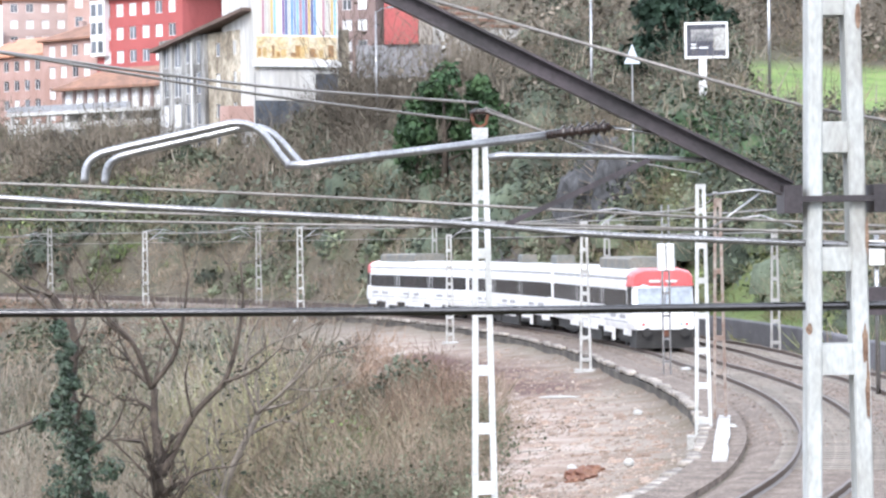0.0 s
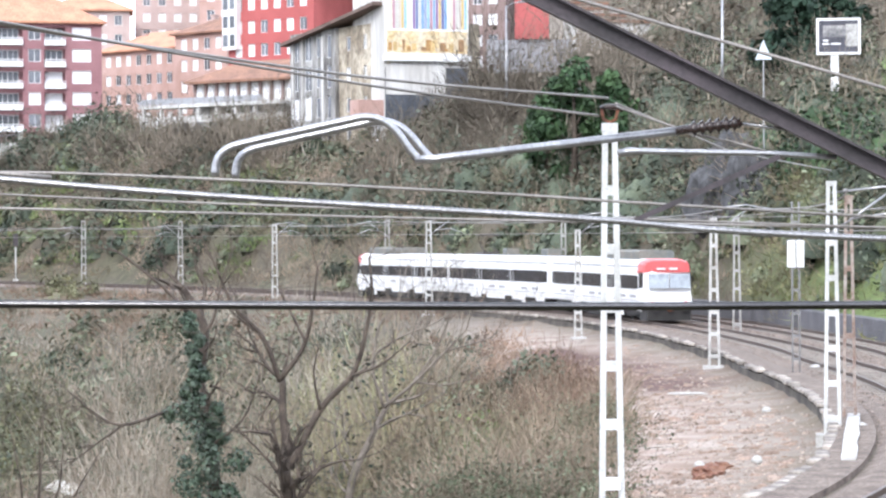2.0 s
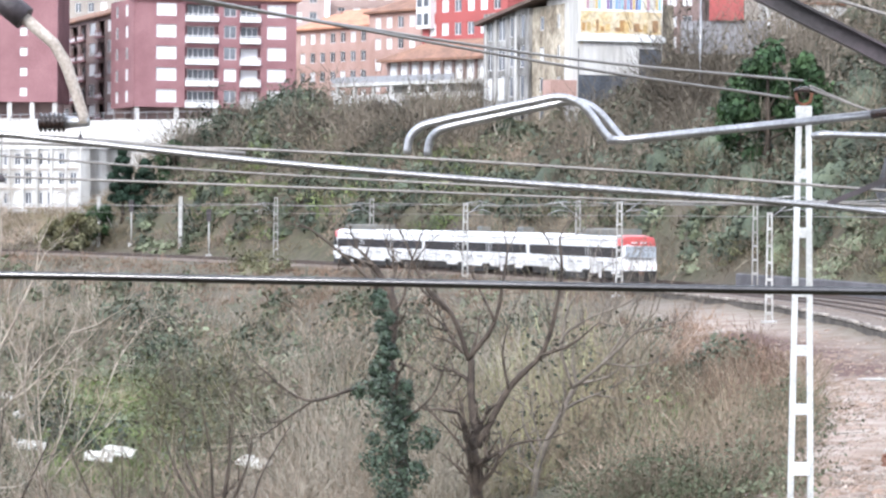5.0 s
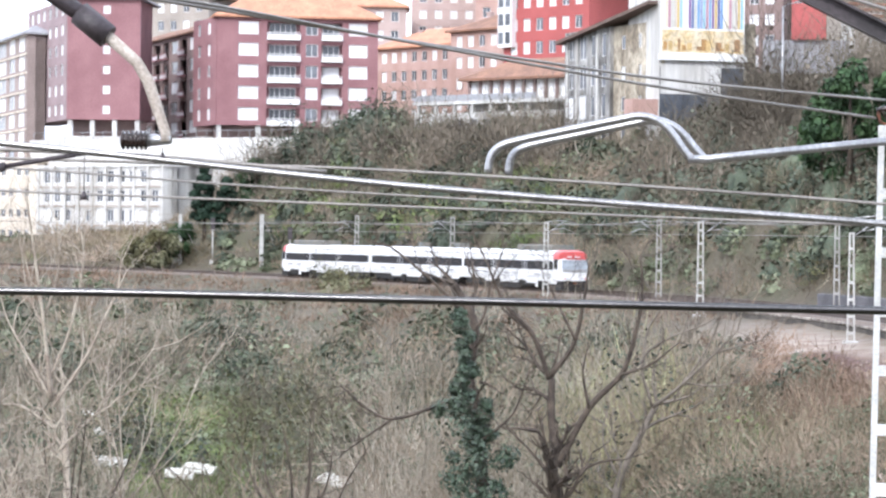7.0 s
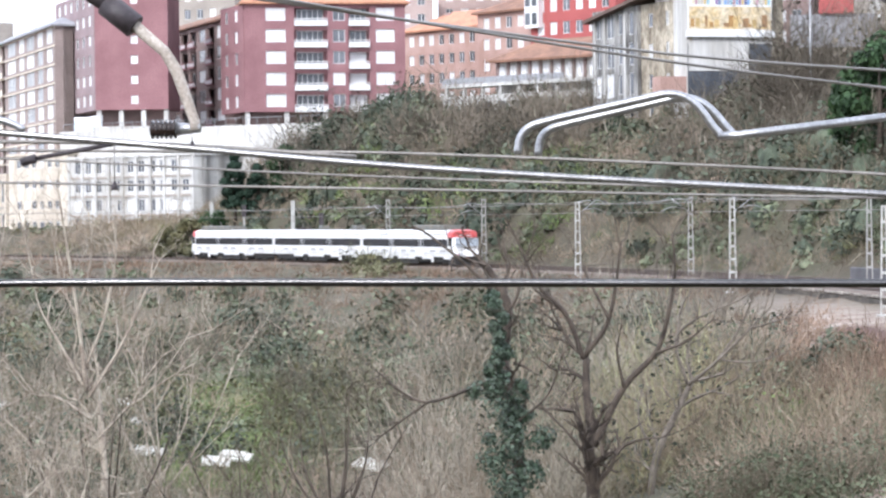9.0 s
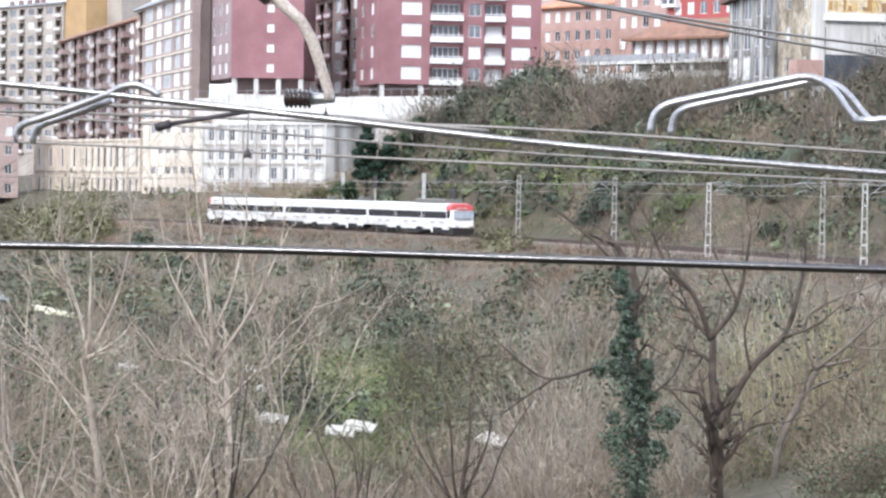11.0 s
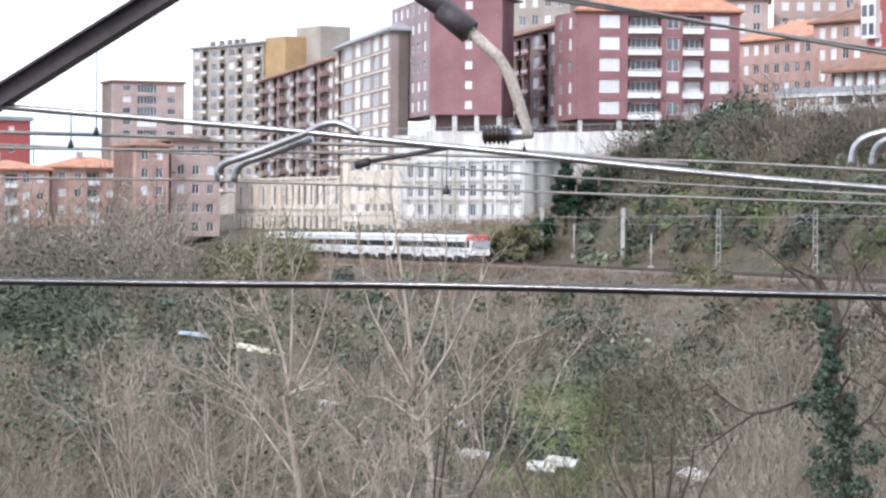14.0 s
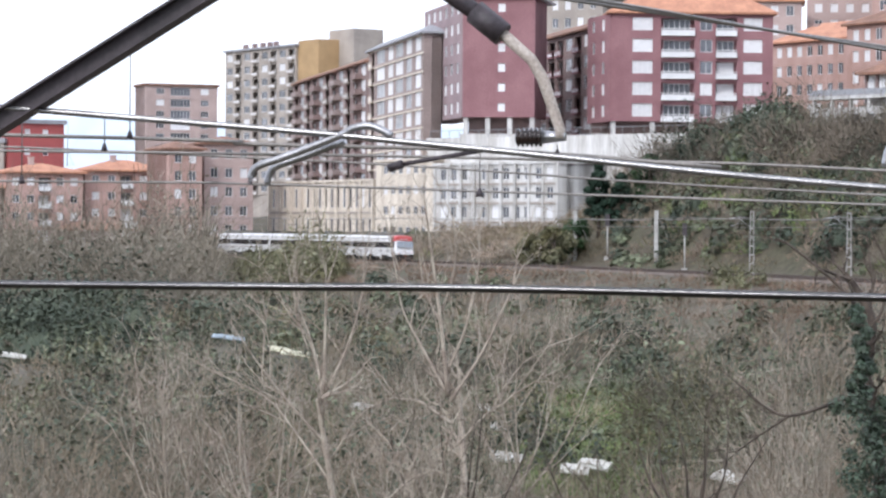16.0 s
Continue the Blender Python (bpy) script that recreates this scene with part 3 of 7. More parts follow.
    # registration arms: a pair of bent tubes, then a straight tube with an insulator
    for pts, y in (([(-2.33, 5.61), (-2.31, 5.72), (-2.24, 5.79), (-2.1, 5.83), (-1.75, 5.905), (-1.45, 5.968), (-1.36, 5.985), (-1.27, 5.978), (-1.19, 5.94), (-1.12, 5.87), (-1.05, 5.77), (-0.99, 5.705)], 0),
                   ([(-2.21, 5.6), (-2.19, 5.71), (-2.13, 5.77), (-2.0, 5.81), (-1.65, 5.885), (-1.4, 5.94), (-1.29, 5.962), (-1.20, 5.958), (-1.12, 5.925), (-1.05, 5.865), (-0.98, 5.78), (-0.91, 5.705)], 0.12),
                   ([(-6.7, 5.49), (-6.69, 5.57), (-6.63, 5.62), (-6.47, 5.67), (-6.06, 5.82), (-5.96, 5.87), (-5.85, 5.89), (-5.75, 5.86), (-5.68, 5.82)], 0),
                   ([(-6.62, 5.49), (-6.60, 5.57), (-6.54, 5.62), (-6.40, 5.665), (-6.05, 5.79)], 0.12)):
        part("bent_arm", tubes([(p.x, y, p.z) for p in smooth_line([(x, 0, z) for x, z in pts], 4)], 0.026, 8), STEEL_GREY, root, "bent galvanised tube arm")
    arm = part("arm", tubes([(-1.02, 0, 5.71), (-0.89, 0, 5.71), (0.68, 0, 5.88)], 0.027, 8), STEEL_GREY, root, "straight galvanised tube arm")
    ins = bmesh.new()
    pts, rr = [], []
    for i in range(6):
        x = 0.78 + i * 0.052
        z = 5.895 + i * 0.006
        pts += [(x, 0, z), (x + 0.02, 0, z), (x + 0.035, 0, z)]
        rr += [0.028, 0.055, 0.028]
    tube(ins, [(0.68, 0, 5.88)] + pts + [(1.1, 0, 5.93)], [0.03] + rr + [0.03], 12)
    part("insulator", ins, INSUL, arm, "dark ribbed insulator")
    part("bracket", tubes([(1.08, 0, 5.93), (1.47, 0, 5.87)], 0.014), STEEL_TUBE, arm)
    part("tie_bar", tubes([(0.3, 0, 5.74), (0.38, 0, 5.75), (0.47, 0, 5.75), (1.28, 0, 5.73), (1.72, 0, 5.7)], [0.02, 0.028, 0.02, 0.018, 0.018], 8), STEEL_GREY, root, "galvanised tie bar")
    bm = bmesh.new()
    beam(bm, (0.41, 0, 5.3), (1.35, 0, 5.71), 0.035, 0.035)
    part("strut", bm, STEEL_DARK, root, "dark diagonal strut")
    part("tie_rod", tubes([(0.29, 0.1, 6.05), (0.75, 0.1, 5.88), (1.39, 0.1, 5.71)], 0.010), CABLE, root)
    part("tie_rod", tubes([(1.0, 0, 5.82), (1.35, 0, 5.72)], 0.008), CABLE, root)
    part("drop_arm", tubes([(-5.65, 0, 5.62), (-5.05, 0, 5.72)], 0.017), STEEL_DARK, root, "thin dark registration arm")
    part("clip", tubes([(-5.7, 0, 5.6), (-5.6, 0, 5.63)], 0.03, 8), STEEL_DARK, root)


portal()


def wire(pts, r, material, label, y=WIRE_Y):
    """A hung wire; pts are (x, z) on one upright plane."""
    line = smooth_line([(x, y, z) for x, z in pts], 6)
    return tagged(part("overhead_wire", tubes(line, r, 6), material), label, "overhead wire", "overhead wires by the portal")


wire([(16, 4.6), (2.89, 5.13), (0, 5.32), (-2.88, 5.52), (-5.32, 5.755), (-8.59, 6.03), (-25, 7.3)], 0.026, STEEL_TUBE, "thick grey feeder cable sloping past the portal")
wire([(16, 4.76), (2.88, 4.745), (0, 4.745), (-2.89, 4.77), (-5.31, 4.79), (-8.58, 4.775), (-25, 4.75)], 0.031, CABLE_DARK, "thick black contact wire hanging below the feeder")
wire([(12, 4.7), (1.78, 5.34), (-0.56, 5.5), (-3.05, 5.64), (-4.53, 5.68), (-9, 5.75), (-25, 5.9)], 0.012, CABLE, "thin brown wire behind the portal", 19.5)
wire([(12, 4.85), (-2.65, 5.46), (-8.38, 5.77), (-25, 6.4)], 0.010, CABLE, "thin grey wire behind the portal", 21)
wire([(12, 5.0), (0.26, 5.31), (-3.4, 5.42), (-8.39, 5.56), (-10.73, 5.58), (-30, 5.7)], 0.012, CABLE, "thin greenish wire behind the portal", 23)
wire([(-25, 6.2), (-8.82, 5.85), (-6.85, 5.78), (-4.99, 5.73), (-3.5, 5.62)], 0.016, CABLE, "brown wire tied under the feeder cable", 18.9)


def dropper(x, z0, z1, y=WIRE_Y):
    root = thing("wire_dropper", (x, y, z0), "thin vertical dropper clipped to the wires", "wire dropper", "droppers")
    part("rod", tubes([(0, 0, 0), (0, 0, z1 - z0)], 0.005, 5), CABLE, root)
    part("clip", tubes([(0, 0, -0.03), (0, 0, 0.0), (0, 0, 0.03)], [0.026, 0.02, 0.008], 8), STEEL_DARK, root, "black clip")


for x, z0, z1, y in ((-7.68, 5.84, 6.54, 18.6), (-8.51, 5.52, 5.99, 18.6), (-8.0, 5.76, 6.0, 18.9), (-5.11, 5.44, 5.72, 18.6), (-4.53, 5.70, 5.76, 18.45)):
    dropper(x, z0, z1, y)

# ---- masts along the line ----


def ladder_mast(base, h, w0, w1, label, material=MASTPAINT, facing=0.0, pitch=0.95, plate=False):
    """A mast of two legs joined by battens, tapering from w0 to w1."""
    root = thing("catenary_mast", pose(base.x, base.y, base.z, 0, 0, facing), label, "catenary mast", "masts along the line")
    t = w0 * 0.2
    for k in (-1, 1):
        bm = bmesh.new()
        for j in (-1, 1):
            beam(bm, (k * (w0 - t) / 2, j * w0 * 0.3, -0.4), (k * (w1 - t) / 2, j * w1 * 0.3, h), t, t * 0.6, Vector((0, 1, 0)))
        part("leg", bm, material, root)
    z, i = 0.45, 0
    while z < h - 0.1:
        w = w0 + (w1 - w0) * z / h
        part("batten", boxes((-w / 2 + t * 0.6, w / 2 - t * 0.6, -w * 0.32, w * 0.32, z, z + 0.16)), material, root)
        z += pitch
        i += 1
    part("cap", boxes((-w1 / 2 - 0.01, w1 / 2 + 0.01, -w1 * 0.35, w1 * 0.35, h - 0.14, h)), material, root)
    part("footing", boxes((-w0 * 0.9, w0 * 0.9, -w0 * 0.8, w0 * 0.8, -0.9, 0.12)), CONCRETE, root, "concrete footing")
    if plate:
        p = part("number_plate", boxes((-0.13, 0.13, -0.2, -0.17, 1.30, 1.5)), TRAIN_WHITE, root, "small white number plate")
        for x in (-0.06, 0.02):
            part("mark", boxes((x, x + 0.045, -0.206, -0.199, 1.35, 1.45)), TRAIN_DARK, p)
    return root


def top_gear(mast, h):
    """Insulator and earth-wire clamp on a mast head."""
    bm = bmesh.new()
    tube(bm, [(-0.13, 0, h + 0.22), (-0.1, 0, h + 0.06), (0, 0, h + 0.01), (0.1, 0, h + 0.06), (0.13, 0, h + 0.22)], 0.03)
    part("yoke", bm, RUST, mast, "rusty yoke")
    part("insulator", tubes([(-0.16, 0, h + 0.24), (-0.05, 0, h + 0.26), (0.1, 0, h + 0.26), (0.22, 0, h + 0.2)], [0.03, 0.05, 0.05, 0.03], 8), INSUL, mast)


P1 = bearing(0.78, 45, -0.2)
m = ladder_mast(P1, 7.18, 0.44, 0.235, "white concrete ladder mast standing on the bank", facing=2, plate=False, pitch=0.93)
top_gear(m, 7.18)
part("number_plate", boxes((-0.13, 0.13, -0.2, -0.165, 1.36, 1.56)), TRAIN_WHITE, m, "small white number plate")
for b, d, h, w0, w1, lab, mt in ((5.22, 77, 6.95, 0.50, 0.27, "white ladder mast beside the inner rail", MASTPAINT),
                                 (5.56, 80.5, 6.4, 0.42, 0.22, "pale rust-streaked ladder mast behind the white one", RUST_STREAKED),
                                 (2.86, 122, 6.5, 0.55, 0.3, "pale ladder mast at the edge of the bank", CONCRETE),
                                 (0.12, 160, 6.2, 0.5, 0.3, "pale ladder mast on the inside of the curve", CONCRETE),
                                 (6.69, 127, 5.6, 0.5, 0.3, "grey ladder mast beside the parapet wall", GREYMAST),
                                 (3.32, 150, 6.2, 0.5, 0.3, "grey ladder mast beyond the outer track", GREYMAST),
                                 (-2.9, 206, 6.9, 0.6, 0.42, "pale ladder mast on the inside of the curve", CONCRETE),
                                 (-6.02, 246, 6.9, 0.6, 0.42, "pale ladder mast on the inside of the curve", CONCRETE),
                                 (-9.86, 310, 7.2, 0.6, 0.45, "grey ladder mast beyond the outer track", GREYMAST),
                                 (-7.92, 288, 7.0, 0.6, 0.45, "grey ladder mast beyond the outer track", GREYMAST),
                                 (-3.74, 235, 6.7, 0.55, 0.4, "grey ladder mast beyond the outer track", GREYMAST),
                                 (-0.17, 196, 6.4, 0.5, 0.35, "grey ladder mast beyond the outer track", GREYMAST)):
    base = bearing(b, d)
    ladder_mast(Vector((base.x, base.y, ground_z(base.x, base.y))), h, w0, w1, lab, mt, facing=-b)


def signal(b, d, h, label):
    base = bearing(b, d)
    root = thing("railway_signal", Vector((base.x, base.y, ground_z(base.x, base.y))), label, "railway signal", "signals along the line")
    part("post", tubes([(0, 0, -0.3), (0, 0, h)], 0.09, 8), CONCRETE, root)
    part("head", boxes((-0.28, 0.28, -0.1, 0.16, h - 0.2, h + 1.3)), STEEL_DARK, root, "black signal head")
    part("base_box", boxes((-0.35, 0.35, -0.25, 0.25, -0.2, 0.5)), CONCRETE, root)


def post(b, d, h, label, stay=True):
    base = bearing(b, d)
    root = thing("line_post", Vector((base.x, base.y, ground_z(base.x, base.y))), label, "post", "posts along the line")
    part("shaft", boxes((-0.24, 0.24, -0.2, 0.2, -0.3, h)), CONCRETE, root)
    if stay:
        part("stay_wire", tubes([(0.1, 0, h - 0.4), (3.0, 0.2, -0.3)], 0.05), CABLE, root, "slanting stay wire")


signal(-12.77, 366, 4.6, "black-headed railway signal on a pale post")
signal(-11.21, 340, 4.6, "black-headed railway signal on a pale post")
post(-13.42, 375, 6.6, "white concrete post with a slanting stay wire")
post(-11.78, 350, 6.9, "white concrete post with a slanting stay wire")
# the white-headed signal by the curve
sg = thing("railway_signal", bearing(4.5, 106, 0), "white-backed railway signal on a lattice post", "railway signal", "signals along the line")
part("post", boxes((-0.16, -0.1, -0.1, 0.1, -0.1, 6.4), (0.1, 0.16, -0.1, 0.1, -0.1, 6.4)), STEEL_TUBE, sg)
for i in range(7):
    part("rung", boxes((-0.1, 0.1, -0.06, 0.06, 0.5 + i * 0.85, 0.58 + i * 0.85)), STEEL_TUBE, sg)
for x0, x1 in ((-0.3, -0.03), (0.03, 0.3)):
    part("head", boxes((x0, x1, -0.25, 0.2, 3.95, 4.95)), TRAIN_WHITE, sg, "white signal head")
sg = thing("railway_signal", bearing(8.72, 92, 0), "white signal head on a post by the outer track", "railway signal", "signals along the line")
part("post", tubes([(0, 0, -0.1), (0, 0, 5.2)], 0.08, 8), STEEL_TUBE, sg)
part("head", boxes((-0.22, 0.22, -0.2, 0.2, 4.2, 5.0)), TRAIN_WHITE, sg, "white signal head")
part("box", boxes((-0.3, 0.3, -0.25, 0.25, 2.6, 3.5)), STEEL_DARK, sg, "black cabinet on the post")

# wires from the tall mast up towards the camera's side, and the contact lines of the tracks
for name, ends in (("upper", ((0.75, 45, 7.38), (-3.72, 40.5, 7.45), (-9, 35, 7.6), (-13.6, 30, 7.62), (-24, 24, 7.7))), ("lower", ((0.56, 45, 7.1), (-3.72, 40.5, 7.33), (-8.9, 35, 7.58), (-13.6, 30, 7.66), (-24, 24, 7.75)))):
    line = smooth_line([bearing(*e) for e in ends], 8)
    tagged(part("overhead_wire", tubes(line, 0.022, 5), CABLE), "grey earth wire running up to the white mast", "overhead wire", "earth wires")
tagged(part("overhead_wire", tubes([bearing(0.9, 45, 7.3), bearing(3.2, 60, 6.95), bearing(5.22, 77, 6.9)], 0.018, 5), CABLE), "grey earth wire between two white masts", "overhead wire", "earth wires")
for side, z, r in ((0.0, 5.3, 0.018), (0.0, 6.3, 0.018), (3.9, 5.3, 0.018), (3.9, 6.35, 0.018), (-2.9, 6.35, 0.025)):
    line = [along(s, side, z - (0.25 * math.sin(math.pi * ((s / 50) % 1)) if z > 6 else 0))[0] for s in np.arange(45, 520, 5.0)]
    tagged(part("overhead_wire", tubes(line, r, 4), CABLE), "thin contact and carrier wire over the curved tracks", "overhead wire", "contact lines")
for b, d, n in ((5.22, 77, 1), (2.86, 122, 1), (0.12, 160, 1), (-2.9, 206, 1), (-6.02, 246, 1), (-9.86, 310, -1), (-7.92, 288, -1), (-3.74, 235, -1)):
    base = bearing(b, d)
    k = int(np.argmin((LINE_XY[:, 0] - base.x) ** 2 + (LINE_XY[:, 1] - base.y) ** 2))
    o = Vector((LINE_D[k, 1], -LINE_D[k, 0], 0)) * n
    arm = thing("cantilever_arm", base, "grey tube cantilever reaching from a mast over the track", "cantilever arm", "cantilevers")
    part("top_tube", tubes([(0, 0, 6.3), tuple(o * 1.4 + Vector((0, 0, 6.45))), tuple(o * 2.8 + Vector((0, 0, 6.2)))], 0.035), STEEL_GREY, arm)
    part("brace", tubes([(0, 0, 5.2), tuple(o * 1.6 + Vector((0, 0, 6.35)))], 0.035), STEEL_GREY, arm)
    part("registration_tube", tubes([tuple(o * 0.6 + Vector((0, 0, 5.6))), tuple(o * 1.6 + Vector((0, 0, 5.75))), tuple(o * 2.6 + Vector((0, 0, 5.4)))], 0.03), STEEL_GREY, arm)

# ---- kerb wall inside the curve, parapet outside, sleepers ----
KERB = mat("dark kerb concrete", (0.11, 0.095, 0.08), 0.95, 0.4, 0.6, 12, second=(0.04, 0.035, 0.03))
KERB_TOP = mat("pale worn kerb block", (0.33, 0.295, 0.255), 0.95, 0.4, 0.9, 12, second=(0.13, 0.11, 0.095), per_object=0.3)
PARAPET = mat("dark parapet", (0.13, 0.125, 0.135), 0.9, 0.3, 0.6, 10, second=(0.08, 0.078, 0.085))
kerb = strip("kerb_wall", 14, 190, 1.0, [(-3.42, -1.3), (-3.42, -0.14), (-3.2, -0.12), (-3.2, -1.3)], KERB, "low broken concrete kerb wall beside the ballast", "kerb wall")
blocks = []
for sx, sz in ((1.0, 0.17), (0.92, 0.15), (1.03, 0.19)):
    bm = bmesh.new()
    box(bm, -0.17, 0.17, -sx * 0.56, sx * 0.56, -0.08, sz - 0.12)
    bmesh.ops.bevel(bm, geom=bm.edges[:], offset=0.03, segments=1, affect="EDGES")
    me = bpy.data.meshes.new("kerb_block")
    bm.to_mesh(me)
    bm.free()
    me.materials.append(KERB_TOP)
    blocks.append(me)
kr = random.Random(5)
s = 16.0
while s < 188:
    if kr.random() > (0.3 if s < 62 else 0.08):
        p, d = along(s, -3.31 + kr.uniform(-0.06, 0.06))
        ob = new("kerb_block", kr.choice(blocks))
        ob.parent = kerb
        ob.matrix_basis = pose(p.x, p.y, kr.uniform(-0.02, 0.02), kr.uniform(-0.8, 0.8), kr.uniform(-3, 2), math.degrees(math.atan2(d.y, d.x)) - 90 + kr.uniform(-4, 4))
    s += 1.16
strip("parapet_wall", 70, 190, 2.0, [(6.3, -0.3), (6.3, 0.95), (6.38, 1.02), (6.62, 1.02), (6.7, 0.95), (6.7, -0.3)], PARAPET, "dark low parapet wall beside the outer track", "parapet wall")
strip("walkway", 10, 190, 1.0, [(-3.2, -0.3), (-3.2, 0.04), (-2.2, 0.03), (-2.2, -0.3)], BALLAST, "narrow gravel walkway between kerb and rail", "walkway")

slp = bmesh.new()
box(slp, -1.3, 1.3, -0.13, 0.13, -0.1, 0.045)
slp_me = bpy.data.meshes.new("sleeper")
slp.to_mesh(slp_me)
slp.free()
slp_me.materials.append(SLEEPER)
beds = thing("sleeper_row", (0, 0, 0), "row of concrete sleepers under the curved rails", "sleepers", kind="structure")
for side, s0, n in ((0.0, 38, 150), (3.9, 60, 110)):
    for i in range(n):
        p, d = along(s0 + i * 0.6, side)
        ob = new("sleeper", slp_me)
        ob.matrix_world = pose(p.x, p.y, 0, 0, 0, math.degrees(math.atan2(d.y, d.x)) - 90)
        ob.parent = beds

# a pale cable trough and a white slab by the inner rail, stones and a fallen branch on the bank
for b, d, sx, sy, sz, lab in ((5.75, 77, 0.25, 0.3, 0.2, "white stone block by the mast foot"), (3.9, 93, 0.16, 0.15, 0.12, "pale stone on the bare earth"),
                              (3.7, 72.5, 0.14, 0.16, 0.12, "pale stone on the bare earth"), (2.55, 71, 0.13, 0.14, 0.1, "pale stone on the reddish earth"), (4.9, 110, 0.4, 0.4, 0.2, "pale stone by the kerb"), (2.3, 103, 0.8, 0.1, 0.06, "pale fallen branch on the bare earth")):
    base = bearing(b, d)
    bm = bmesh.new()
    bmesh.ops.create_icosphere(bm, subdivisions=2, radius=0.5)
    for v in bm.verts:
        v.co *= 1 + 0.25 * noise.noise(v.co * 3 + Vector((b, d, 0)))
        v.co = Vector((v.co.x * sx * 2, v.co.y * sy, v.co.z * sz * 2))
    ob = part("stone_block", bm, CONCRETE)
    ob.matrix_world = pose(base.x, base.y, max(ground_z(base.x, base.y), -0.6) + sz * 0.3, 0, 0, -3 * b)
    tagged(ob, lab, "stone")
slab = bmesh.new()
box(slab, -0.17, 0.17, -8, 8, -0.05, 0.05)
bmesh.ops.subdivide_edges(slab, edges=slab.edges[:], cuts=5, use_grid_fill=True)
for v in slab.verts:
    v.co += Vector((0.09 * noise.noise(v.co * 1.3), 0, 0.02 * noise.noise(v.co * 2.1)))
ob = part("cement_strip", slab, WHITE_SLAB)
ob.matrix_world = pose(*bearing(5.6, 73, 0.05), 0, 0, -6)
tagged(ob, "long white cement strip beside the ballast", "cement strip")
# clods of red earth
SOIL = mat("red clods", (0.21, 0.115, 0.075), 0.95, 0.45, 3, 14, second=(0.14, 0.06, 0.04))
for b, d, r in ((2.75, 70, 0.42), (3.0, 71.5, 0.3), (2.6, 69, 0.25)):
    base = bearing(b, d)
    bm = bmesh.new()
    bmesh.ops.create_icosphere(bm, subdivisions=3, radius=r)
    for v in bm.verts:
        v.co *= 1 + 0.5 * noise.noise(v.co * 2.5 / r + Vector((b, d, 0)))
        v.co.z *= 0.5
    ob = part("earth_mound", bm, SOIL)
    ob.location = (base.x, base.y, ground_z(base.x, base.y) + r * 0.12)
    tagged(ob, "small heap of crumbled red earth", "earth mound")

# ---- the town on the hill ----
# wall colours are lightened and greyed to carry the haze of distance
BRICK_RED = mat("dark red brick", (0.31, 0.162, 0.172), 0.9, 0.22, 0.25, 5, second=(0.25, 0.125, 0.135))
BRICK_PURPLE = mat("purple grey brick", (0.35, 0.265, 0.275), 0.9, 0.18, 0.25, 5)
BRICK_ORANGE = mat("orange brick", (0.49, 0.335, 0.295), 0.9, 0.2, 0.25, 5, second=(0.40, 0.255, 0.215))
BRICK_PINK = mat("haze-paled pink brick", (0.50, 0.385, 0.355), 0.9, 0.2, 0.2, 5)
BRICK_BROWN = mat("brown brick", (0.27, 0.195, 0.18), 0.9, 0.2, 0.25, 5, second=(0.21, 0.15, 0.14))
TAUPE = mat("taupe render", (0.36, 0.29, 0.27), 0.9, 0.2, 0.25, 5)
RED_PAINT = mat("red painted render", (0.42, 0.105, 0.10), 0.8, 0.15, 0.3, 5)
BEIGE = mat("beige render", (0.44, 0.39, 0.345), 0.9, 0.25, 0.2, 5)
OCHRE = mat("ochre render", (0.46, 0.31, 0.16), 0.9, 0.15, 0.3, 5)
CREAM = mat("stained cream render", (0.74, 0.67, 0.57), 0.9, 0.2, 0.5, 4, second=(0.55, 0.48, 0.40), streak=0.15)
WHITEWASH = mat("stained white render", (0.66, 0.655, 0.64), 0.9, 0.16, 0.5, 3, second=(0.46, 0.445, 0.42), streak=0.12)
OLDSTONE = mat("peeling old plaster", (0.56, 0.50, 0.40), 0.95, 0.5, 0.5, 2.5, second=(0.24, 0.20, 0.15), streak=0.6)
STREAKED = mat("sooty streaked plaster", (0.42, 0.41, 0.395), 0.95, 0.5, 0.9, 4, second=(0.09, 0.085, 0.08), streak=0.16)
TILE_ORANGE = mat("orange roof tiles", (0.52, 0.26, 0.16), 0.9, 0.3, 0.5, 4, second=(0.40, 0.19, 0.12))
TILE_BROWN = mat("brown roof tiles", (0.28, 0.15, 0.10), 0.9, 0.3, 0.5, 4, second=(0.18, 0.10, 0.07))
SLATE = mat("grey roof sheet", (0.33, 0.33, 0.35), 0.8, 0.2, 0.5, 4)
FRAME_WHITE = mat("white window paint", (0.78, 0.78, 0.78), 0.6, 0.1, 1, 9, 0)
BLIND = mat("white roller blind", (0.76, 0.76, 0.77), 0.7, 0.1, 1, 9, 0, per_object=0.12)
PANE = mat("window glass", (0.13, 0.14, 0.16), 0.1, 0.3, 0.5, 3, 0, per_object=0.5)
SHARED = {}
rnd = random.Random(11)


def el(e, d):
    """Height of what is seen e degrees over the level at distance d."""
    return 5.21 + d * math.tan(radians(e))


def shared(key, make, material):
    if key not in SHARED:
        bm = make()
        me = bpy.data.meshes.new(key[0])
        bm.to_mesh(me)
        bm.free()
        me.materials.append(material)
        SHARED[key] = me
    return SHARED[key]


def child(name, me, parent, m):
    ob = new(name, me)
    ob.parent = parent
    ob.matrix_basis = m
    return ob


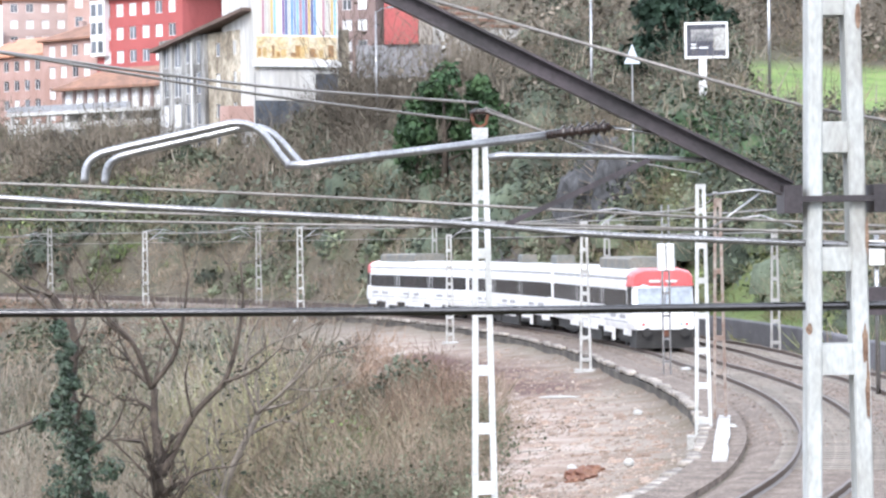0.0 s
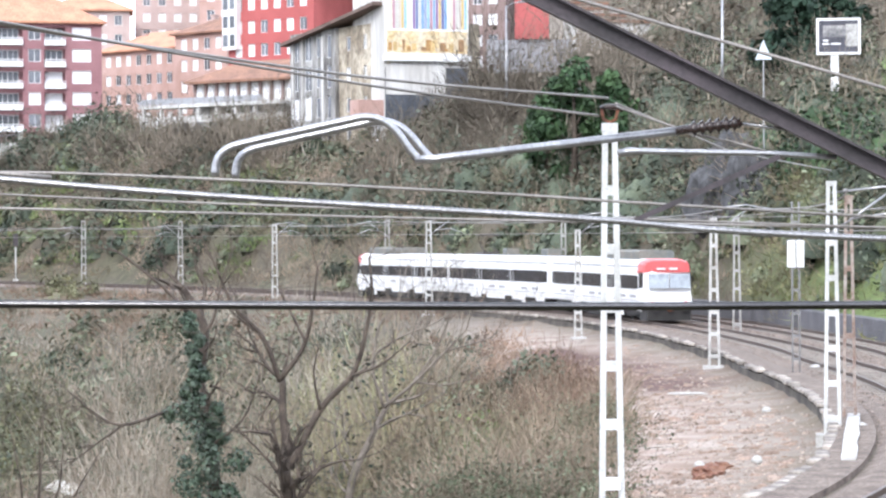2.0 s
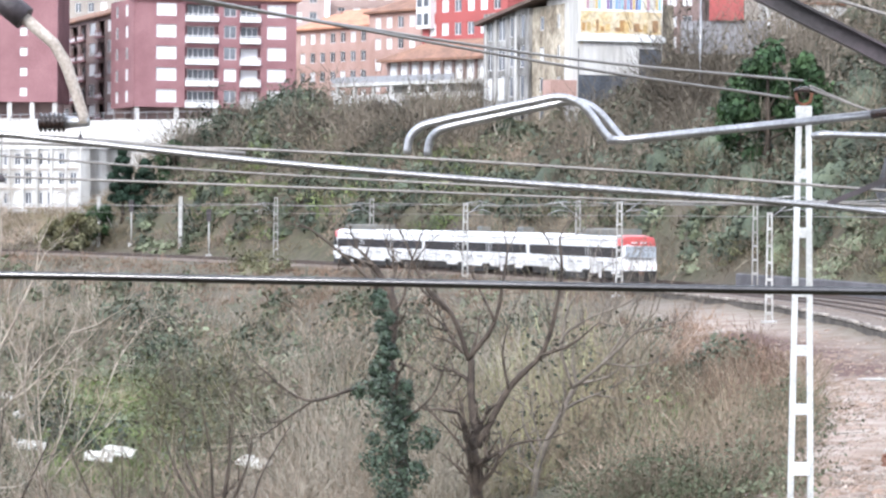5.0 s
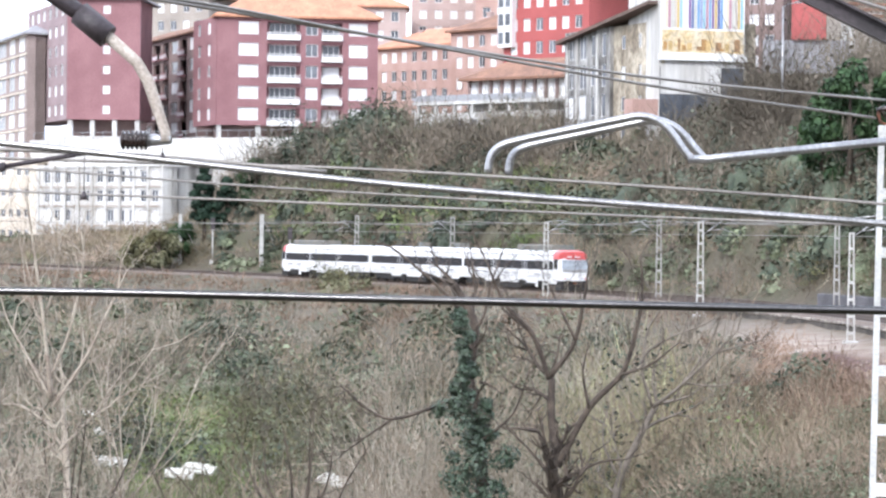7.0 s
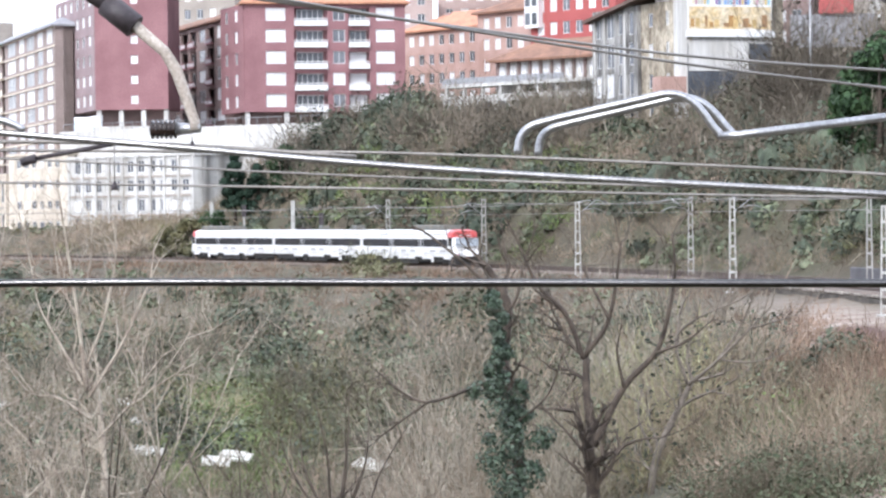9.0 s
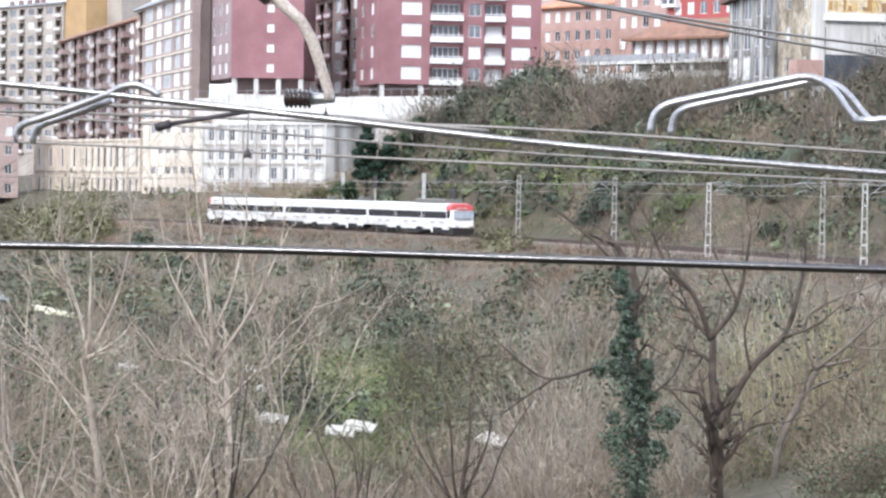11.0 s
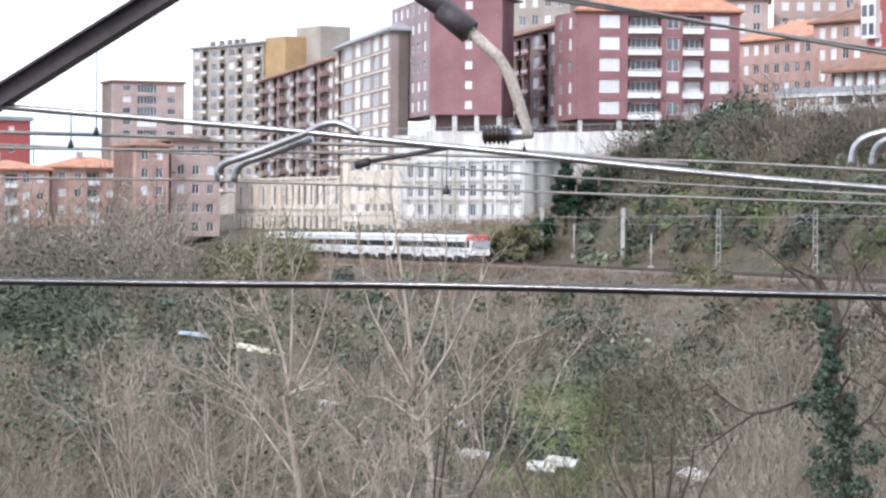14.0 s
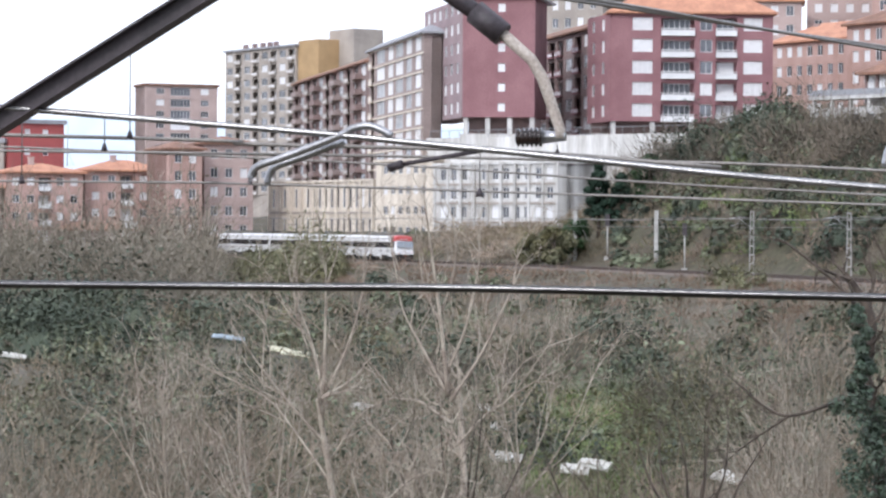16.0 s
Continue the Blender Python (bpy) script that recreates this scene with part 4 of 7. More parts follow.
def lattice(xs, zs, y0, y1):
    """A one-piece frame: uprights between xs[0] and xs[1], xs[2] and xs[3] and so on, rails likewise along zs."""
    bm = bmesh.new()
    g = [[[bm.verts.new((x, y, z)) for z in zs] for x in xs] for y in (y0, y1)]
    solid = lambda i, j: 0 <= i < len(xs) - 1 and 0 <= j < len(zs) - 1 and (i % 2 == 0 or j % 2 == 0)
    for i in range(len(xs) - 1):
        for j in range(len(zs) - 1):
            if not solid(i, j):
                continue
            c = ((i, j), (i + 1, j), (i + 1, j + 1), (i, j + 1))
            bm.faces.new([g[0][a][b] for a, b in c])
            bm.faces.new([g[1][a][b] for a, b in reversed(c)])
            for k, (di, dj) in enumerate(((0, -1), (1, 0), (0, 1), (-1, 0))):
                if not solid(i + di, j + dj):
                    (a, b), (e, f) = c[k], c[(k + 1) % 4]
                    bm.faces.new((g[0][e][f], g[0][a][b], g[1][a][b], g[1][e][f]))
    return bm


def window(parent, m, w, h, blind):
    t = 0.09

    def fr():
        n = max(1, round(w / 0.85))
        xs = [-w / 2]
        for i in range(n):
            xs += [-w / 2 + w * i / n + (t if i == 0 else t / 2), -w / 2 + w * (i + 1) / n - (t if i == n - 1 else t / 2)]
        return lattice(xs + [w / 2], [0, t, h - t, h], 0, 0.08)
    win = child("window", shared(("window", round(w, 2), round(h, 2)), fr, FRAME_WHITE), parent, m)
    mt = BLIND if blind else PANE
    child("blind" if blind else "pane", shared(("pane", round(w, 2), round(h, 2), blind), lambda: boxes((-w / 2 + t, w / 2 - t, 0.04, 0.1, t, h - t)), mt), win, Matrix())
    return win


def balcony(parent, m, w, slab):
    def rail():
        n = max(3, int(w / 0.45))
        xs = []
        for i in range(n + 1):
            x = -w / 2 + (w - 0.05) * i / n
            xs += [x, x + 0.05]
        return lattice(xs, [0.0, 0.12, 0.9, 1.0], -0.55, -0.5)
    slab_ob = child("balcony", shared(("balcony", round(w, 2), slab.name), lambda: boxes((-w / 2, w / 2, -0.58, 0.2, -0.12, 0.04)), slab), parent, m)
    child("railing", shared(("railing", round(w, 2), slab.name), rail, slab), slab_ob, Matrix.Translation((0, 0, 0.05)))
    child("screen", shared(("screen", round(w, 2)), lambda: boxes((-w / 2 + 0.05, w / 2 - 0.05, -0.515, -0.505, 0.1, 0.75)), BLIND), slab_ob, Matrix())
    return slab_ob


def facade(root, m, w, z0, floors, fh, cols, wall, slab=None, blinds=0.4, core=12.0, name="wall", skip=None):
    """A storeyed front on the plane y = 0 of m: piers, sills and lintels round real openings. cols: (centre, width, sill, head, kind)."""
    slab = slab or FRAME_WHITE
    bm = bmesh.new()
    cols = sorted(cols)
    x, h = 0.0, floors * fh
    for cx, cw, sill, head, kind in cols:
        if cx - cw / 2 > x + 0.02:
            box(bm, x, cx - cw / 2, 0, 0.35, z0, z0 + h, m)
        x = cx + cw / 2
        for f in range(floors):
            zf = z0 + f * fh
            if sill > 0.02:
                box(bm, cx - cw / 2, x, 0.002, 0.35, zf, zf + sill, m)
            box(bm, cx - cw / 2, x, 0.002, 0.35, zf + head, zf + fh, m)
    if w > x + 0.02:
        box(bm, x, w, 0, 0.35, z0, z0 + h, m)
    box(bm, 0.02, w - 0.02, 1.35, core, z0, z0 + h - 0.02, m)
    box(bm, 0.02, 0.34, 0.35, core, z0, z0 + h - 0.02, m)
    box(bm, w - 0.34, w - 0.02, 0.35, core, z0, z0 + h - 0.02, m)
    part(name, bm, wall, root)
    for cx, cw, sill, head, kind in cols:
        for f in range(floors):
            zf = z0 + f * fh
            if kind == "b":
                balcony(root, m @ Matrix.Translation((cx, 0, zf + 0.06)), cw, slab)
                window(root, m @ Matrix.Translation((cx, 1.2, zf + 0.1)), cw * 0.8, head - 0.2, rnd.random() < blinds)
            else:
                window(root, m @ Matrix.Translation((cx, 0.12, zf + sill)), cw, head - sill, kind == "s" or rnd.random() < blinds)


def hip_roof(root, m, w, dep, z, h, material, over=0.7, ridge=None):
    ridge = dep * 0.5 if ridge is None else ridge
    bm = bmesh.new()
    a = [bm.verts.new(m @ Vector(p)) for p in ((-over, -over, z), (w + over, -over, z), (w + over, dep + over, z), (-over, dep + over, z))]
    u = [bm.verts.new(m @ Vector(p)) for p in ((-over, -over, z + 0.3), (w + over, -over, z + 0.3), (w + over, dep + over, z + 0.3), (-over, dep + over, z + 0.3))]
    r0, r1 = bm.verts.new(m @ Vector((min(ridge, w / 2 - 0.1), dep / 2, z + h))), bm.verts.new(m @ Vector((max(w - ridge, w / 2 + 0.1), dep / 2, z + h)))
    for i in range(4):
        bm.faces.new((a[i], a[(i + 1) % 4], u[(i + 1) % 4], u[i]))
    bm.faces.new(a[::-1])
    for f in ((u[0], u[1], r1, r0), (u[1], u[2], r1), (u[2], u[3], r0, r1), (u[3], u[0], r0)):
        bm.faces.new(f)
    return part("roof", bm, material, root)


def chimneys(roof, m, places):
    for x, y, z, h in places:
        bm = bmesh.new()
        box(bm, x - 0.5, x + 0.5, y - 0.4, y + 0.4, z, z + h, m)
        box(bm, x - 0.6, x + 0.6, y - 0.5, y + 0.5, z + h, z + h + 0.2, m)
        part("chimney", bm, BRICK_PINK, roof)


def pilotis(root, w, z0, z1, n, dep=0.6):
    for i in range(n):
        x = 0.4 + (w - 0.8) * i / (n - 1)
        part("pillar", boxes((x - 0.35, x + 0.35, 0.3, 0.3 + dep, z0, z1)), WHITEWASH, root, "white ground-floor pillar")
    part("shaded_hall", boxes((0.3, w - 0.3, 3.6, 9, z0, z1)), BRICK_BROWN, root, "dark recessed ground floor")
    part("plinth", boxes((-0.3, w + 0.3, -0.6, 12, z0 - 14, z0)), WHITEWASH, root, "pale plinth")


def site(name, b0, d0, b1, d1, label, category="apartment building", group="buildings of the town"):
    a, b = bearing(b0, d0), bearing(b1, d1)
    root = thing(name, pose(a.x, a.y, 0, 0, 0, math.degrees(math.atan2(b.y - a.y, b.x - a.x))), label, category, group)
    return root, (b - a).length


def even(w, n, cw, sill, head, kind="w", margin=1.0):
    return [(margin + (w - 2 * margin) * (i + 0.5) / n, cw, sill, head, kind) for i in range(n)]


I4 = Matrix()


def side_matrix(b0, d0, b1, d1, root):
    """The plane of another front of the same building, in its own space."""
    a, b = bearing(b0, d0), bearing(b1, d1)
    bpy.context.view_layer.update()
    return root.matrix_world.inverted() @ pose(a.x, a.y, 0, 0, 0, math.degrees(math.atan2(b.y - a.y, b.x - a.x)))


def town():
    # the dark red block with white blinds
    r, w = site("apartment_building", -12.72, 437, -9.47, 440, "dark red brick apartment block with white blinds and orange roof")
    k = w / 290
    z0, fh = el(2.14, 438), (el(4.31, 438) - el(2.14, 438)) / 5
    facade(r, I4, w, z0, 5, fh, [(56 * k, 36 * k, 0.75, 2.75, "s"), (119 * k, 60 * k, 0.1, 2.7, "b"), (170 * k, 22 * k, 0.75, 2.7, "w"), (206 * k, 38 * k, 0.1, 2.7, "b"), (254 * k, 34 * k, 0.75, 2.75, "s")], BRICK_RED, blinds=0.45)
    mm = side_matrix(-13.2, 449, -12.74, 437.3, r)
    facade(r, mm, 12.3, z0, 5, fh, [(3.2, 1.6, 0.8, 2.6, "w"), (8.4, 1.6, 0.8, 2.6, "w")], BRICK_RED, core=4, name="side_wall")
    rf = hip_roof(r, I4, w, 13, z0 + 5 * fh, 4.6, TILE_ORANGE)
    chimneys(rf, I4, ((5, 5, z0 + 5 * fh + 1.5, 2.4), (9.5, 6, z0 + 5 * fh + 2.4, 2.6), (17, 6, z0 + 5 * fh + 2, 2.4)))
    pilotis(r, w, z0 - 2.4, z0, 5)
    # its darker neighbour, further back
    r, w = site("apartment_building", -14.35, 497, -13.1, 456, "brown brick apartment block with long balconies")
    z0 = el(1.9, 457)
    facade(r, I4, w, z0, 5, (el(4.0, 457) - z0) / 5, [(w * u, w * 0.105, 0.1 if k else 0.7, 2.7, "b" if k else "w") for u, k in ((0.08, 1), (0.22, 0), (0.36, 1), (0.5, 1), (0.64, 0), (0.78, 1), (0.92, 0))], BRICK_BROWN, slab=BRICK_RED, blinds=0.5, core=3.0)
    hip_roof(r, I4, w, 3.4, el(4.0, 457), 1.5, TILE_BROWN)
    part("plinth", boxes((0, w, 0, 3, z0 - 14, z0)), WHITEWASH, r)
    # the tall brick tower with one file of small windows
    r, w = site("apartment_building", -15.72, 444, -14.27, 442, "dark red brick tower with one column of small windows")
    z0 = el(2.2, 445)
    fh = (el(4.6, 445) - z0) / 6
    facade(r, I4, w, z0, 6, fh, [(w * 0.54, 1.15, 0.9, 2.2, "s")], BRICK_RED)
    mm = side_matrix(-16.5, 474, -15.735, 444, r)
    facade(r, mm, 30.5, z0, 6, fh, even(30.5, 6, 2.2, 0.8, 2.5), BRICK_PURPLE, core=5, name="side_wall", blinds=0.6)
    hip_roof(r, I4, w, 16, z0 + 6 * fh, 3.2, SLATE)
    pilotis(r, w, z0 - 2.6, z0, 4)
    # the long brown block: a balcony wing and a wing of wide windows
    r, w = site("apartment_building", -17.62, 512, -16.52, 458, "brown apartment wing with tall cream-framed windows")
    z0 = el(0.1, 478)
    fh = (el(3.86, 462) - z0) / 10
    facade(r, I4, w, z0, 10, fh, [(w * u, w * c, 0.5, 2.9, k) for u, c, k in ((0.07, 0.07, "b"), (0.23, 0.16, "w"), (0.42, 0.1, "s"), (0.58, 0.14, "w"), (0.75, 0.1, "w"), (0.91, 0.1, "s"))], TAUPE, slab=CREAM, blinds=0.35, core=3.0)
    for f in range(11):
        part("string_course", boxes((0, w, -0.12, 0.02, z0 + f * fh - 0.18, z0 + f * fh + 0.1)), CREAM, r, "cream band between storeys")
    hip_roof(r, I4, w, 3.4, z0 + 10 * fh, 1.6, SLATE, ridge=2)
    r, w = site("apartment_building", -19.15, 612, -17.66, 521, "brown apartment wing with dark recessed balconies")
    z0 = el(-0.2, 540)
    fh = (el(3.3, 521) - z0) / 11
    facade(r, I4, w, z0, 11, fh, [(w * (i + 0.5) / 11, w * 0.055, 0.1 if i % 3 != 1 else 0.7, 2.75, "b" if i % 3 != 1 else "w") for i in range(11)], BRICK_BROWN, slab=BEIGE, blinds=0.3, core=3.0)
    for i in (0, 3, 6, 9):
        for f in range(11):
            part("oriel", boxes((w * (i + 1) / 11 - w * 0.035, w * (i + 1) / 11 + w * 0.035, -1.3, 0.05, z0 + f * fh + 0.1, z0 + f * fh + 1.15)), BRICK_BROWN if i % 2 else TAUPE, r, "projecting balcony front")
    hip_roof(r, I4, w, 3.4, z0 + 11 * fh, 1.4, TILE_BROWN)
    # the grey slab behind and its ochre stair tower
    r, w = site("apartment_building", -20.52, 690, -19.1, 660, "grey-beige apartment slab with rows of balconies")
    z0 = el(0.6, 672)
    fh = (el(3.55, 672) - z0) / 11
    facade(r, I4, w, z0, 11, fh, [(w * (i + 0.5) / 8, w * 0.085, 0.1 if i % 2 else 0.8, 2.5, "b" if i % 2 else "w") for i in range(8)], BEIGE, slab=BEIGE, blinds=0.3)
    zt = z0 + 11 * fh
    part("plinth", boxes((0, w + 14, 0.2, 10, z0 - 12, z0)), BEIGE, r)
    part("roof", boxes((-0.5, w + 0.5, -0.5, 12, zt, zt + 0.5)), SLATE, r)
    for x in (2, 6.5, 10.5, 14, 17):
        part("chimney", boxes((x - 0.5, x + 0.5, 4, 5, zt + 0.5, zt + 2.1)), BRICK_BROWN, r)
    part("stair_tower", boxes((w + 0.1, w + 9.5, 0.5, 10, z0, el(3.7, 663))), OCHRE, r, "ochre blank stair tower")
    part("penthouse", boxes((w + 5, w + 16, 6, 14, z0, el(3.9, 663))), BEIGE, r, "pale rooftop storey")
    # the far pale tower at the left and the red house below it
    r, w = site("apartment_building", -22.12, 760, -20.68, 765, "distant pinkish apartment block with a grey window band")
    z0 = el(0.5, 762)
    fh = (el(2.78, 762) - z0) / 10
    facade(r, I4, w, z0, 10, fh, [(w * 0.2, 2.2, 0.8, 2.4, "w"), (w * 0.48, 5.4, 0.4, 2.6, "w"), (w * 0.82, 2.2, 0.8, 2.4, "w")], BRICK_PINK, blinds=0.2)
    part("roof", boxes((-0.5, w + 0.5, -0.5, 12, z0 + 10 * fh, z0 + 10 * fh + 0.6)), TILE_BROWN, r)
    r, w = site("red_house", -24.85, 540, -23.75, 545, "red painted house with few windows", "house")
    z0 = el(-0.2, 540)
    facade(r, I4, w, z0, 6, (el(2.0, 540) - z0) / 6, even(w, 2, 1.2, 0.9, 2.4, "w", 2), RED_PAINT, blinds=0.2)
    part("roof", boxes((-0.4, w + 0.4, -0.4, 12, el(2.0, 540), el(2.08, 540))), SLATE, r)
    r, w = site("apartment_building", -26.5, 545, -24.95, 540, "beige apartment house beside the red house", "house")
    z0 = el(-0.3, 540)
    facade(r, I4, w, z0, 5, (el(1.6, 540) - z0) / 5, even(w, 3, 1.4, 0.9, 2.4, "w", 1), BEIGE, blinds=0.4)
    part("roof", boxes((-0.4, w + 0.4, -0.4, 12, el(1.6, 540), el(1.7, 540))), SLATE, r)
    for b0, b1, d, e0, e1, n, wall, rh in ((-24.9, -23.36, 500, -0.4, 1.0, 4, BRICK_ORANGE, 1.9), (-23.33, -21.66, 505, -0.3, 1.05, 4, BRICK_ORANGE, 2.2), (-26.8, -25.0, 498, -0.5, 0.7, 3, BRICK_ORANGE, 2.0)):
        r, w = site("orange_roof_house", b0, d, b1, d + 3, "orange brick house with a low orange tile roof", "house")
        z0 = el(e0, d)
        facade(r, I4, w, z0, n, (el(e1, d) - z0) / n, [(w * 0.13, 1.3, 0.9, 2.3, "w"), (w * 0.32, 1.3, 0.9, 2.3, "w"), (w * 0.5, 2.2, 0.1, 2.3, "b"), (w * 0.7, 1.3, 0.9, 2.3, "w"), (w * 0.88, 1.3, 0.9, 2.3, "w")], wall, blinds=0.5)
        rf = hip_roof(r, I4, w, 12, el(e1, d), rh, TILE_ORANGE)
        chimneys(rf, I4, ((w * 0.4, 5, el(e1, d) + 1, 1.8),))
    for b0, b1, d, e0, e1, wall in ((-21.65, -20.98, 490, -0.3, 1.5, BRICK_ORANGE), (-20.93, -19.95, 496, -0.3, 1.62, BRICK_PINK)):
        r, w = site("apartment_building", b0, d, b1, d + 2, "narrow brick apartment house beside the line", "apartment building")
        z0 = el(e0, d)
        facade(r, I4, w, z0, 5, (el(e1, d) - z0) / 5, even(w, max(2, int(w / 2.4)), 1.3, 0.8, 2.5, "w", 0.4), wall, blinds=0.4)
        hip_roof(r, I4, w, 11, el(e1, d), 1.6, TILE_BROWN)
    # low sheds in front of the houses
    r, w = site("trackside_shed", -23.9, 475, -22.3, 470, "low trackside shed with a brown roof", "shed")
    z0 = el(-0.75, 472)
    part("wall", boxes((0, w, 0, 6, z0 - 3, el(-0.15, 472))), BRICK_BROWN, r)
    hip_roof(r, I4, w, 6, el(-0.15, 472), 1.6, TILE_BROWN)
    part("gable", boxes((w * 0.83, w + 0.2, -0.3, 0.2, el(-0.25, 472), el(0.02, 472))), FRAME_WHITE, r, "white gable board")
    for i in range(4):
        post(-24.6 + i * 0.62, 462, 8.2, "pale concrete post by the sheds", stay=False)
    # the cream and white works along the track, with the retaining wall above
    for b0, d0, b1, d1, e0, e1, wall, cols, n, lab in (
            (-19.62, 512, -17.5, 470, -0.35, 0.86, CREAM, "tall", 2, "cream factory wing with tall narrow windows"),
            (-17.47, 464, -16.3, 448, -0.35, 1.30, CREAM, "dots", 4, "cream factory block with rows of small windows"),
            (-16.28, 447, -13.75, 421, -0.3, 1.25, WHITEWASH, "cols", 4, "stained white works building beside the track")):
        r, w = site("factory", b0, d0, b1, d1, lab, "factory")
        dm = (d0 + d1) / 2
        z0 = el(e0, dm)
        fh = (el(e1, dm) - z0) / n
        cc = even(w, int(w / 2.6), 1.1, fh * 0.15, fh * 0.8, "w", 0.6) if cols == "tall" else even(w, 6, 1.5, fh * 0.4, fh * 0.8, "w", 2) if cols == "dots" else even(w, 11, 1.6, fh * 0.2, fh * 0.82, "w", 1)
        facade(r, I4, w, z0, n, fh, cc, wall, core=9, blinds=0.15)
        if cols != "dots":
            for i in range(10):
                x = 0.3 + (w - 0.6) * i / 9
                part("pilaster", boxes((x - 0.28, x + 0.28, -0.3, -0.003, z0, z0 + n * fh)), wall, r)
            for f in range(1, n):
                part("string_course", boxes((0.1, w - 0.1, -0.16, -0.004, z0 + f * fh - 0.2, z0 + f * fh + 0.12)), BEIGE, r, "stained ledge between storeys")
        part("roof", boxes((-0.3, w + 0.3, -0.3, 9.3, z0 + n * fh, z0 + n * fh + 0.4)), wall, r)
        part("plinth", boxes((-0.1, w + 0.1, -0.1, 9, z0 - 4, z0)), BRICK_ORANGE, r, "reddish brick plinth")
    a, b = bearing(-16.4, 452), bearing(-11.2, 418)
    bm = bmesh.new()
    beam(bm, (a.x, a.y, 8.0), (b.x, b.y, 8.0), 1.2, 22.4)
    tagged(part("retaining_wall", bm, WHITEWASH), "tall stained white retaining wall below the apartment blocks", "retaining wall", kind="structure")
    bm = bmesh.new()
    n = 26
    for i in range(n):
        p = a.lerp(b, i / (n - 1)) + Vector((0.5, -0.9, 0))
        box(bm, p.x - 0.04, p.x + 0.04, p.y - 0.04, p.y + 0.04, 19.1, 20.3)
    beam(bm, (a.x + 0.5, a.y - 0.9, 20.3), (b.x + 0.5, b.y - 0.9, 20.3), 0.08, 0.08)
    part("railing", bm, STEEL_GREY, bpy.data.objects["retaining_wall"], "thin railing on the wall")
    # the houses between the red block and the old house
    for b0, d0, b1, d1, e0, e1, n, wall, rf, rh, lab, cw in (
            (-9.5, 486, -7.95, 470, 2.2, 3.75, 4, BRICK_ORANGE, TILE_ORANGE, 3.6, "orange brick apartment house with a tiled roof", 1.4),
            (-8.0, 452, -6.95, 442, 2.4, 4.1, 4, BRICK_ORANGE, TILE_BROWN, 3.2, "orange-brown apartment house with dark window bays", 1.5),
            (-6.92, 415, -5.2, 402, 2.6, 4.95, 5, RED_PAINT, TILE_BROWN, 2.5, "bright red apartment house with a white bay", 1.5),
            (-10.6, 560, -8.9, 560, 3.4, 4.55, 3, BRICK_PINK, TILE_ORANGE, 3.5, "pale pink apartment house high on the hill", 1.5),
            (-8.8, 575, -7.4, 575, 3.6, 4.9, 4, BRICK_PINK, TILE_ORANGE, 3.5, "pale pink apartment house high on the hill", 1.5),
            (-7.5, 560, -5.9, 560, 3.9, 5.4, 4, BRICK_ORANGE, TILE_ORANGE, 3.5, "orange apartment house high on the hill", 1.5),
            (-14.3, 570, -12.9, 560, 2.5, 4.65, 6, BEIGE, TILE_BROWN, 2.5, "beige apartment house behind the brick blocks", 1.5),
            (-12.9, 590, -10.7, 590, 2.5, 4.75, 6, BRICK_PINK, TILE_ORANGE, 3.0, "pink apartment house behind the brick blocks", 1.5),
            (-5.2, 470, -3.6, 470, 3.0, 5.6, 6, BEIGE, TILE_BROWN, 2.5, "beige apartment house behind the old house", 1.5),
            (-2.15, 372, -1.3, 370, 3.3, 5.4, 5, BRICK_BROWN, TILE_BROWN, 2.0, "red-brown apartment house with white windows", 1.3)):
        r, w = site("apartment_building", b0, d0, b1, d1, lab)
        dm = (d0 + d1) / 2
        z0 = el(e0, dm)
        fh = (el(e1, dm) - z0) / n
        cc = even(w, max(2, int(w / 2.9)), cw, 0.26 * fh, 0.8 * fh, "w", 0.8)
        facade(r, I4, w, z0, n, fh, cc, wall, blinds=0.55)
        rr = hip_roof(r, I4, w, 12, z0 + n * fh, rh, rf)
        chimneys(rr, I4, ((w * 0.3, 5, z0 + n * fh + 1.2, 2), (w * 0.7, 6, z0 + n * fh + 1.2, 2)))
        part("plinth", boxes((0.05, w - 0.05, 0.05, 11, z0 - 16, z0)), wall, r)
        if wall is RED_PAINT:
            bay = part("bay", boxes((-0.4, 2.6, -0.9, 0.3, z0 + fh * 2.6, z0 + fh * 5)), FRAME_WHITE, r, "white glazed bay")
            for i in range(3):
                for x in (0.3, 1.75):
                    child("pane", shared(("baypane",), lambda: boxes((-0.5, 0.5, -0.05, 0.05, 0, 1.7)), PANE), bay, Matrix.Translation((x, -0.9, z0 + fh * (2.75 + 0.8 * i))))
    # the pavilion with an arcade of arched windows and a brown roof
    r, w = site("arcaded_pavilion", -7.66, 372, -5.62, 360, "white pavilion with a row of arched windows", "pavilion")
    zt, zm, zb = el(3.13, 366), el(2.72, 366), el(1.7, 366)
    part("wall", boxes((0, w, 0.5, 9, zb - 6, zt)), WHITEWASH, r)
    arch = bmesh.new()
    pts = [(-0.5, 0), (0.5, 0)] + [(0.5 * math.cos(math.pi * i / 8), 1.35 + 0.5 * math.sin(math.pi * i / 8)) for i in range(9)]
    f0 = [arch.verts.new((x, -0.06, z)) for x, z in pts]
    f1 = [arch.verts.new((x, 0.06, z)) for x, z in pts]
    arch.faces.new(f0[::-1])
    arch.faces.new(f1)
    for i in range(len(pts)):
        arch.faces.new((f0[i], f0[(i + 1) % len(pts)], f1[(i + 1) % len(pts)], f1[i]))
    arch_me = bpy.data.meshes.new("arched_window")
    arch.to_mesh(arch_me)
    arch.free()
    arch_me.materials.append(BLIND)
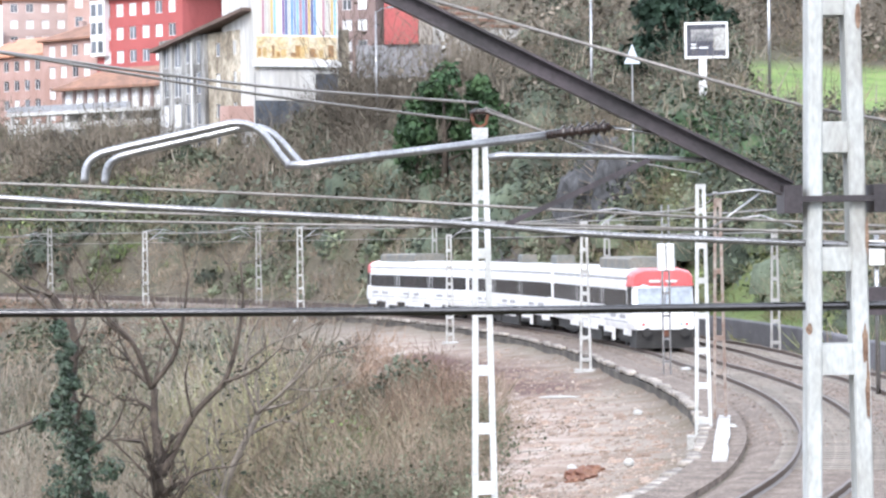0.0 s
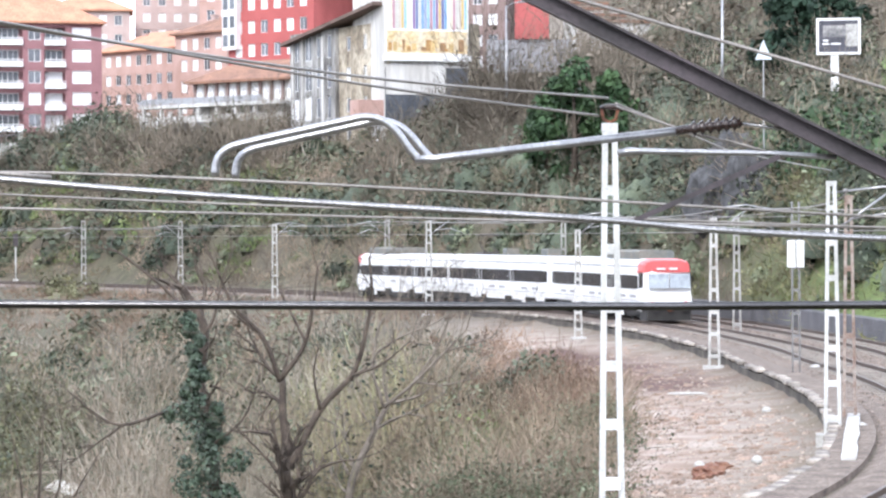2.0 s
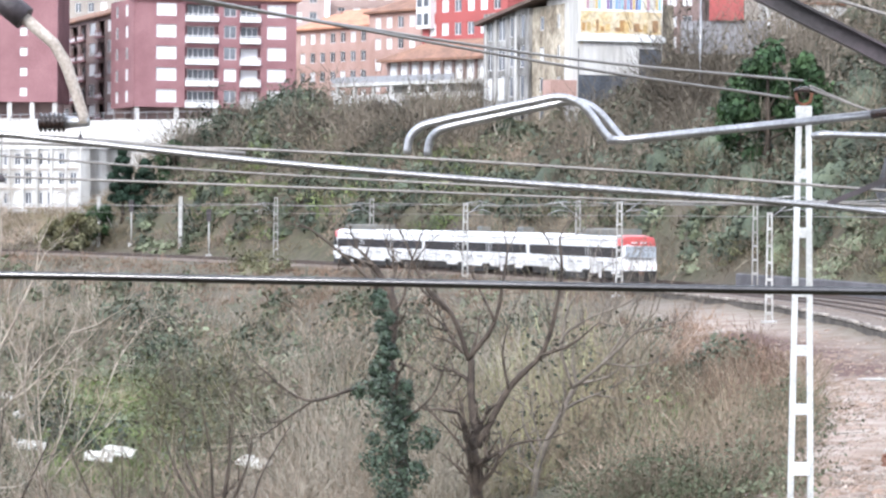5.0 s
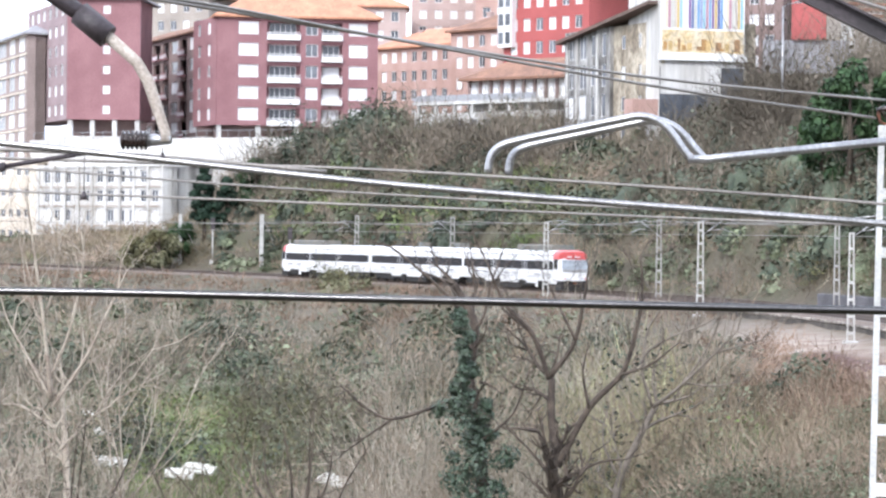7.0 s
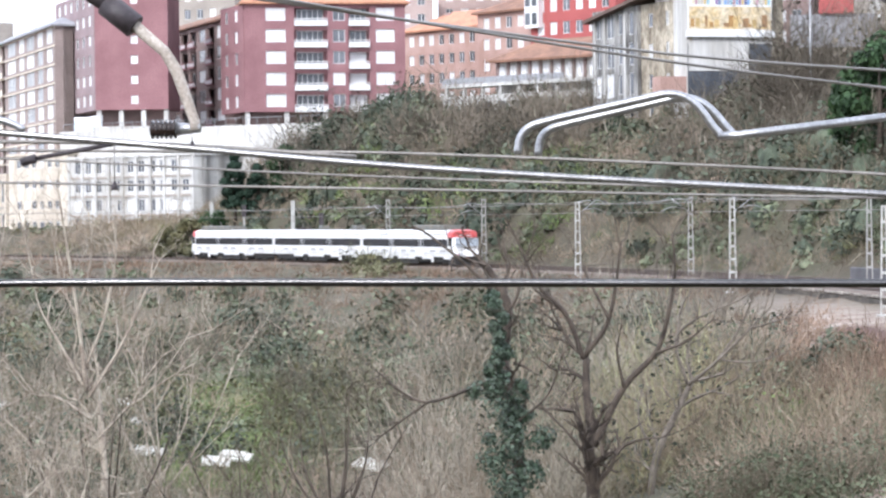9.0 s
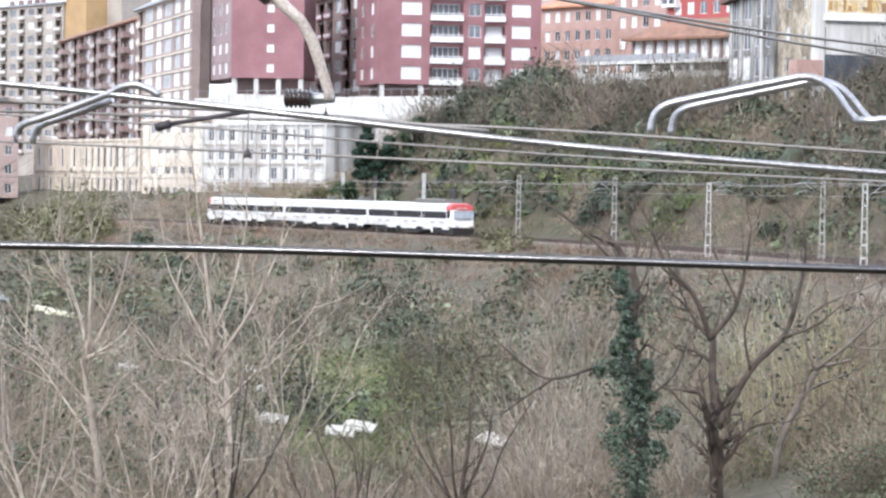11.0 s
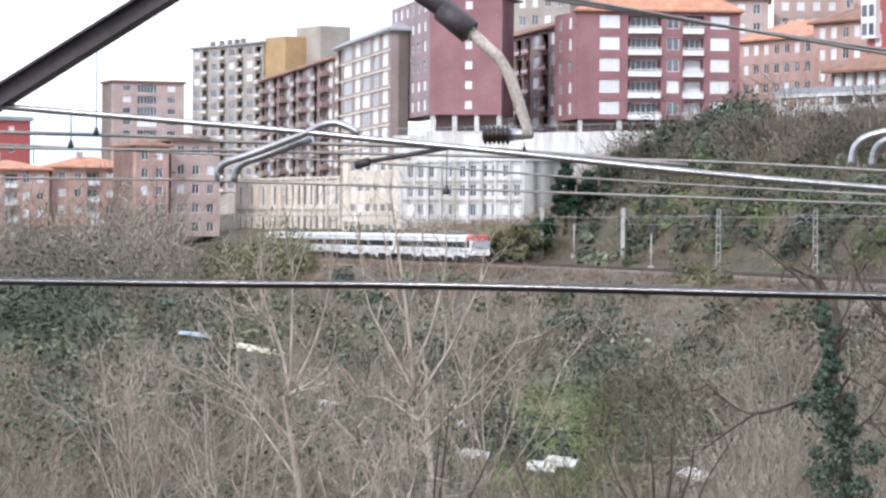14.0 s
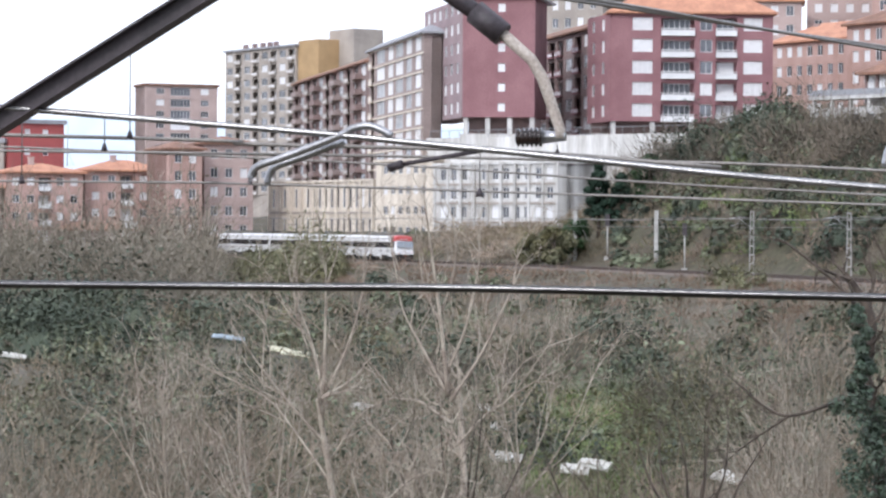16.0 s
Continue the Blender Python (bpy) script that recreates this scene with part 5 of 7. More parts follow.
    for i in range(9):
        child("arched_window", arch_me, r, Matrix.Translation((0.9 + i * (w - 1.8) / 8, 0.45, zm + 0.35)))
        part("pier", boxes((i * (w - 0.4) / 9, 0.4 + i * (w - 0.4) / 9, 0.2, 0.6, zm, zt)), BRICK_BROWN, r)
    rf = hip_roof(r, I4, w, 9, zt, 3.0, TILE_BROWN, 0.9)
    part("terrace", boxes((-7.5, w, -2.2, 0.5, zb - 8, zm - 1.6), (-7.5, w, -2.6, 0.5, zm - 0.5, zm - 0.1)), WHITEWASH, r, "white terrace slab")
    for i in range(11):
        part("rail_panel", boxes((-7.4 + i * 2.0, -5.5 + i * 2.0, -2.5, -2.45, zm - 0.05, zm + 0.75)), STEEL_GREY, r)
    for i in range(7):
        part("column", boxes((-7 + i * 3.3, -6.6 + i * 3.3, -2.3, -1.9, zm - 1.7, zm - 0.5)), WHITEWASH, r)
    for i in range(5):
        child("pane", shared(("darkpane",), lambda: boxes((-0.55, 0.55, -0.05, 0.05, 0, 1.5)), PANE), r, Matrix.Translation((1.0 + i * 2.4, -2.24, zm - 4.0)))
    # the old house with a peeling front
    r, w = site("old_house", -5.68, 345, -3.80, 322, "tall derelict house with peeling plaster", "house")
    z0 = el(1.75, 334)
    fh = (el(4.2, 334) - z0) / 4
    wa = w * 0.5
    facade(r, I4, wa, z0, 4, fh, [(wa * 0.14, wa * 0.12, 0.2, 2.9, "w"), (wa * 0.4, wa * 0.16, 0.1, 3.0, "w"), (wa * 0.62, wa * 0.09, 0.4, 2.8, "w"), (wa * 0.86, wa * 0.1, 0.2, 2.9, "w")], STREAKED, blinds=0.25)
    for x, ww, z1, z2 in ((0.05, 0.35, 1.1, 3.9), (0.27, 0.3, 0.0, 4), (0.72, 0.4, 0.1, 3.8)):
        part("pipe_chase", boxes((wa * x, wa * x + ww, -0.14, 0.01, z0 + fh * z1, z0 + fh * z2)), WHITEWASH, r, "pale vertical chase")
    facade(r, Matrix.Translation((wa, 0.5, 0)), w - wa, z0, 4, fh, [(wa * 0.2, 1.2, 0.8, 2.4, "w"), (wa * 0.55, 1.0, 0.8, 2.4, "w"), (wa * 0.85, 1.0, 0.6, 2.2, "w")], OLDSTONE, blinds=0.1, name="rear_wall")
    part("plinth", boxes((0.05, w - 0.05, 0.05, 10, z0 - 10, z0)), OLDSTONE, r)
    bm = bmesh.new()
    beam(bm, (-0.8, 5, z0 + 4 * fh - 1.2), (w - 0.6, 5, z0 + 4 * fh + 2.0), 12, 0.4)
    part("roof", bm, mat("sooty roof tiles", (0.16, 0.11, 0.09), 0.9, 0.3, 0.5, 4), r, "sloping dark tile roof")
    part("brick_hut", boxes((w * 0.9, w * 0.99, -3, 0.6, z0 + 3.2, z0 + 5.3)), BRICK_ORANGE, r, "small orange brick outhouse")
    # the house that carries the striped banner
    r, w = site("banner_house", -3.77, 322, -2.06, 326, "grey house wall carrying a striped banner", "house")
    zb = el(3.66, 324)
    part("wall", boxes((0, w, 0.15, 10, el(2.2, 324) - 8, el(5.6, 324))), WHITEWASH, r)
    part("ledge", boxes((-0.1, w + 0.1, -0.5, 0.2, zb - 0.75, zb - 0.05)), FRAME_WHITE, r, "white ledge under the banner")
    # dark slab standing in for the shadow on the lower front
    part("lower_front", boxes((0.1, w - 0.1, 0.05, 0.16, el(2.2, 324), el(3.4, 324))), mat("shadow-dark lower wall", (0.09, 0.10, 0.12), 0.5, 0.4, 0.4, 4, 0), r, "lower front with shadow in its dark colour")
    part("poster", boxes((0.15, w * 0.72, -0.05, 0.06, el(2.85, 324), el(3.45, 324))), WHITEWASH, r, "faded white panel")
    ban = part("banner", boxes((0.1, w - 0.1, -0.1, 0.1, zb, el(5.5, 324))), FRAME_WHITE, r, "banner of coloured vertical stripes")
    cols = [(0.75, 0.75, 0.72), (0.25, 0.4, 0.55), (0.55, 0.55, 0.5), (0.12, 0.14, 0.3), (0.3, 0.5, 0.6), (0.7, 0.65, 0.5), (0.25, 0.15, 0.3), (0.55, 0.5, 0.45), (0.2, 0.35, 0.6), (0.75, 0.72, 0.65), (0.45, 0.25, 0.3), (0.15, 0.2, 0.35), (0.6, 0.45, 0.2), (0.3, 0.35, 0.5)]
    n = 28
    for i in range(n):
        c = cols[(i * 5 + i // 3) % len(cols)]
        x = 0.25 + (w - 0.5) * i / n
        part("stripe", boxes((x, x + (w - 0.5) / n * 0.82, -0.14, -0.095, el(4.18, 324), el(5.5, 324))), mat("banner %d" % ((i * 5 + i // 3) % len(cols)), c, 0.7, 0.1, 0.5, 5, 0), ban)
    pic = part("picture_band", boxes((0.2, w - 0.2, -0.14, -0.095, zb + 0.15, el(4.14, 324))), mat("banner gold", (0.55, 0.40, 0.19), 0.7, 0.35, 0.6, 3, 0, second=(0.62, 0.55, 0.42)), ban, "golden picture band")
    pr = random.Random(3)
    for i in range(16):
        x, ww, hh = 0.4 + i * (w - 1.2) / 16, pr.uniform(0.3, 0.9), pr.uniform(0.3, 1.5)
        part("picture_patch", boxes((x, x + ww, -0.146 - 0.001 * i, -0.12, zb + 0.4, zb + 0.4 + hh)), mat("banner tone %d" % (i % 4), ((0.42, 0.24, 0.09), (0.62, 0.44, 0.2), (0.72, 0.6, 0.42), (0.34, 0.2, 0.1))[i % 4], 0.7, 0.3, 1, 5, 0), pic)
    # the plain red panel and the low grey wall beside it
    r, w = site("hoarding", -1.13, 300, -0.44, 300, "large plain red panel on a wall", "panel", "")
    part("panel", boxes((0, w, 0, 0.4, el(3.97, 300), el(5.6, 300))), RED_PAINT, r)
    part("support_wall", boxes((-3.0, w + 2.5, 0.5, 1.2, el(3.3, 300), el(3.96, 300))), SLATE, r, "grey wall below the panel")
    r, w = site("stepped_house", -0.42, 330, 0.7, 318, "pale low house with a stepped roof on the slope", "house")
    for i in range(4):
        part("bay", boxes((i * w / 4, (i + 1) * w / 4 - 0.05, 0, 6, el(2.6, 322), el(4.75 - 0.17 * i, 322))), WHITEWASH if i % 2 else BEIGE, r)
        part("eave", boxes((i * w / 4 - 0.2, (i + 1) * w / 4 + 0.2, -0.5, 6, el(4.75 - 0.17 * i, 322), el(4.75 - 0.17 * i, 322) + 0.3)), TILE_BROWN, r)


town()

# ---- the billboard, the warning sign and the lamp posts up on the wooded side ----


def on_hill(b, d):
    p = bearing(b, d)
    return Vector((p.x, p.y, ground_z(p.x, p.y)))


bill = thing("billboard", pose(*bearing(4.94, 215, el(3.58, 215)), 0, 0, -5), "white-framed billboard with a dark advertisement on a post", "billboard")
W, HB = 3.3, 2.75
part("frame", boxes((0, W, 0, 0.3, 0, 0.18), (0, W, 0, 0.3, HB - 0.18, HB), (0, 0.18, 0, 0.3, 0.18, HB - 0.18), (W - 0.18, W, 0, 0.3, 0.18, HB - 0.18)), FRAME_WHITE, bill, "white frame")
ad = part("poster", boxes((0.18, W - 0.18, 0.06, 0.24, 0.18, HB - 0.18)), mat("advert dark", (0.07, 0.07, 0.09), 0.6, 0.3, 0.8, 4, 0), bill, "dark poster")
part("picture", boxes((0.5, W - 0.9, 0.04, 0.065, 1.3, 2.2)), mat("advert pale", (0.3, 0.29, 0.28), 0.6, 0.5, 1.2, 5, 0, second=(0.12, 0.12, 0.13)), ad, "grey picture")
part("picture", boxes((2.2, W - 0.2, 0.035, 0.06, 0.6, 2.3)), mat("advert light", (0.45, 0.44, 0.42), 0.6, 0.4, 1.2, 5, 0), ad)
for x, z, l in ((0.45, 0.75, 0.5), (1.1, 0.75, 0.7), (0.5, 1.0, 0.4)):
    part("text_bar", boxes((x, x + l, 0.03, 0.062, z, z + 0.13)), FRAME_WHITE, ad)
part("post", boxes((W * 0.32, W * 0.5, 0.1, 0.35, -6, 0)), FRAME_WHITE, bill, "white post")
tri = thing("warning_sign", pose(*bearing(3.88, 190, 0), 0, 0, -4), "white triangular warning sign seen on the bank", "road sign")
bm = bmesh.new()
zt, zl = el(3.9, 190), el(3.5, 190)
v = [bm.verts.new(p) for y in (0, 0.06) for p in ((-0.55, y, zl), (0.55, y, zl), (0, y, zt))]
for f in ((0, 1, 2), (5, 4, 3), (0, 3, 4, 1), (1, 4, 5, 2), (2, 5, 3, 0)):
    bm.faces.new([v[i] for i in f])
part("plate", bm, mat("sign back", (0.6, 0.66, 0.72), 0.6, 0.15, 2, 9, 0), tri)
part("post", boxes((-0.04, 0.04, 0.06, 0.14, zl - 6, zt - 0.3)), STEEL_GREY, tri)
for b, d, h in ((3.06, 235, 12), (6.64, 220, 12), (-1.3, 285, 14)):
    lamp = thing("street_lamp", on_hill(b, d), "tall grey street lamp post on the bank", "street lamp", "street lamps")
    part("pole", tubes([(0, 0, -1), (0, 0, h)], [0.14, 0.09], 8), STEEL_GREY, lamp)
    part("arm", tubes([(0, 0, h - 0.1), (0.7, -0.5, h + 0.25), (1.4, -1, h + 0.3)], 0.05), STEEL_GREY, lamp)
    part("head", boxes((1.2, 2.0, -1.2, -0.9, h + 0.22, h + 0.4)), STEEL_TUBE, lamp)
# far hills, with the blue of the haze put into their colour
bm = bmesh.new()
vs = []
for i in range(60):
    b = -40 + i * 1.5
    h = 2.0 + 0.55 * noise.noise((i * 0.23, 4, 0)) + 0.25 * noise.noise((i * 0.7, 9, 0))
    vs.append((bm.verts.new(bearing(b, 3600, -20)), bm.verts.new(bearing(b, 3900, el(h, 3900))), bm.verts.new(bearing(b, 4400, -20))))
for p, q in zip(vs, vs[1:]):
    bm.faces.new((p[0], q[0], q[1], p[1]))
    bm.faces.new((p[1], q[1], q[2], p[2]))
tagged(part("distant_hills", bm, mat("hazy hills", (0.52, 0.60, 0.68), 1.0, 0.1, 0.002, 0.02, 0)), "hazy blue hills on the horizon", "hills", kind="structure")

# the dark rock face above the outer track
ROCK = mat("dark wet rock", (0.095, 0.095, 0.10), 0.85, 0.5, 0.8, 5, 0.8, second=(0.035, 0.035, 0.037), streak=0.4)
for b, e, w, h, sd in ((2.95, 0.45, 2.0, 3.0, 1), (3.6, 0.6, 1.8, 3.2, 2), (3.25, 1.15, 1.9, 2.8, 3)):
    d = next((q for q in range(150, 240) if on_hill(b, q).z > el(e, q)), 185)
    bm = bmesh.new()
    bmesh.ops.create_icosphere(bm, subdivisions=4, radius=1)
    for v in bm.verts:
        c = v.co.copy()
        k = 1 + 0.35 * noise.noise(c * 1.7 + Vector((sd * 7, 0, 0))) + 0.16 * noise.noise(c * 5 + Vector((0, sd * 3, 0)))
        v.co = Vector((c.x * w * k, c.y * 1.6 * k, c.z * h * k))
    p = on_hill(b, d)
    ob = part("rock_outcrop", bm, ROCK)
    ob.location = (p.x, p.y, p.z + 0.2)
    tagged(ob, "dark grey rock outcrop in the hillside", "rock")

# ---- trees ----
BARK = mat("dark bark", (0.098, 0.076, 0.058), 0.95, 0.4, 3, 30, second=(0.045, 0.034, 0.027))
BARK_PALE = mat("pale bark", (0.44, 0.39, 0.315), 0.95, 0.35, 2, 25, second=(0.25, 0.20, 0.16))
BARK_GREY = mat("grey bark", (0.20, 0.17, 0.14), 0.95, 0.35, 2, 25, second=(0.12, 0.10, 0.08))
IVY = mat("ivy leaves", (0.065, 0.09, 0.06), 0.55, 0.3, 1, 10, 0, island=0.5, second=(0.03, 0.055, 0.03))
EVERGREEN = mat("evergreen leaves", (0.05, 0.085, 0.035), 0.6, 0.3, 0.4, 7, 0, island=0.28, tone=True, second=(0.025, 0.05, 0.025))
CONIFER = mat("dark conifer needles", (0.025, 0.045, 0.03), 0.7, 0.3, 0.6, 6, 0, island=0.28, tone=True)
LEAF_OLIVE = mat("olive leaves", (0.175, 0.178, 0.115), 0.8, 0.3, 0.32, 7, 0, island=0.25, tone=True, second=(0.11, 0.10, 0.05))
FRESH = mat("fresh green leaves", (0.12, 0.18, 0.05), 0.6, 0.3, 0.6, 6, 0, island=0.22, tone=True)


def as_mesh(name, verts, faces, material, parent=None, label="", tone=None):
    me = bpy.data.meshes.new(name)
    me.from_pydata([tuple(v) for v in verts], [], faces)
    me.materials.append(material)
    shade = me.attributes.new("tone", "FLOAT", "POINT")
    shade.data.foreach_set("value", np.ones(len(me.vertices), np.float32) if tone is None else np.asarray(tone, np.float32))
    ob = new(name, me)
    if parent is not None:
        ob.parent = parent
    if label:
        ob["label"] = label
    return ob


def leaf_quads(gen, p, out, s, spread=0.75):
    """Small leaves at p, facing roughly the way out, with their half-length s."""
    m = len(p)
    nrm = out + np.array([0, 0, 0.25]) + gen.normal(size=(m, 3)) * spread * 0.6
    nrm /= np.linalg.norm(nrm, axis=1)[:, None]
    a = np.cross(nrm, gen.normal(size=(m, 3)))
    a /= np.linalg.norm(a, axis=1)[:, None]
    b = np.cross(nrm, a)
    return np.stack([p - a * s, p - b * s * 0.6, p + a * s, p + b * s * 0.6], 1).reshape(-1, 3)


def leaf_cloud(gen, centres, radii, n, size):
    """n small leaf quads in clumps about the centres; returns vertices, faces and each leaf's tone."""
    centres, radii = np.asarray(centres, float), np.asarray(radii, float)
    k = gen.integers(0, len(centres), n)
    d = gen.normal(size=(n, 3))
    d /= np.linalg.norm(d, axis=1)[:, None]
    p = centres[k] + d * (radii[k] * gen.uniform(0.35, 1.05, n) ** 0.6)[:, None] * np.array([1, 1, 0.85])
    v = leaf_quads(gen, p, d, size * gen.uniform(0.5, 1.3, n)[:, None])
    tone = np.repeat(gen.uniform(0.7, 1.35, len(centres))[k], 4)
    return v, np.arange(4 * n).reshape(-1, 4).tolist(), tone


def twig(bm, gen, p, way, length, r, depth):
    pts = [Vector(p)]
    d = Vector(way).normalized()
    n = 3 if depth else 2
    for i in range(n):
        d = (d + Vector(gen.normal(size=3)) * 0.22 + Vector((0, 0, 0.06))).normalized()
        pts.append(pts[-1] + d * length / n)
    tube(bm, pts, [r * (1 - 0.75 * i / n) for i in range(n + 1)], 4 if r > 0.03 else 3, False)
    if depth:
        for q in pts[1:]:
            for _ in range(1 + int(gen.random() < 0.35)):
                side = Vector(gen.normal(size=3))
                w = (d * 0.8 + side * 0.55 + Vector((0, 0, 0.15))).normalized()
                twig(bm, gen, q, w, length * gen.uniform(0.4, 0.7), r * 0.5, depth - 1)


def limbed_tree(place, limbs, material, label, seed, twigs=2, tl=1.5, depth=2, fine=0.011):
    """A bare tree: limbs are (points of (x, z), thickness at foot and tip); twigs sprout along their outer parts."""
    gen = np.random.default_rng(seed)
    root = thing("bare_tree", place, label, "tree", "bare trees")
    crown = bmesh.new()
    for pts, r0, r1 in limbs:
        lean = gen.uniform(-0.35, 0.35)
        z_low = pts[0][1]
        line = smooth_line([(x, lean * max(0, z - z_low), z) if len(p) == 2 else p for p in pts for x, z in [(p[0], p[-1])]], 5)
        n = len(line)
        bm = bmesh.new()
        tube(bm, line, [0.9 * (r0 + (r1 - r0) * i / (n - 1)) for i in range(n)], 8 if r0 > 0.1 else 5)
        part("trunk" if r0 > 0.15 else "limb", bm, material, root)
        for i in range(n // 3, n):
            for _ in range(twigs if i == n - 1 else (gen.random() < (0.32 if material is BARK_PALE else 0.34))):
                d = (line[min(i + 1, n - 1)] - line[i - 1]).normalized()
                w = d + Vector(gen.normal(size=3)) * 0.5 + Vector((0, 0, 0.1))
                twig(crown, gen, line[i], w, tl * gen.uniform(0.5, 1.1), max(fine, r1 * 0.7), depth)
        if material is BARK_PALE:
            for i in range(n // 4, n):
                if gen.random() < 0.22:
                    d = (line[min(i + 1, n - 1)] - line[i - 1]).normalized()
                    twig(crown, gen, line[i], d + Vector((gen.normal() * 0.5, gen.normal() * 0.5, 0.25)), tl * 1.7, 0.026, 2)
    part("crown", crown, material, root, "bare twigs")
    return root


def px(pts, x0, y0, ppm, up):
    return [((x - x0) / ppm, (y0 - y) / ppm + up) for x, y in pts]


def valley(b, d):
    p = bearing(b, d)
    return Vector((p.x, p.y, min(ground_z(p.x, p.y) - 0.1, -5.6) if d < 100 else ground_z(p.x, p.y) - 0.1))


# the broad dark tree
T = lambda pts: px(pts, 990, 882, 67, 3.8)
limbed_tree(valley(-5.69, 75), [
    ([(0, 0), (0.02, 2)] + T([(990, 882), (986, 820)]), 0.23, 0.17),
    (T([(986, 825), (972, 740), (970, 670)]), 0.14, 0.10), (T([(970, 670), (940, 590), (890, 535), (862, 470)]), 0.09, 0.035), (T([(970, 665), (1010, 610), (1026, 545), (1036, 470)]), 0.09, 0.03),
    (T([(986, 825), (1040, 720), (1096, 660), (1118, 600), (1132, 520), (1128, 450)]), 0.11, 0.03), (T([(940, 590), (900, 560), (868, 530)]), 0.05, 0.02), (T([(1015, 600), (985, 540), (968, 505)]), 0.05, 0.02),
    (T([(1040, 720), (1030, 660), (1036, 620)]), 0.05, 0.02), (T([(990, 850), (1060, 815), (1110, 808)]), 0.06, 0.025), (T([(985, 860), (940, 800), (900, 760)]), 0.05, 0.02),
    (T([(1096, 660), (1150, 640), (1200, 600)]), 0.05, 0.02)], BARK, "broad leafless dark tree in the scrub", 3)
T = lambda pts: px(pts, 1080, 882, 64, 3.8)
limbed_tree(valley(-4.62, 79), [
    ([(-0.2, 0), (-0.1, 2)] + T([(1085, 882), (1120, 800), (1150, 740)]), 0.14, 0.09), (T([(1150, 740), (1200, 700), (1262, 640), (1300, 600)]), 0.07, 0.025), (T([(1150, 740), (1130, 660), (1170, 620), (1240, 590), (1290, 560)]), 0.06, 0.02),
    (T([(1200, 700), (1230, 660), (1262, 600), (1275, 540)]), 0.05, 0.02), (T([(1130, 680), (1140, 600), (1180, 540)]), 0.05, 0.02), (T([(1205, 695), (1260, 700), (1300, 690)]), 0.04, 0.02), (T([(1262, 640), (1330, 620), (1350, 610)]), 0.035, 0.015),
    (T([(1085, 860), (1060, 800), (1065, 750)]), 0.05, 0.02)], BARK_GREY, "slender leafless tree beside the broad tree", 4)
# the tree wrapped in ivy
T = lambda pts: px(pts, 840, 882, 67, 3.8)
ivied = limbed_tree(valley(-7.41, 75), [
    ([(0, 0), (0, 2)] + T([(845, 882), (838, 780), (815, 680), (822, 590), (806, 545), (780, 505)]), 0.24, 0.10), (T([(806, 545), (770, 505), (700, 445), (672, 430)]), 0.06, 0.02), (T([(815, 700), (770, 720), (690, 745), (640, 725), (606, 695)]), 0.07, 0.025),
    (T([(690, 745), (640, 780), (600, 810)]), 0.04, 0.02), (T([(822, 600), (850, 560), (862, 500), (880, 440)]), 0.06, 0.02), (T([(838, 790), (900, 740), (925, 690)]), 0.05, 0.02)], BARK, "leaning leafless tree wrapped in dark ivy", 5)
gen = np.random.default_rng(8)
cs, rs = [], []
column = ((842, 1020, 55), (842, 950, 58), (842, 882, 56), (838, 840, 56), (848, 800, 50), (832, 760, 46), (818, 715, 36), (814, 680, 27), (818, 640, 21), (822, 600, 20), (813, 570, 19), (805, 545, 17))
for (x0, y0, r0), (x1, y1, r1) in zip(column, column[1:]):
    for k in range(5):
        u = k / 5
        x, y, r = x0 + (x1 - x0) * u, y0 + (y1 - y0) * u, r0 + (r1 - r0) * u
        cs.append(((x - 840 + gen.normal() * r * 0.4) / 67, gen.normal() * 0.25, (882 - y) / 67 + 3.8))
        rs.append(r / 67 * gen.uniform(0.45, 0.7))
for x, y, r in ((788, 722, 30), (772, 728, 20), (858, 715, 18), (876, 862, 22), (800, 812, 20), (868, 770, 16), (835, 660, 16), (800, 690, 14)):
    cs.append(((x - 840) / 67, 0.1, (882 - y) / 67 + 3.8))
    rs.append(r / 67 * 0.8)
v, f, shades = leaf_cloud(gen, cs, rs, 11000, 0.06)
as_mesh("ivy", v, f, IVY, ivied, "dark green ivy leaves", shades)


def fan_tree(b, d, h, material, seed, label, stems=7, r=0.07, spread=0.35, fork=0.3, tl=1.3, twigs=2):
    gen = np.random.default_rng(seed)
    limbs = [([(0, 0), (gen.normal() * 0.1, h * fork)], r * 1.6, r * 1.1)]
    for i in range(stems):
        a = (i + 0.5) / stems * 2 - 1 + gen.normal() * 0.12
        hh = h * gen.uniform(0.82, 1.0) * (1 - 0.15 * abs(a))
        z0 = h * fork * gen.uniform(0.7, 1)
        x1 = a * spread * h
        limbs.append(([(0, z0), (x1 * 0.4, z0 + (hh - z0) * 0.28), (x1 * 0.75 + gen.normal() * 0.12, z0 + (hh - z0) * 0.62), (x1, hh)], r, 0.014))
    return limbed_tree(valley(b, d), limbs, material, label, seed, twigs, tl, 2)


T = lambda pts: px(pts, 815, 882, 59, 2.6)
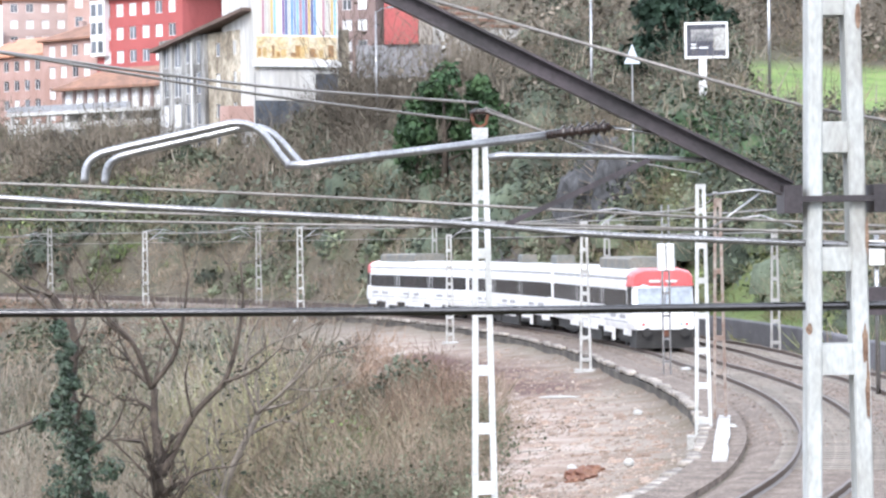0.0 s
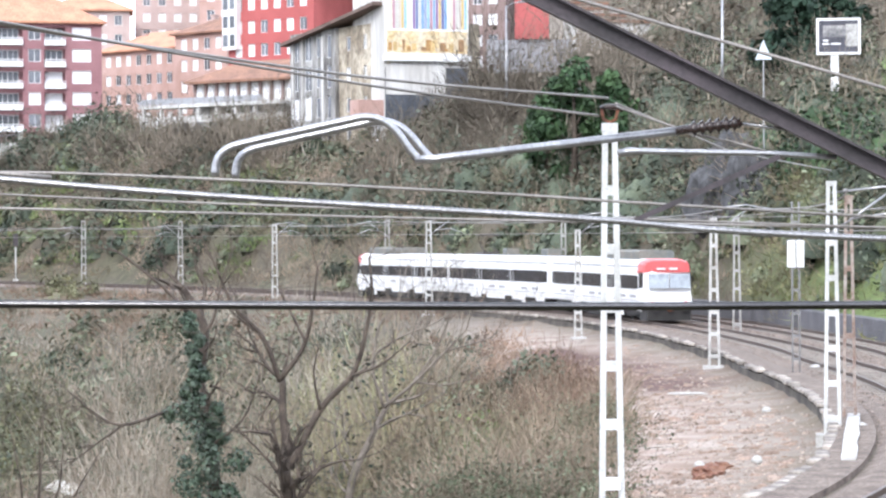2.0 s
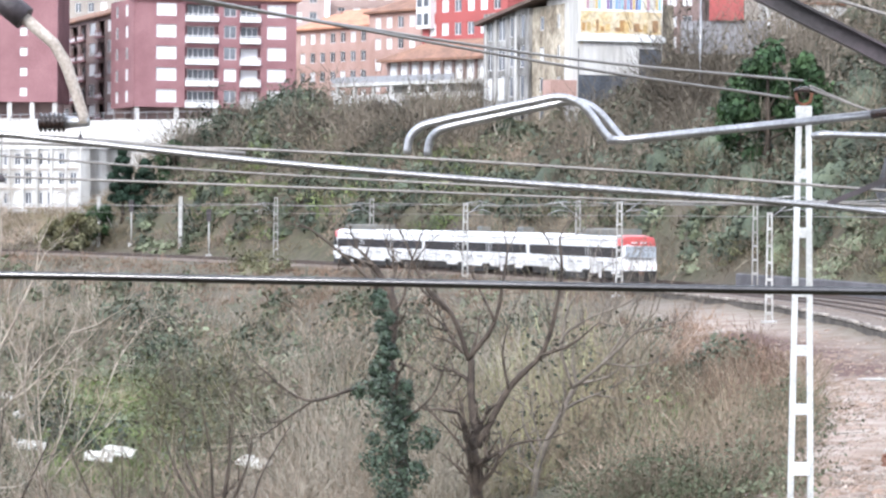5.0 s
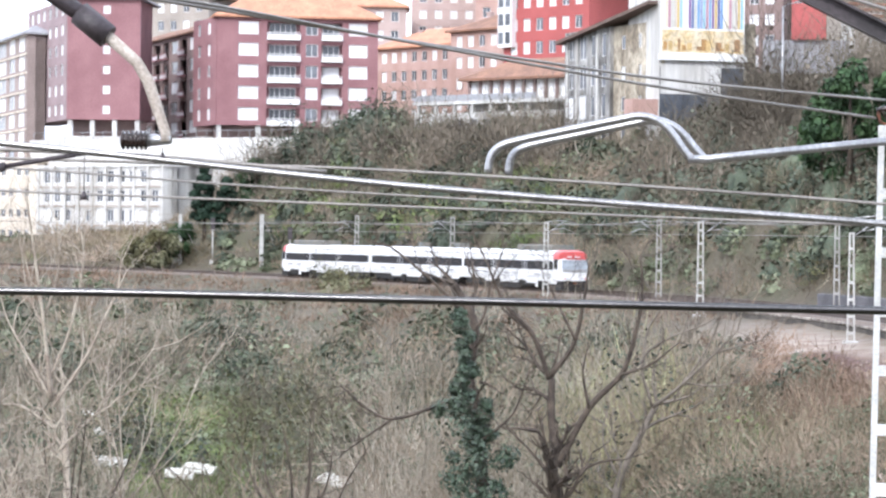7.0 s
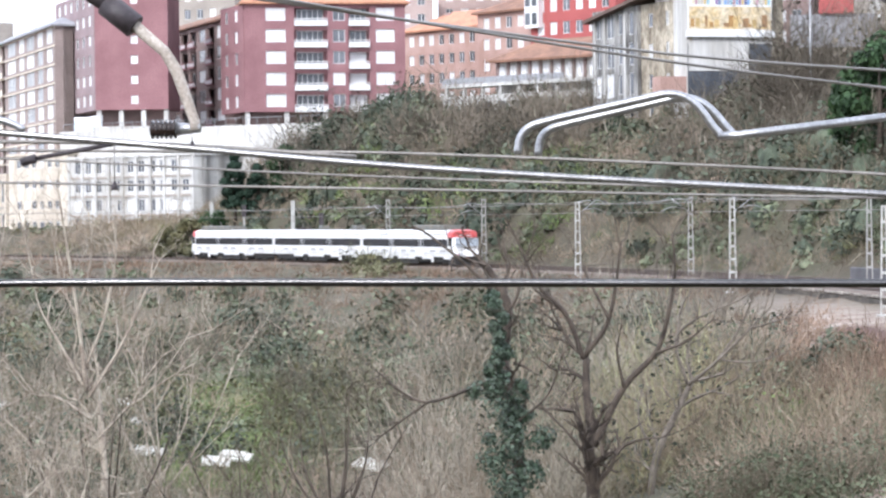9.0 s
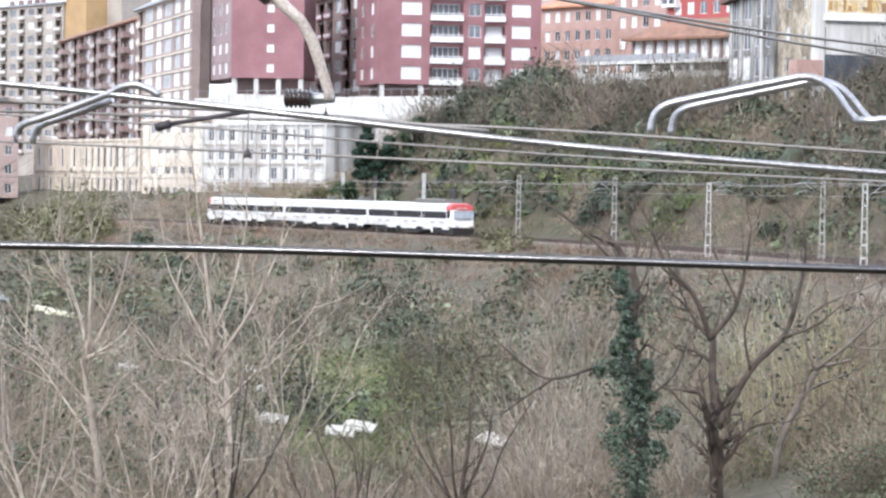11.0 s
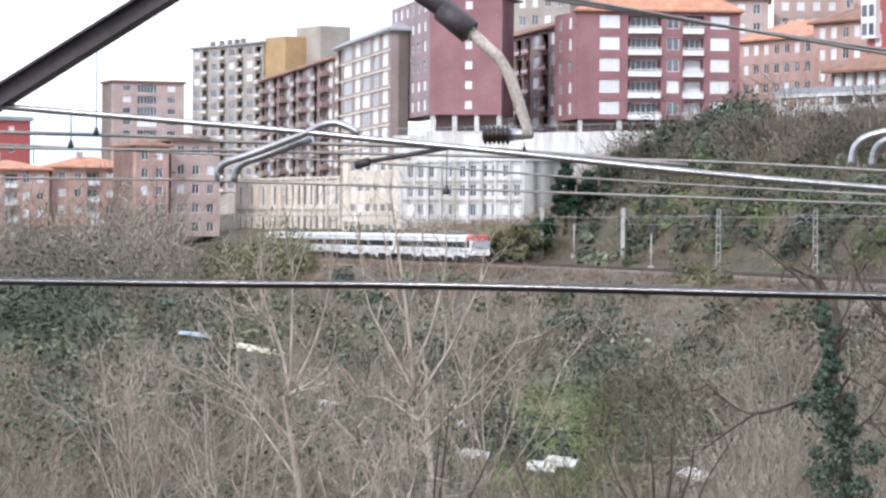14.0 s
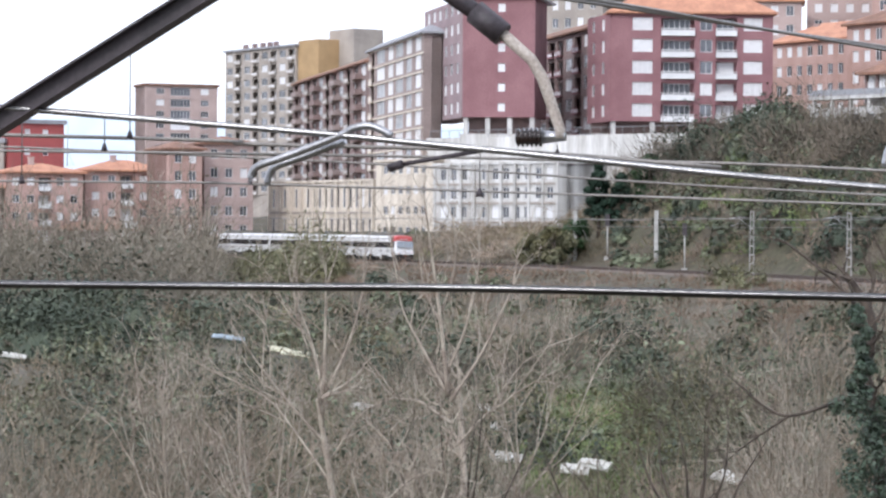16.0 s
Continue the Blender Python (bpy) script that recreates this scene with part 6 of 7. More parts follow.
limbed_tree(valley(-15.72, 85), [
    ([(0, 0), (0, 1.4)] + T([(815, 882), (805, 780), (792, 690)]), 0.14, 0.10), (T([(792, 690), (782, 560), (766, 420), (755, 325)]), 0.09, 0.02), (T([(792, 690), (745, 610), (705, 540), (690, 470)]), 0.06, 0.016), (T([(796, 700), (850, 610), (888, 520), (912, 460)]), 0.07, 0.016),
    (T([(790, 650), (828, 560), (852, 450), (850, 390)]), 0.06, 0.016), (T([(782, 570), (740, 500), (722, 430)]), 0.045, 0.014), (T([(805, 780), (860, 720), (900, 690), (960, 600)]), 0.05, 0.014), (T([(780, 540), (800, 470), (805, 400)]), 0.045, 0.014), (T([(800, 740), (740, 700), (690, 690), (640, 620)]), 0.05, 0.014)],
    BARK_PALE, "pale leafless tree with rising branches", 21, 2, 1.5, 2, 0.012)
T = lambda pts: px(pts, 595, 882, 59, 2.6)
limbed_tree(valley(-18.22, 85), [
    ([(0, 0), (0, 1.4)] + T([(595, 882), (582, 780), (570, 690)]), 0.12, 0.085), (T([(570, 690), (576, 560), (580, 450)]), 0.07, 0.016), (T([(570, 690), (538, 600), (498, 520), (478, 470)]), 0.06, 0.016), (T([(574, 680), (612, 600), (634, 520), (640, 470)]), 0.06, 0.016),
    (T([(582, 780), (530, 720), (470, 640), (420, 560)]), 0.06, 0.016), (T([(590, 850), (520, 770), (450, 700), (360, 660)]), 0.05, 0.014), (T([(585, 800), (640, 720), (690, 690)]), 0.045, 0.014), (T([(540, 605), (520, 540), (515, 480)]), 0.04, 0.014)],
    BARK_PALE, "pale leafless tree with spreading branches", 22, 2, 1.4, 2, 0.012)
fan_tree(-15.75, 70, 7.2, BARK, 23, "young dark leafless tree", 6, 0.05, 0.3, 0.35)
fan_tree(-10.95, 74, 6.4, BARK, 24, "young dark leafless tree", 7, 0.06, 0.3, 0.45)
fan_tree(-13.2, 72, 5.0, BARK, 25, "young dark leafless tree", 6, 0.055, 0.35, 0.3)
fan_tree(-17.2, 68, 5.6, BARK_PALE, 26, "pale young leafless tree", 6, 0.045, 0.3, 0.3)
fan_tree(-19.6, 78, 6.8, BARK_PALE, 27, "pale young leafless tree", 6, 0.05, 0.3, 0.3)
fan_tree(-21.5, 84, 6.5, BARK_PALE, 28, "pale young leafless tree", 6, 0.045, 0.3, 0.3)
fan_tree(-14.5, 95, 7.5, BARK_PALE, 29, "pale young leafless tree", 6, 0.045, 0.3, 0.3)
fan_tree(-3.1, 150, 7.0, BARK_GREY, 30, "leafless tree below the curved track", 7, 0.06, 0.35, 0.35)
fan_tree(-8.6, 92, 6.0, BARK_GREY, 31, "young grey leafless tree", 6, 0.045, 0.3, 0.3)
fan_tree(-2.2, 96, 5.6, BARK_GREY, 32, "young grey leafless tree", 6, 0.045, 0.3, 0.3)


def leafy_tree(place, h, r, material, seed, label, n=2600, size=0.32, cone=False, name="evergreen_tree"):
    gen = np.random.default_rng(seed)
    root = thing(name, place, label, "tree", "evergreen trees")
    part("trunk", tubes([(0, 0, -0.5), (0.1, 0, h * 0.4), (0, 0.1, h * 0.8)], [r * 0.09, r * 0.06, r * 0.02], 7), BARK, root)
    cs, rs = [], []
    for i in range(34):
        u = gen.random()
        a = gen.uniform(0, 6.283)
        q = (1 - u) * 0.95 if cone else math.sqrt(max(0.05, 1 - (2 * u - 0.9) ** 2)) * 0.8
        k = r * q * gen.uniform(0.4, 1)
        cs.append((k * math.cos(a), k * math.sin(a), h * (0.15 + 0.8 * u)))
        rs.append(r * gen.uniform(0.2, 0.36) * (0.7 if cone else 1))
        if i % 4 == 0:
            part("branch", tubes([(0, 0, h * (0.1 + 0.6 * u)), cs[-1]], [r * 0.03, r * 0.012], 4), BARK, root)
    v, f, shades = leaf_cloud(gen, cs, rs, n, size)
    as_mesh("crown", v, f, material, root, "", shades)
    return root


leafy_tree(on_hill(4.5, 236), 9.0, 4.6, CONIFER, 41, "dark evergreen tree behind the billboard", 3200, 0.34)
leafy_tree(on_hill(5.3, 242), 8.0, 3.6, CONIFER, 42, "dark evergreen tree behind the billboard", 2400, 0.34)
leafy_tree(on_hill(0.05, 238), 11.6, 3.9, EVERGREEN, 43, "green evergreen tree on the wooded slope", 2600, 0.30)
leafy_tree(on_hill(0.8, 236), 9.4, 3.0, EVERGREEN, 44, "green evergreen tree on the wooded slope", 2200, 0.30)
leafy_tree(on_hill(-0.5, 246), 8.6, 2.6, EVERGREEN, 47, "green evergreen tree on the wooded slope", 1800, 0.30)
leafy_tree(on_hill(-12.95, 378), 10.5, 3.4, CONIFER, 45, "dark conifer below the retaining wall", 4200, 0.30, True)
leafy_tree(on_hill(-12.5, 376), 7.0, 3.2, CONIFER, 46, "dark conifer below the retaining wall", 3000, 0.30, True)
for b, d, h, r, sd in ((-13.85, 372, 5.2, 3.6, 51), (-14.3, 376, 4.2, 3.0, 52), (-11.9, 376, 6.0, 4.0, 53), (-13.4, 376, 5.0, 3.4, 54)):
    leafy_tree(on_hill(b, d), h, r, LEAF_OLIVE if sd in (51, 52) else EVERGREEN, sd, "rounded olive-green bush beside the track", 2600, 0.24, name="round_bush")

# ---- scrub, brambles and grass: too much of it to count ----


def scrub(name, spots, material, label, seed, strokes=90, leaves=40, leaf=0.09, w0=0.015, lean=0.9, mass=0.0):
    """Shrubs at spots (x, y, z, radius, height): thin rods fanning out, small leaves about them, and a dense lumpy heart of the given share of their size."""
    gen = np.random.default_rng(seed)
    spots = np.asarray(spots, float)
    vs, fs, tones, base = [], [], [], 0
    dist = np.hypot(spots[:, 0], spots[:, 1])
    shade = 1 + 0.8 * rough(spots[:, 0], spots[:, 1], 6.0, seed * 3.1) + gen.uniform(-0.32, 0.32, len(spots))
    near = np.clip(115 / dist, 0.4, 1.5)

    def spread(count):
        i = np.repeat(np.arange(len(spots)), np.maximum(1, (count * near).astype(int)))
        d = gen.normal(size=(len(i), 3))
        d /= np.linalg.norm(d, axis=1)[:, None]
        d[:, 2] = np.abs(d[:, 2])
        lump = 1 + 0.22 * np.sin(d[:, 0] * 5 + i) * np.cos(d[:, 1] * 4 + i * 1.7) + 0.12 * np.sin(d[:, 2] * 9 + i * 2.3)
        return i, d, np.stack([spots[i, 3], spots[i, 3], spots[i, 4]], 1), lump

    if strokes:
        i, d, size, lump = spread(strokes)
        m = len(i)
        foot = spots[i, :3] + d * size * (gen.uniform(0.3, 0.95, m) ** 0.5 * lump)[:, None]
        way = d * 0.7 + gen.normal(size=(m, 3)) * (0.25 + 0.3 * lean) + np.array([0, 0, 0.35 + (1 - lean)])
        way /= np.linalg.norm(way, axis=1)[:, None]
        tip = foot + way * (size.mean(1) * gen.uniform(0.25, 0.6, m))[:, None]
        w = (w0 * dist[i] / 110 * gen.uniform(0.5, 1.3, m))[:, None]
        c = np.cross(way, d + gen.normal(size=(m, 3)) * 0.35)
        c /= np.linalg.norm(c, axis=1)[:, None] + 1e-6
        v = np.stack([foot - c * w, foot + c * w, tip + c * w * 0.25, tip - c * w * 0.25], 1).reshape(-1, 3)
        vs.append(v)
        fs.append(np.arange(len(v)).reshape(-1, 4))
        tones.append(np.repeat(shade[i], 4))
        base += len(v)
    if leaves:
        i, d, size, lump = spread(leaves)
        m = len(i)
        p = spots[i, :3] + d * size * (gen.uniform(0.4, 1.0, m) ** 0.4 * lump)[:, None]
        v = leaf_quads(gen, p, d, (leaf * dist[i] / 110 * gen.uniform(0.5, 1.4, m))[:, None])
        vs.append(v)
        fs.append(np.arange(len(v)).reshape(-1, 4) + base)
        tones.append(np.repeat(shade[i], 4))
        base += len(v)
    if mass:
        around, rows = 9, 5
        ang, up = np.meshgrid(np.arange(around) * 6.2832 / around, np.radians([-8, 18, 42, 66, 88]))
        d = np.stack([np.cos(ang) * np.cos(up), np.sin(ang) * np.cos(up), np.sin(up)], -1).reshape(-1, 3)
        k = len(d)
        cell = np.array([(r * around + q, r * around + (q + 1) % around, (r + 1) * around + (q + 1) % around, (r + 1) * around + q) for r in range(rows - 1) for q in range(around)])
        n = len(spots)
        lump = gen.uniform(0.85, 1.08, (n, k)) * (1 + 0.2 * np.sin(d[None, :, 0] * 4 + np.arange(n)[:, None]) * np.cos(d[None, :, 1] * 3 + np.arange(n)[:, None] * 1.7))
        v = spots[:, None, :3] + d[None] * (np.stack([spots[:, 3], spots[:, 3], spots[:, 4]], 1)[:, None] * mass) * lump[..., None]
        vs.append(v.reshape(-1, 3))
        fs.append((cell[None] + (np.arange(n) * k)[:, None, None]).reshape(-1, 4) + base)
        tones.append((shade[:, None] * gen.uniform(0.75, 1.2, (n, k))).ravel())
    v, f, q = np.concatenate(vs), np.concatenate(fs), np.concatenate(tones)
    me = bpy.data.meshes.new(name)
    me.vertices.add(len(v))
    me.vertices.foreach_set("co", v.astype(np.float32).ravel())
    me.loops.add(f.size)
    me.loops.foreach_set("vertex_index", f.astype(np.int32).ravel())
    me.polygons.add(len(f))
    me.polygons.foreach_set("loop_start", np.arange(0, f.size, 4, dtype=np.int32))
    me.update(calc_edges=True)
    tone = me.attributes.new("tone", "FLOAT", "POINT")
    tone.data.foreach_set("value", np.clip(q, 0.45, 1.7).astype(np.float32))
    me.materials.append(material)
    tagged(new(name, me), label, "vegetation", kind="stuff")


# where pale scraps lie in the valley: bearing and distance; nothing tall grows in front of them
SCRAPS = [(-14.79, 126), (-10.28, 115), (-18.99, 230), (-19.4, 238), (-20.4, 263), (-24.77, 229), (-15.2, 162), (-17.72, 163), (-13.4, 119), (-13.0, 121), (-14.95, 146)]


def strewn(seed, n, b0, b1, d0, d1, keep, r, h):
    """Spots spread evenly over the view between two bearings and distances; keep(b, d, s, patch) says how likely each stays."""
    gen = np.random.default_rng(seed)
    b = gen.uniform(b0, b1, n)
    d = d0 * (d1 / d0) ** gen.random(n)
    x, y = d * np.sin(np.radians(b)), d * np.cos(np.radians(b))
    z, s = height(x, y)
    patch = rough(x, y, 13, seed * 1.7) + 0.5 * rough(x, y, 4, seed * 2.3)
    lawn = (b > 6.0) & (d > 213) & (d < 249) & (gen.random(n) < 0.985)
    ok = (gen.random(n) < keep(b, d, s, patch)) & ~lawn & ~((b < -12.9) & (b > -15.2) & (s > 7) & (h > 1.5))
    for sb, sd in SCRAPS:
        ok &= ~((np.abs(b - sb) < 0.42) & (d > 0.74 * sd) & (d < sd + 2.5) & (h > 0.9))
    k = np.clip(np.exp(gen.normal(size=n) * 0.38) * 0.9, 0.45, 2.0)
    out = np.stack([x, y, z - 0.1, r * k, h * k * gen.uniform(0.8, 1.25, n)], 1)[ok]
    return out


def inside(s, edge=13.0):
    return np.clip((-s - edge) / 4, 0, 1)


TWIGS_BROWN = mat("brown bare twigs", (0.28, 0.218, 0.172), 0.95, 0.3, 0.1, 9, 0, island=0.18, tone=True, second=(0.165, 0.14, 0.095))
TWIGS_GREY = mat("grey bare twigs", (0.29, 0.258, 0.21), 0.95, 0.3, 0.1, 9, 0, island=0.18, tone=True, second=(0.16, 0.14, 0.105))
TWIGS_DARK = mat("dark bare twigs", (0.20, 0.17, 0.135), 0.95, 0.3, 0.12, 9, 0, island=0.18, tone=True, second=(0.11, 0.095, 0.075))
TWIGS_PALE = mat("pale yellow-green shoots", (0.29, 0.285, 0.175), 0.9, 0.3, 0.2, 9, 0, island=0.22, tone=True, second=(0.22, 0.20, 0.10))
TWIGS_RUST = mat("rust brown bracken", (0.26, 0.185, 0.138), 0.95, 0.3, 0.2, 9, 0, island=0.25, tone=True, second=(0.145, 0.098, 0.07))
LEAF_DULL = mat("dull green leaves", (0.175, 0.192, 0.13), 0.8, 0.3, 0.32, 7, 0, island=0.28, tone=True, second=(0.085, 0.10, 0.06))
LEAF_DARK = mat("dark bramble leaves", (0.082, 0.094, 0.064), 0.75, 0.3, 0.32, 7, 0, island=0.22, tone=True, second=(0.056, 0.07, 0.052))
GRASS = mat("fresh grass", (0.17, 0.225, 0.085), 0.8, 0.3, 0.15, 9, 0, island=0.19, tone=True, second=(0.13, 0.15, 0.07))
# bushes that stand out: bearing, distance, radius, height
CLUMPS = [(-12.8, 250, 4.2, 3.4), (-12.2, 244, 3.4, 2.8), (-9.1, 188, 2.2, 2.6), (-8.7, 184, 1.7, 2.1), (-11.1, 160, 2.0, 2.6), (-7.9, 150, 1.9, 2.2), (-0.7, 118, 1.6, 1.9), (-1.4, 112, 1.5, 1.7), (-8.9, 104, 1.5, 2.0), (-17.0, 190, 2.4, 3.0), (-15.9, 205, 2.6, 3.2),
          (-20.6, 270, 4.0, 4.4), (-23.4, 300, 5.0, 5.6), (-22.6, 310, 4.4, 5.2), (-24.3, 255, 3.6, 3.6), (-14.0, 226, 3.0, 3.0), (-10.3, 214, 2.6, 2.6), (-6.9, 128, 1.5, 1.9), (-12.0, 206, 2.5, 2.6)]
TWIG_CLUMPS = [(-11.6, 150, 2.2, 3.2), (-10.2, 140, 2.0, 2.8), (-9.6, 118, 1.6, 2.4), (-16.6, 168, 2.6, 4.0), (-16.1, 172, 2.4, 3.6), (-18.4, 200, 2.8, 3.6), (-8.2, 170, 2.4, 3.0), (-14.4, 190, 2.6, 3.2), (-13.6, 205, 2.6, 3.0), (-22.8, 130, 1.8, 2.6), (-21.4, 120, 1.7, 2.6), (-7.2, 108, 1.4, 2.0), (-3.0, 130, 1.8, 2.2)]
not_meadow = lambda b, d: 1 - 0.93 * np.clip(1.7 - np.hypot((b + 12.7) / 1.7, (d - 140) / 40), 0, 1)

scrub("bare_scrub", strewn(1, 2200, -27, 3, 78, 480, lambda b, d, s, p: inside(s) * (0.35 + 0.6 * (p > -0.1)) * not_meadow(b, d), 2.0, 2.0), TWIGS_BROWN, "brown leafless scrub covering the valley floor", 1, 140, 10, 0.06, 0.016)
scrub("grey_scrub", strewn(2, 1500, -27, 2, 76, 470, lambda b, d, s, p: inside(s) * (0.25 + 0.7 * (p > 0.05)) * not_meadow(b, d), 1.9, 2.6), TWIGS_GREY, "grey-brown leafless thicket in the valley", 2, 170, 10, 0.06, 0.015)
scrub("dull_green_bushes", strewn(3, 1500, -27, 2, 84, 470, lambda b, d, s, p: inside(s) * (p > np.where(d > 112, 0.02, 0.2)) * 0.8 * (0.25 + 0.75 * not_meadow(b, d)), 1.7, 2.2), LEAF_DULL, "dull green low bushes among the scrub", 3, 40, 260, 0.115, 0.014)
scrub("brambles", strewn(4, 1100, -27, 2, 84, 470, lambda b, d, s, p: inside(s) * (p > np.where(d > 125, 0.0, 0.2)) * 0.85 * (0.2 + 0.8 * not_meadow(b, d)), 1.9, 2.5), LEAF_DARK, "dark green bramble thickets in the valley", 4, 36, 290, 0.125, 0.014)
scrub("olive_bushes", strewn(5, 900, -27, -10, 78, 470, lambda b, d, s, p: inside(s, 10) * (p > 0.22) * 0.7, 1.5, 2.2), LEAF_OLIVE, "olive-green bushes budding in the valley", 5, 110, 170, 0.09, 0.014)
scrub("pale_shoots", strewn(6, 800, -7, 0.6, 80, 150, lambda b, d, s, p: inside(s, 16) * np.clip(1.3 - np.hypot((b + 3.5) / 2.6, (d - 108) / 30), 0, 1) * (0.35 + 0.65 * (p > 0)), 1.1, 2.8), TWIGS_PALE, "pale yellow-green upright shoots", 6, 80, 30, 0.06, 0.017, 0.5)
scrub("bracken", strewn(7, 700, -5, 2.6, 92, 175, lambda b, d, s, p: np.clip((-s - 8.5) / 2, 0, 1) * np.clip((17 + s) / 4 + 1, 0, 1) * 0.9 * (b < np.interp(d, [92, 108, 130, 150, 168], [0.8, 1.0, -0.05, -1.1, -1.8])), 0.9, 1.1), TWIGS_RUST, "rust-brown dead bracken on the bank", 7, 110, 0, 0.09, 0.014)
scrub("bank_scrub", strewn(8, 900, -26, -2, 190, 470, lambda b, d, s, p: np.clip((-s - 4) / 2, 0, 1) * np.clip((22 + s) / 5, 0, 1) * 0.7, 1.3, 1.0), TWIGS_RUST, "reddish-brown low scrub on the track bank", 8, 90, 0)
scrub("green_tuft", strewn(9, 60, -2.8, -1.2, 86, 96, lambda b, d, s, p: (np.hypot((b + 2.0) / 0.5, (d - 91) / 5) < 1) * 1.0, 0.75, 1.1), FRESH, "fresh green tuft among the scrub", 9, 10, 60)
scrub("meadow_grass", strewn(10, 1100, -16, -9.5, 96, 195, lambda b, d, s, p: (np.hypot((b + 12.7) / 2.2, (d - 145) / 46) < 1) * (0.4 + 0.6 * (p > -0.1)), 0.9, 0.4), GRASS, "patches of fresh grass in a clearing", 10, 60, 0, 0.05, 0.02)
# the slope beyond the line
hill = lambda s, a=9.0: np.clip((s - a) / 2, 0, 1)
scrub("hill_scrub", strewn(11, 6500, -26, 10.5, 118, 420, lambda b, d, s, p: hill(s) * np.clip((75 - s) / 20, 0, 1) * (0.3 + 0.6 * (p > -0.15)), 1.8, 2.4), TWIGS_BROWN, "brown leafless scrub on the hillside", 11, 105, 6, 0.06, 0.013)
scrub("hill_grey_scrub", strewn(12, 2200, -20, 10.5, 122, 420, lambda b, d, s, p: hill(s, 12) * np.clip((110 - s) / 20, 0, 1) * (p > 0) * 0.9, 2.0, 3.2), TWIGS_DARK, "grey leafless thicket on the hillside", 12, 180, 16, 0.06, 0.012)
scrub("hill_green", strewn(13, 2600, -26, 10.5, 118, 400, lambda b, d, s, p: hill(s, 8) * np.clip((80 - s) / 20, 0, 1) * (p > 0.02), 1.7, 1.9), LEAF_DULL, "dull green bushes on the hillside", 13, 12, 195, 0.1092, 0.015, mass=0.50)
scrub("hill_brambles", strewn(14, 4200, -16, 10.5, 118, 400, lambda b, d, s, p: hill(s, 9) * np.clip((85 - s) / 20, 0, 1) * (p > 0.04) * 0.9, 2.1, 2.4), LEAF_DARK, "dark green brambles on the hillside", 14, 12, 221, 0.117, 0.015, mass=0.55)
scrub("ivy_bank", strewn(15, 420, 2.8, 7.6, 150, 215, lambda b, d, s, p: hill(s, 12) * (np.hypot((b - 5.2) / 2.0, (d - 185) / 22) < 1.0), 1.8, 1.9), EVERGREEN, "green ivy mounds over the wooded bank", 15, 6, 240, 0.12, 0.015, mass=0.60)
scrub("upper_wood", strewn(16, 1300, -1, 11, 215, 380, lambda b, d, s, p: hill(s, 30) * (0.5 + 0.5 * (p > 0)) * np.where((b > 6.0) & (d < 255) & (d > 190), 0.03, 1), 2.4, 4.0), TWIGS_DARK, "leafless grey wood on the upper hill", 16, 90, 40, 0.14, 0.012)
scrub("ridge_thicket", strewn(17, 520, -12.2, -5.6, 318, 356, lambda b, d, s, p: hill(s, 20) * np.clip((60 - s) / 6, 0, 1), 2.3, 3.4), TWIGS_DARK, "brown leafless thicket below the houses", 17, 230, 8, 0.07, 0.014)
scrub("verge_grass", strewn(18, 500, 4.5, 11, 100, 170, lambda b, d, s, p: hill(s, 6.8) * np.clip((15 - s) / 3, 0, 1) * 1.0, 1.0, 0.7), GRASS, "bright green verge grass behind the parapet", 18, 70, 20)
scrub("hill_trunks", strewn(19, 700, -9, 9, 150, 330, lambda b, d, s, p: hill(s, 14) * 0.8, 0.8, 5.0), TWIGS_GREY, "thin leafless saplings on the hillside", 19, 22, 0, 0.05, 0.03, 0.1)
scrub("trackside_thicket", strewn(20, 700, -27, -20.75, 330, 470, lambda b, d, s, p: np.clip((-s - 5) / 3, 0, 1) * 0.9, 3.4, 8.6), TWIGS_GREY, "tall grey-brown thicket beside the far track", 20, 170, 60, 0.08, 0.016)
scrub("trackside_green", strewn(21, 160, -27, -20.8, 330, 460, lambda b, d, s, p: np.clip((-s - 5) / 3, 0, 1) * (p > 0), 3.0, 4.6), LEAF_DARK, "dark green bushes beside the far track", 21, 20, 420, 0.12, 0.015, mass=0.40)
scrub("olive_clump", strewn(22, 90, -20.2, -18.2, 385, 425, lambda b, d, s, p: np.clip((-s - 3) / 2, 0, 1), 2.4, 3.4), LEAF_OLIVE, "olive bush in front of the far track", 22, 160, 260, 0.09, 0.015)
scrub("olive_clump", strewn(23, 14, -10.6, -9.2, 285, 302, lambda b, d, s, p: np.clip((-s - 3) / 2, 0, 1), 1.8, 2.0), LEAF_OLIVE, "pale olive bush beside the track", 23, 160, 260, 0.09, 0.015)
scrub("far_green_mass", strewn(24, 260, -27, -22.2, 230, 400, lambda b, d, s, p: inside(s, 6) * (p > 0.0) * 1.0, 3.0, 3.6), LEAF_DARK, "dark green bushes filling the far valley", 24, 20, 546, 0.1092, 0.015, mass=0.40)
scrub("lineside_scrub", strewn(25, 1500, -22, 2.5, 150, 470, lambda b, d, s, p: hill(s, 6.6) * np.clip((17 - s) / 3, 0, 1) * 0.8, 1.3, 1.3), TWIGS_GREY, "low grey-brown scrub beside the outer track", 25, 125, 0)
scrub("lineside_green", strewn(26, 800, -22, 2.5, 150, 470, lambda b, d, s, p: hill(s, 8) * np.clip((20 - s) / 3, 0, 1) * (p > 0), 1.3, 1.2), LEAF_DULL, "low green plants beside the outer track", 26, 8, 190, 0.11)
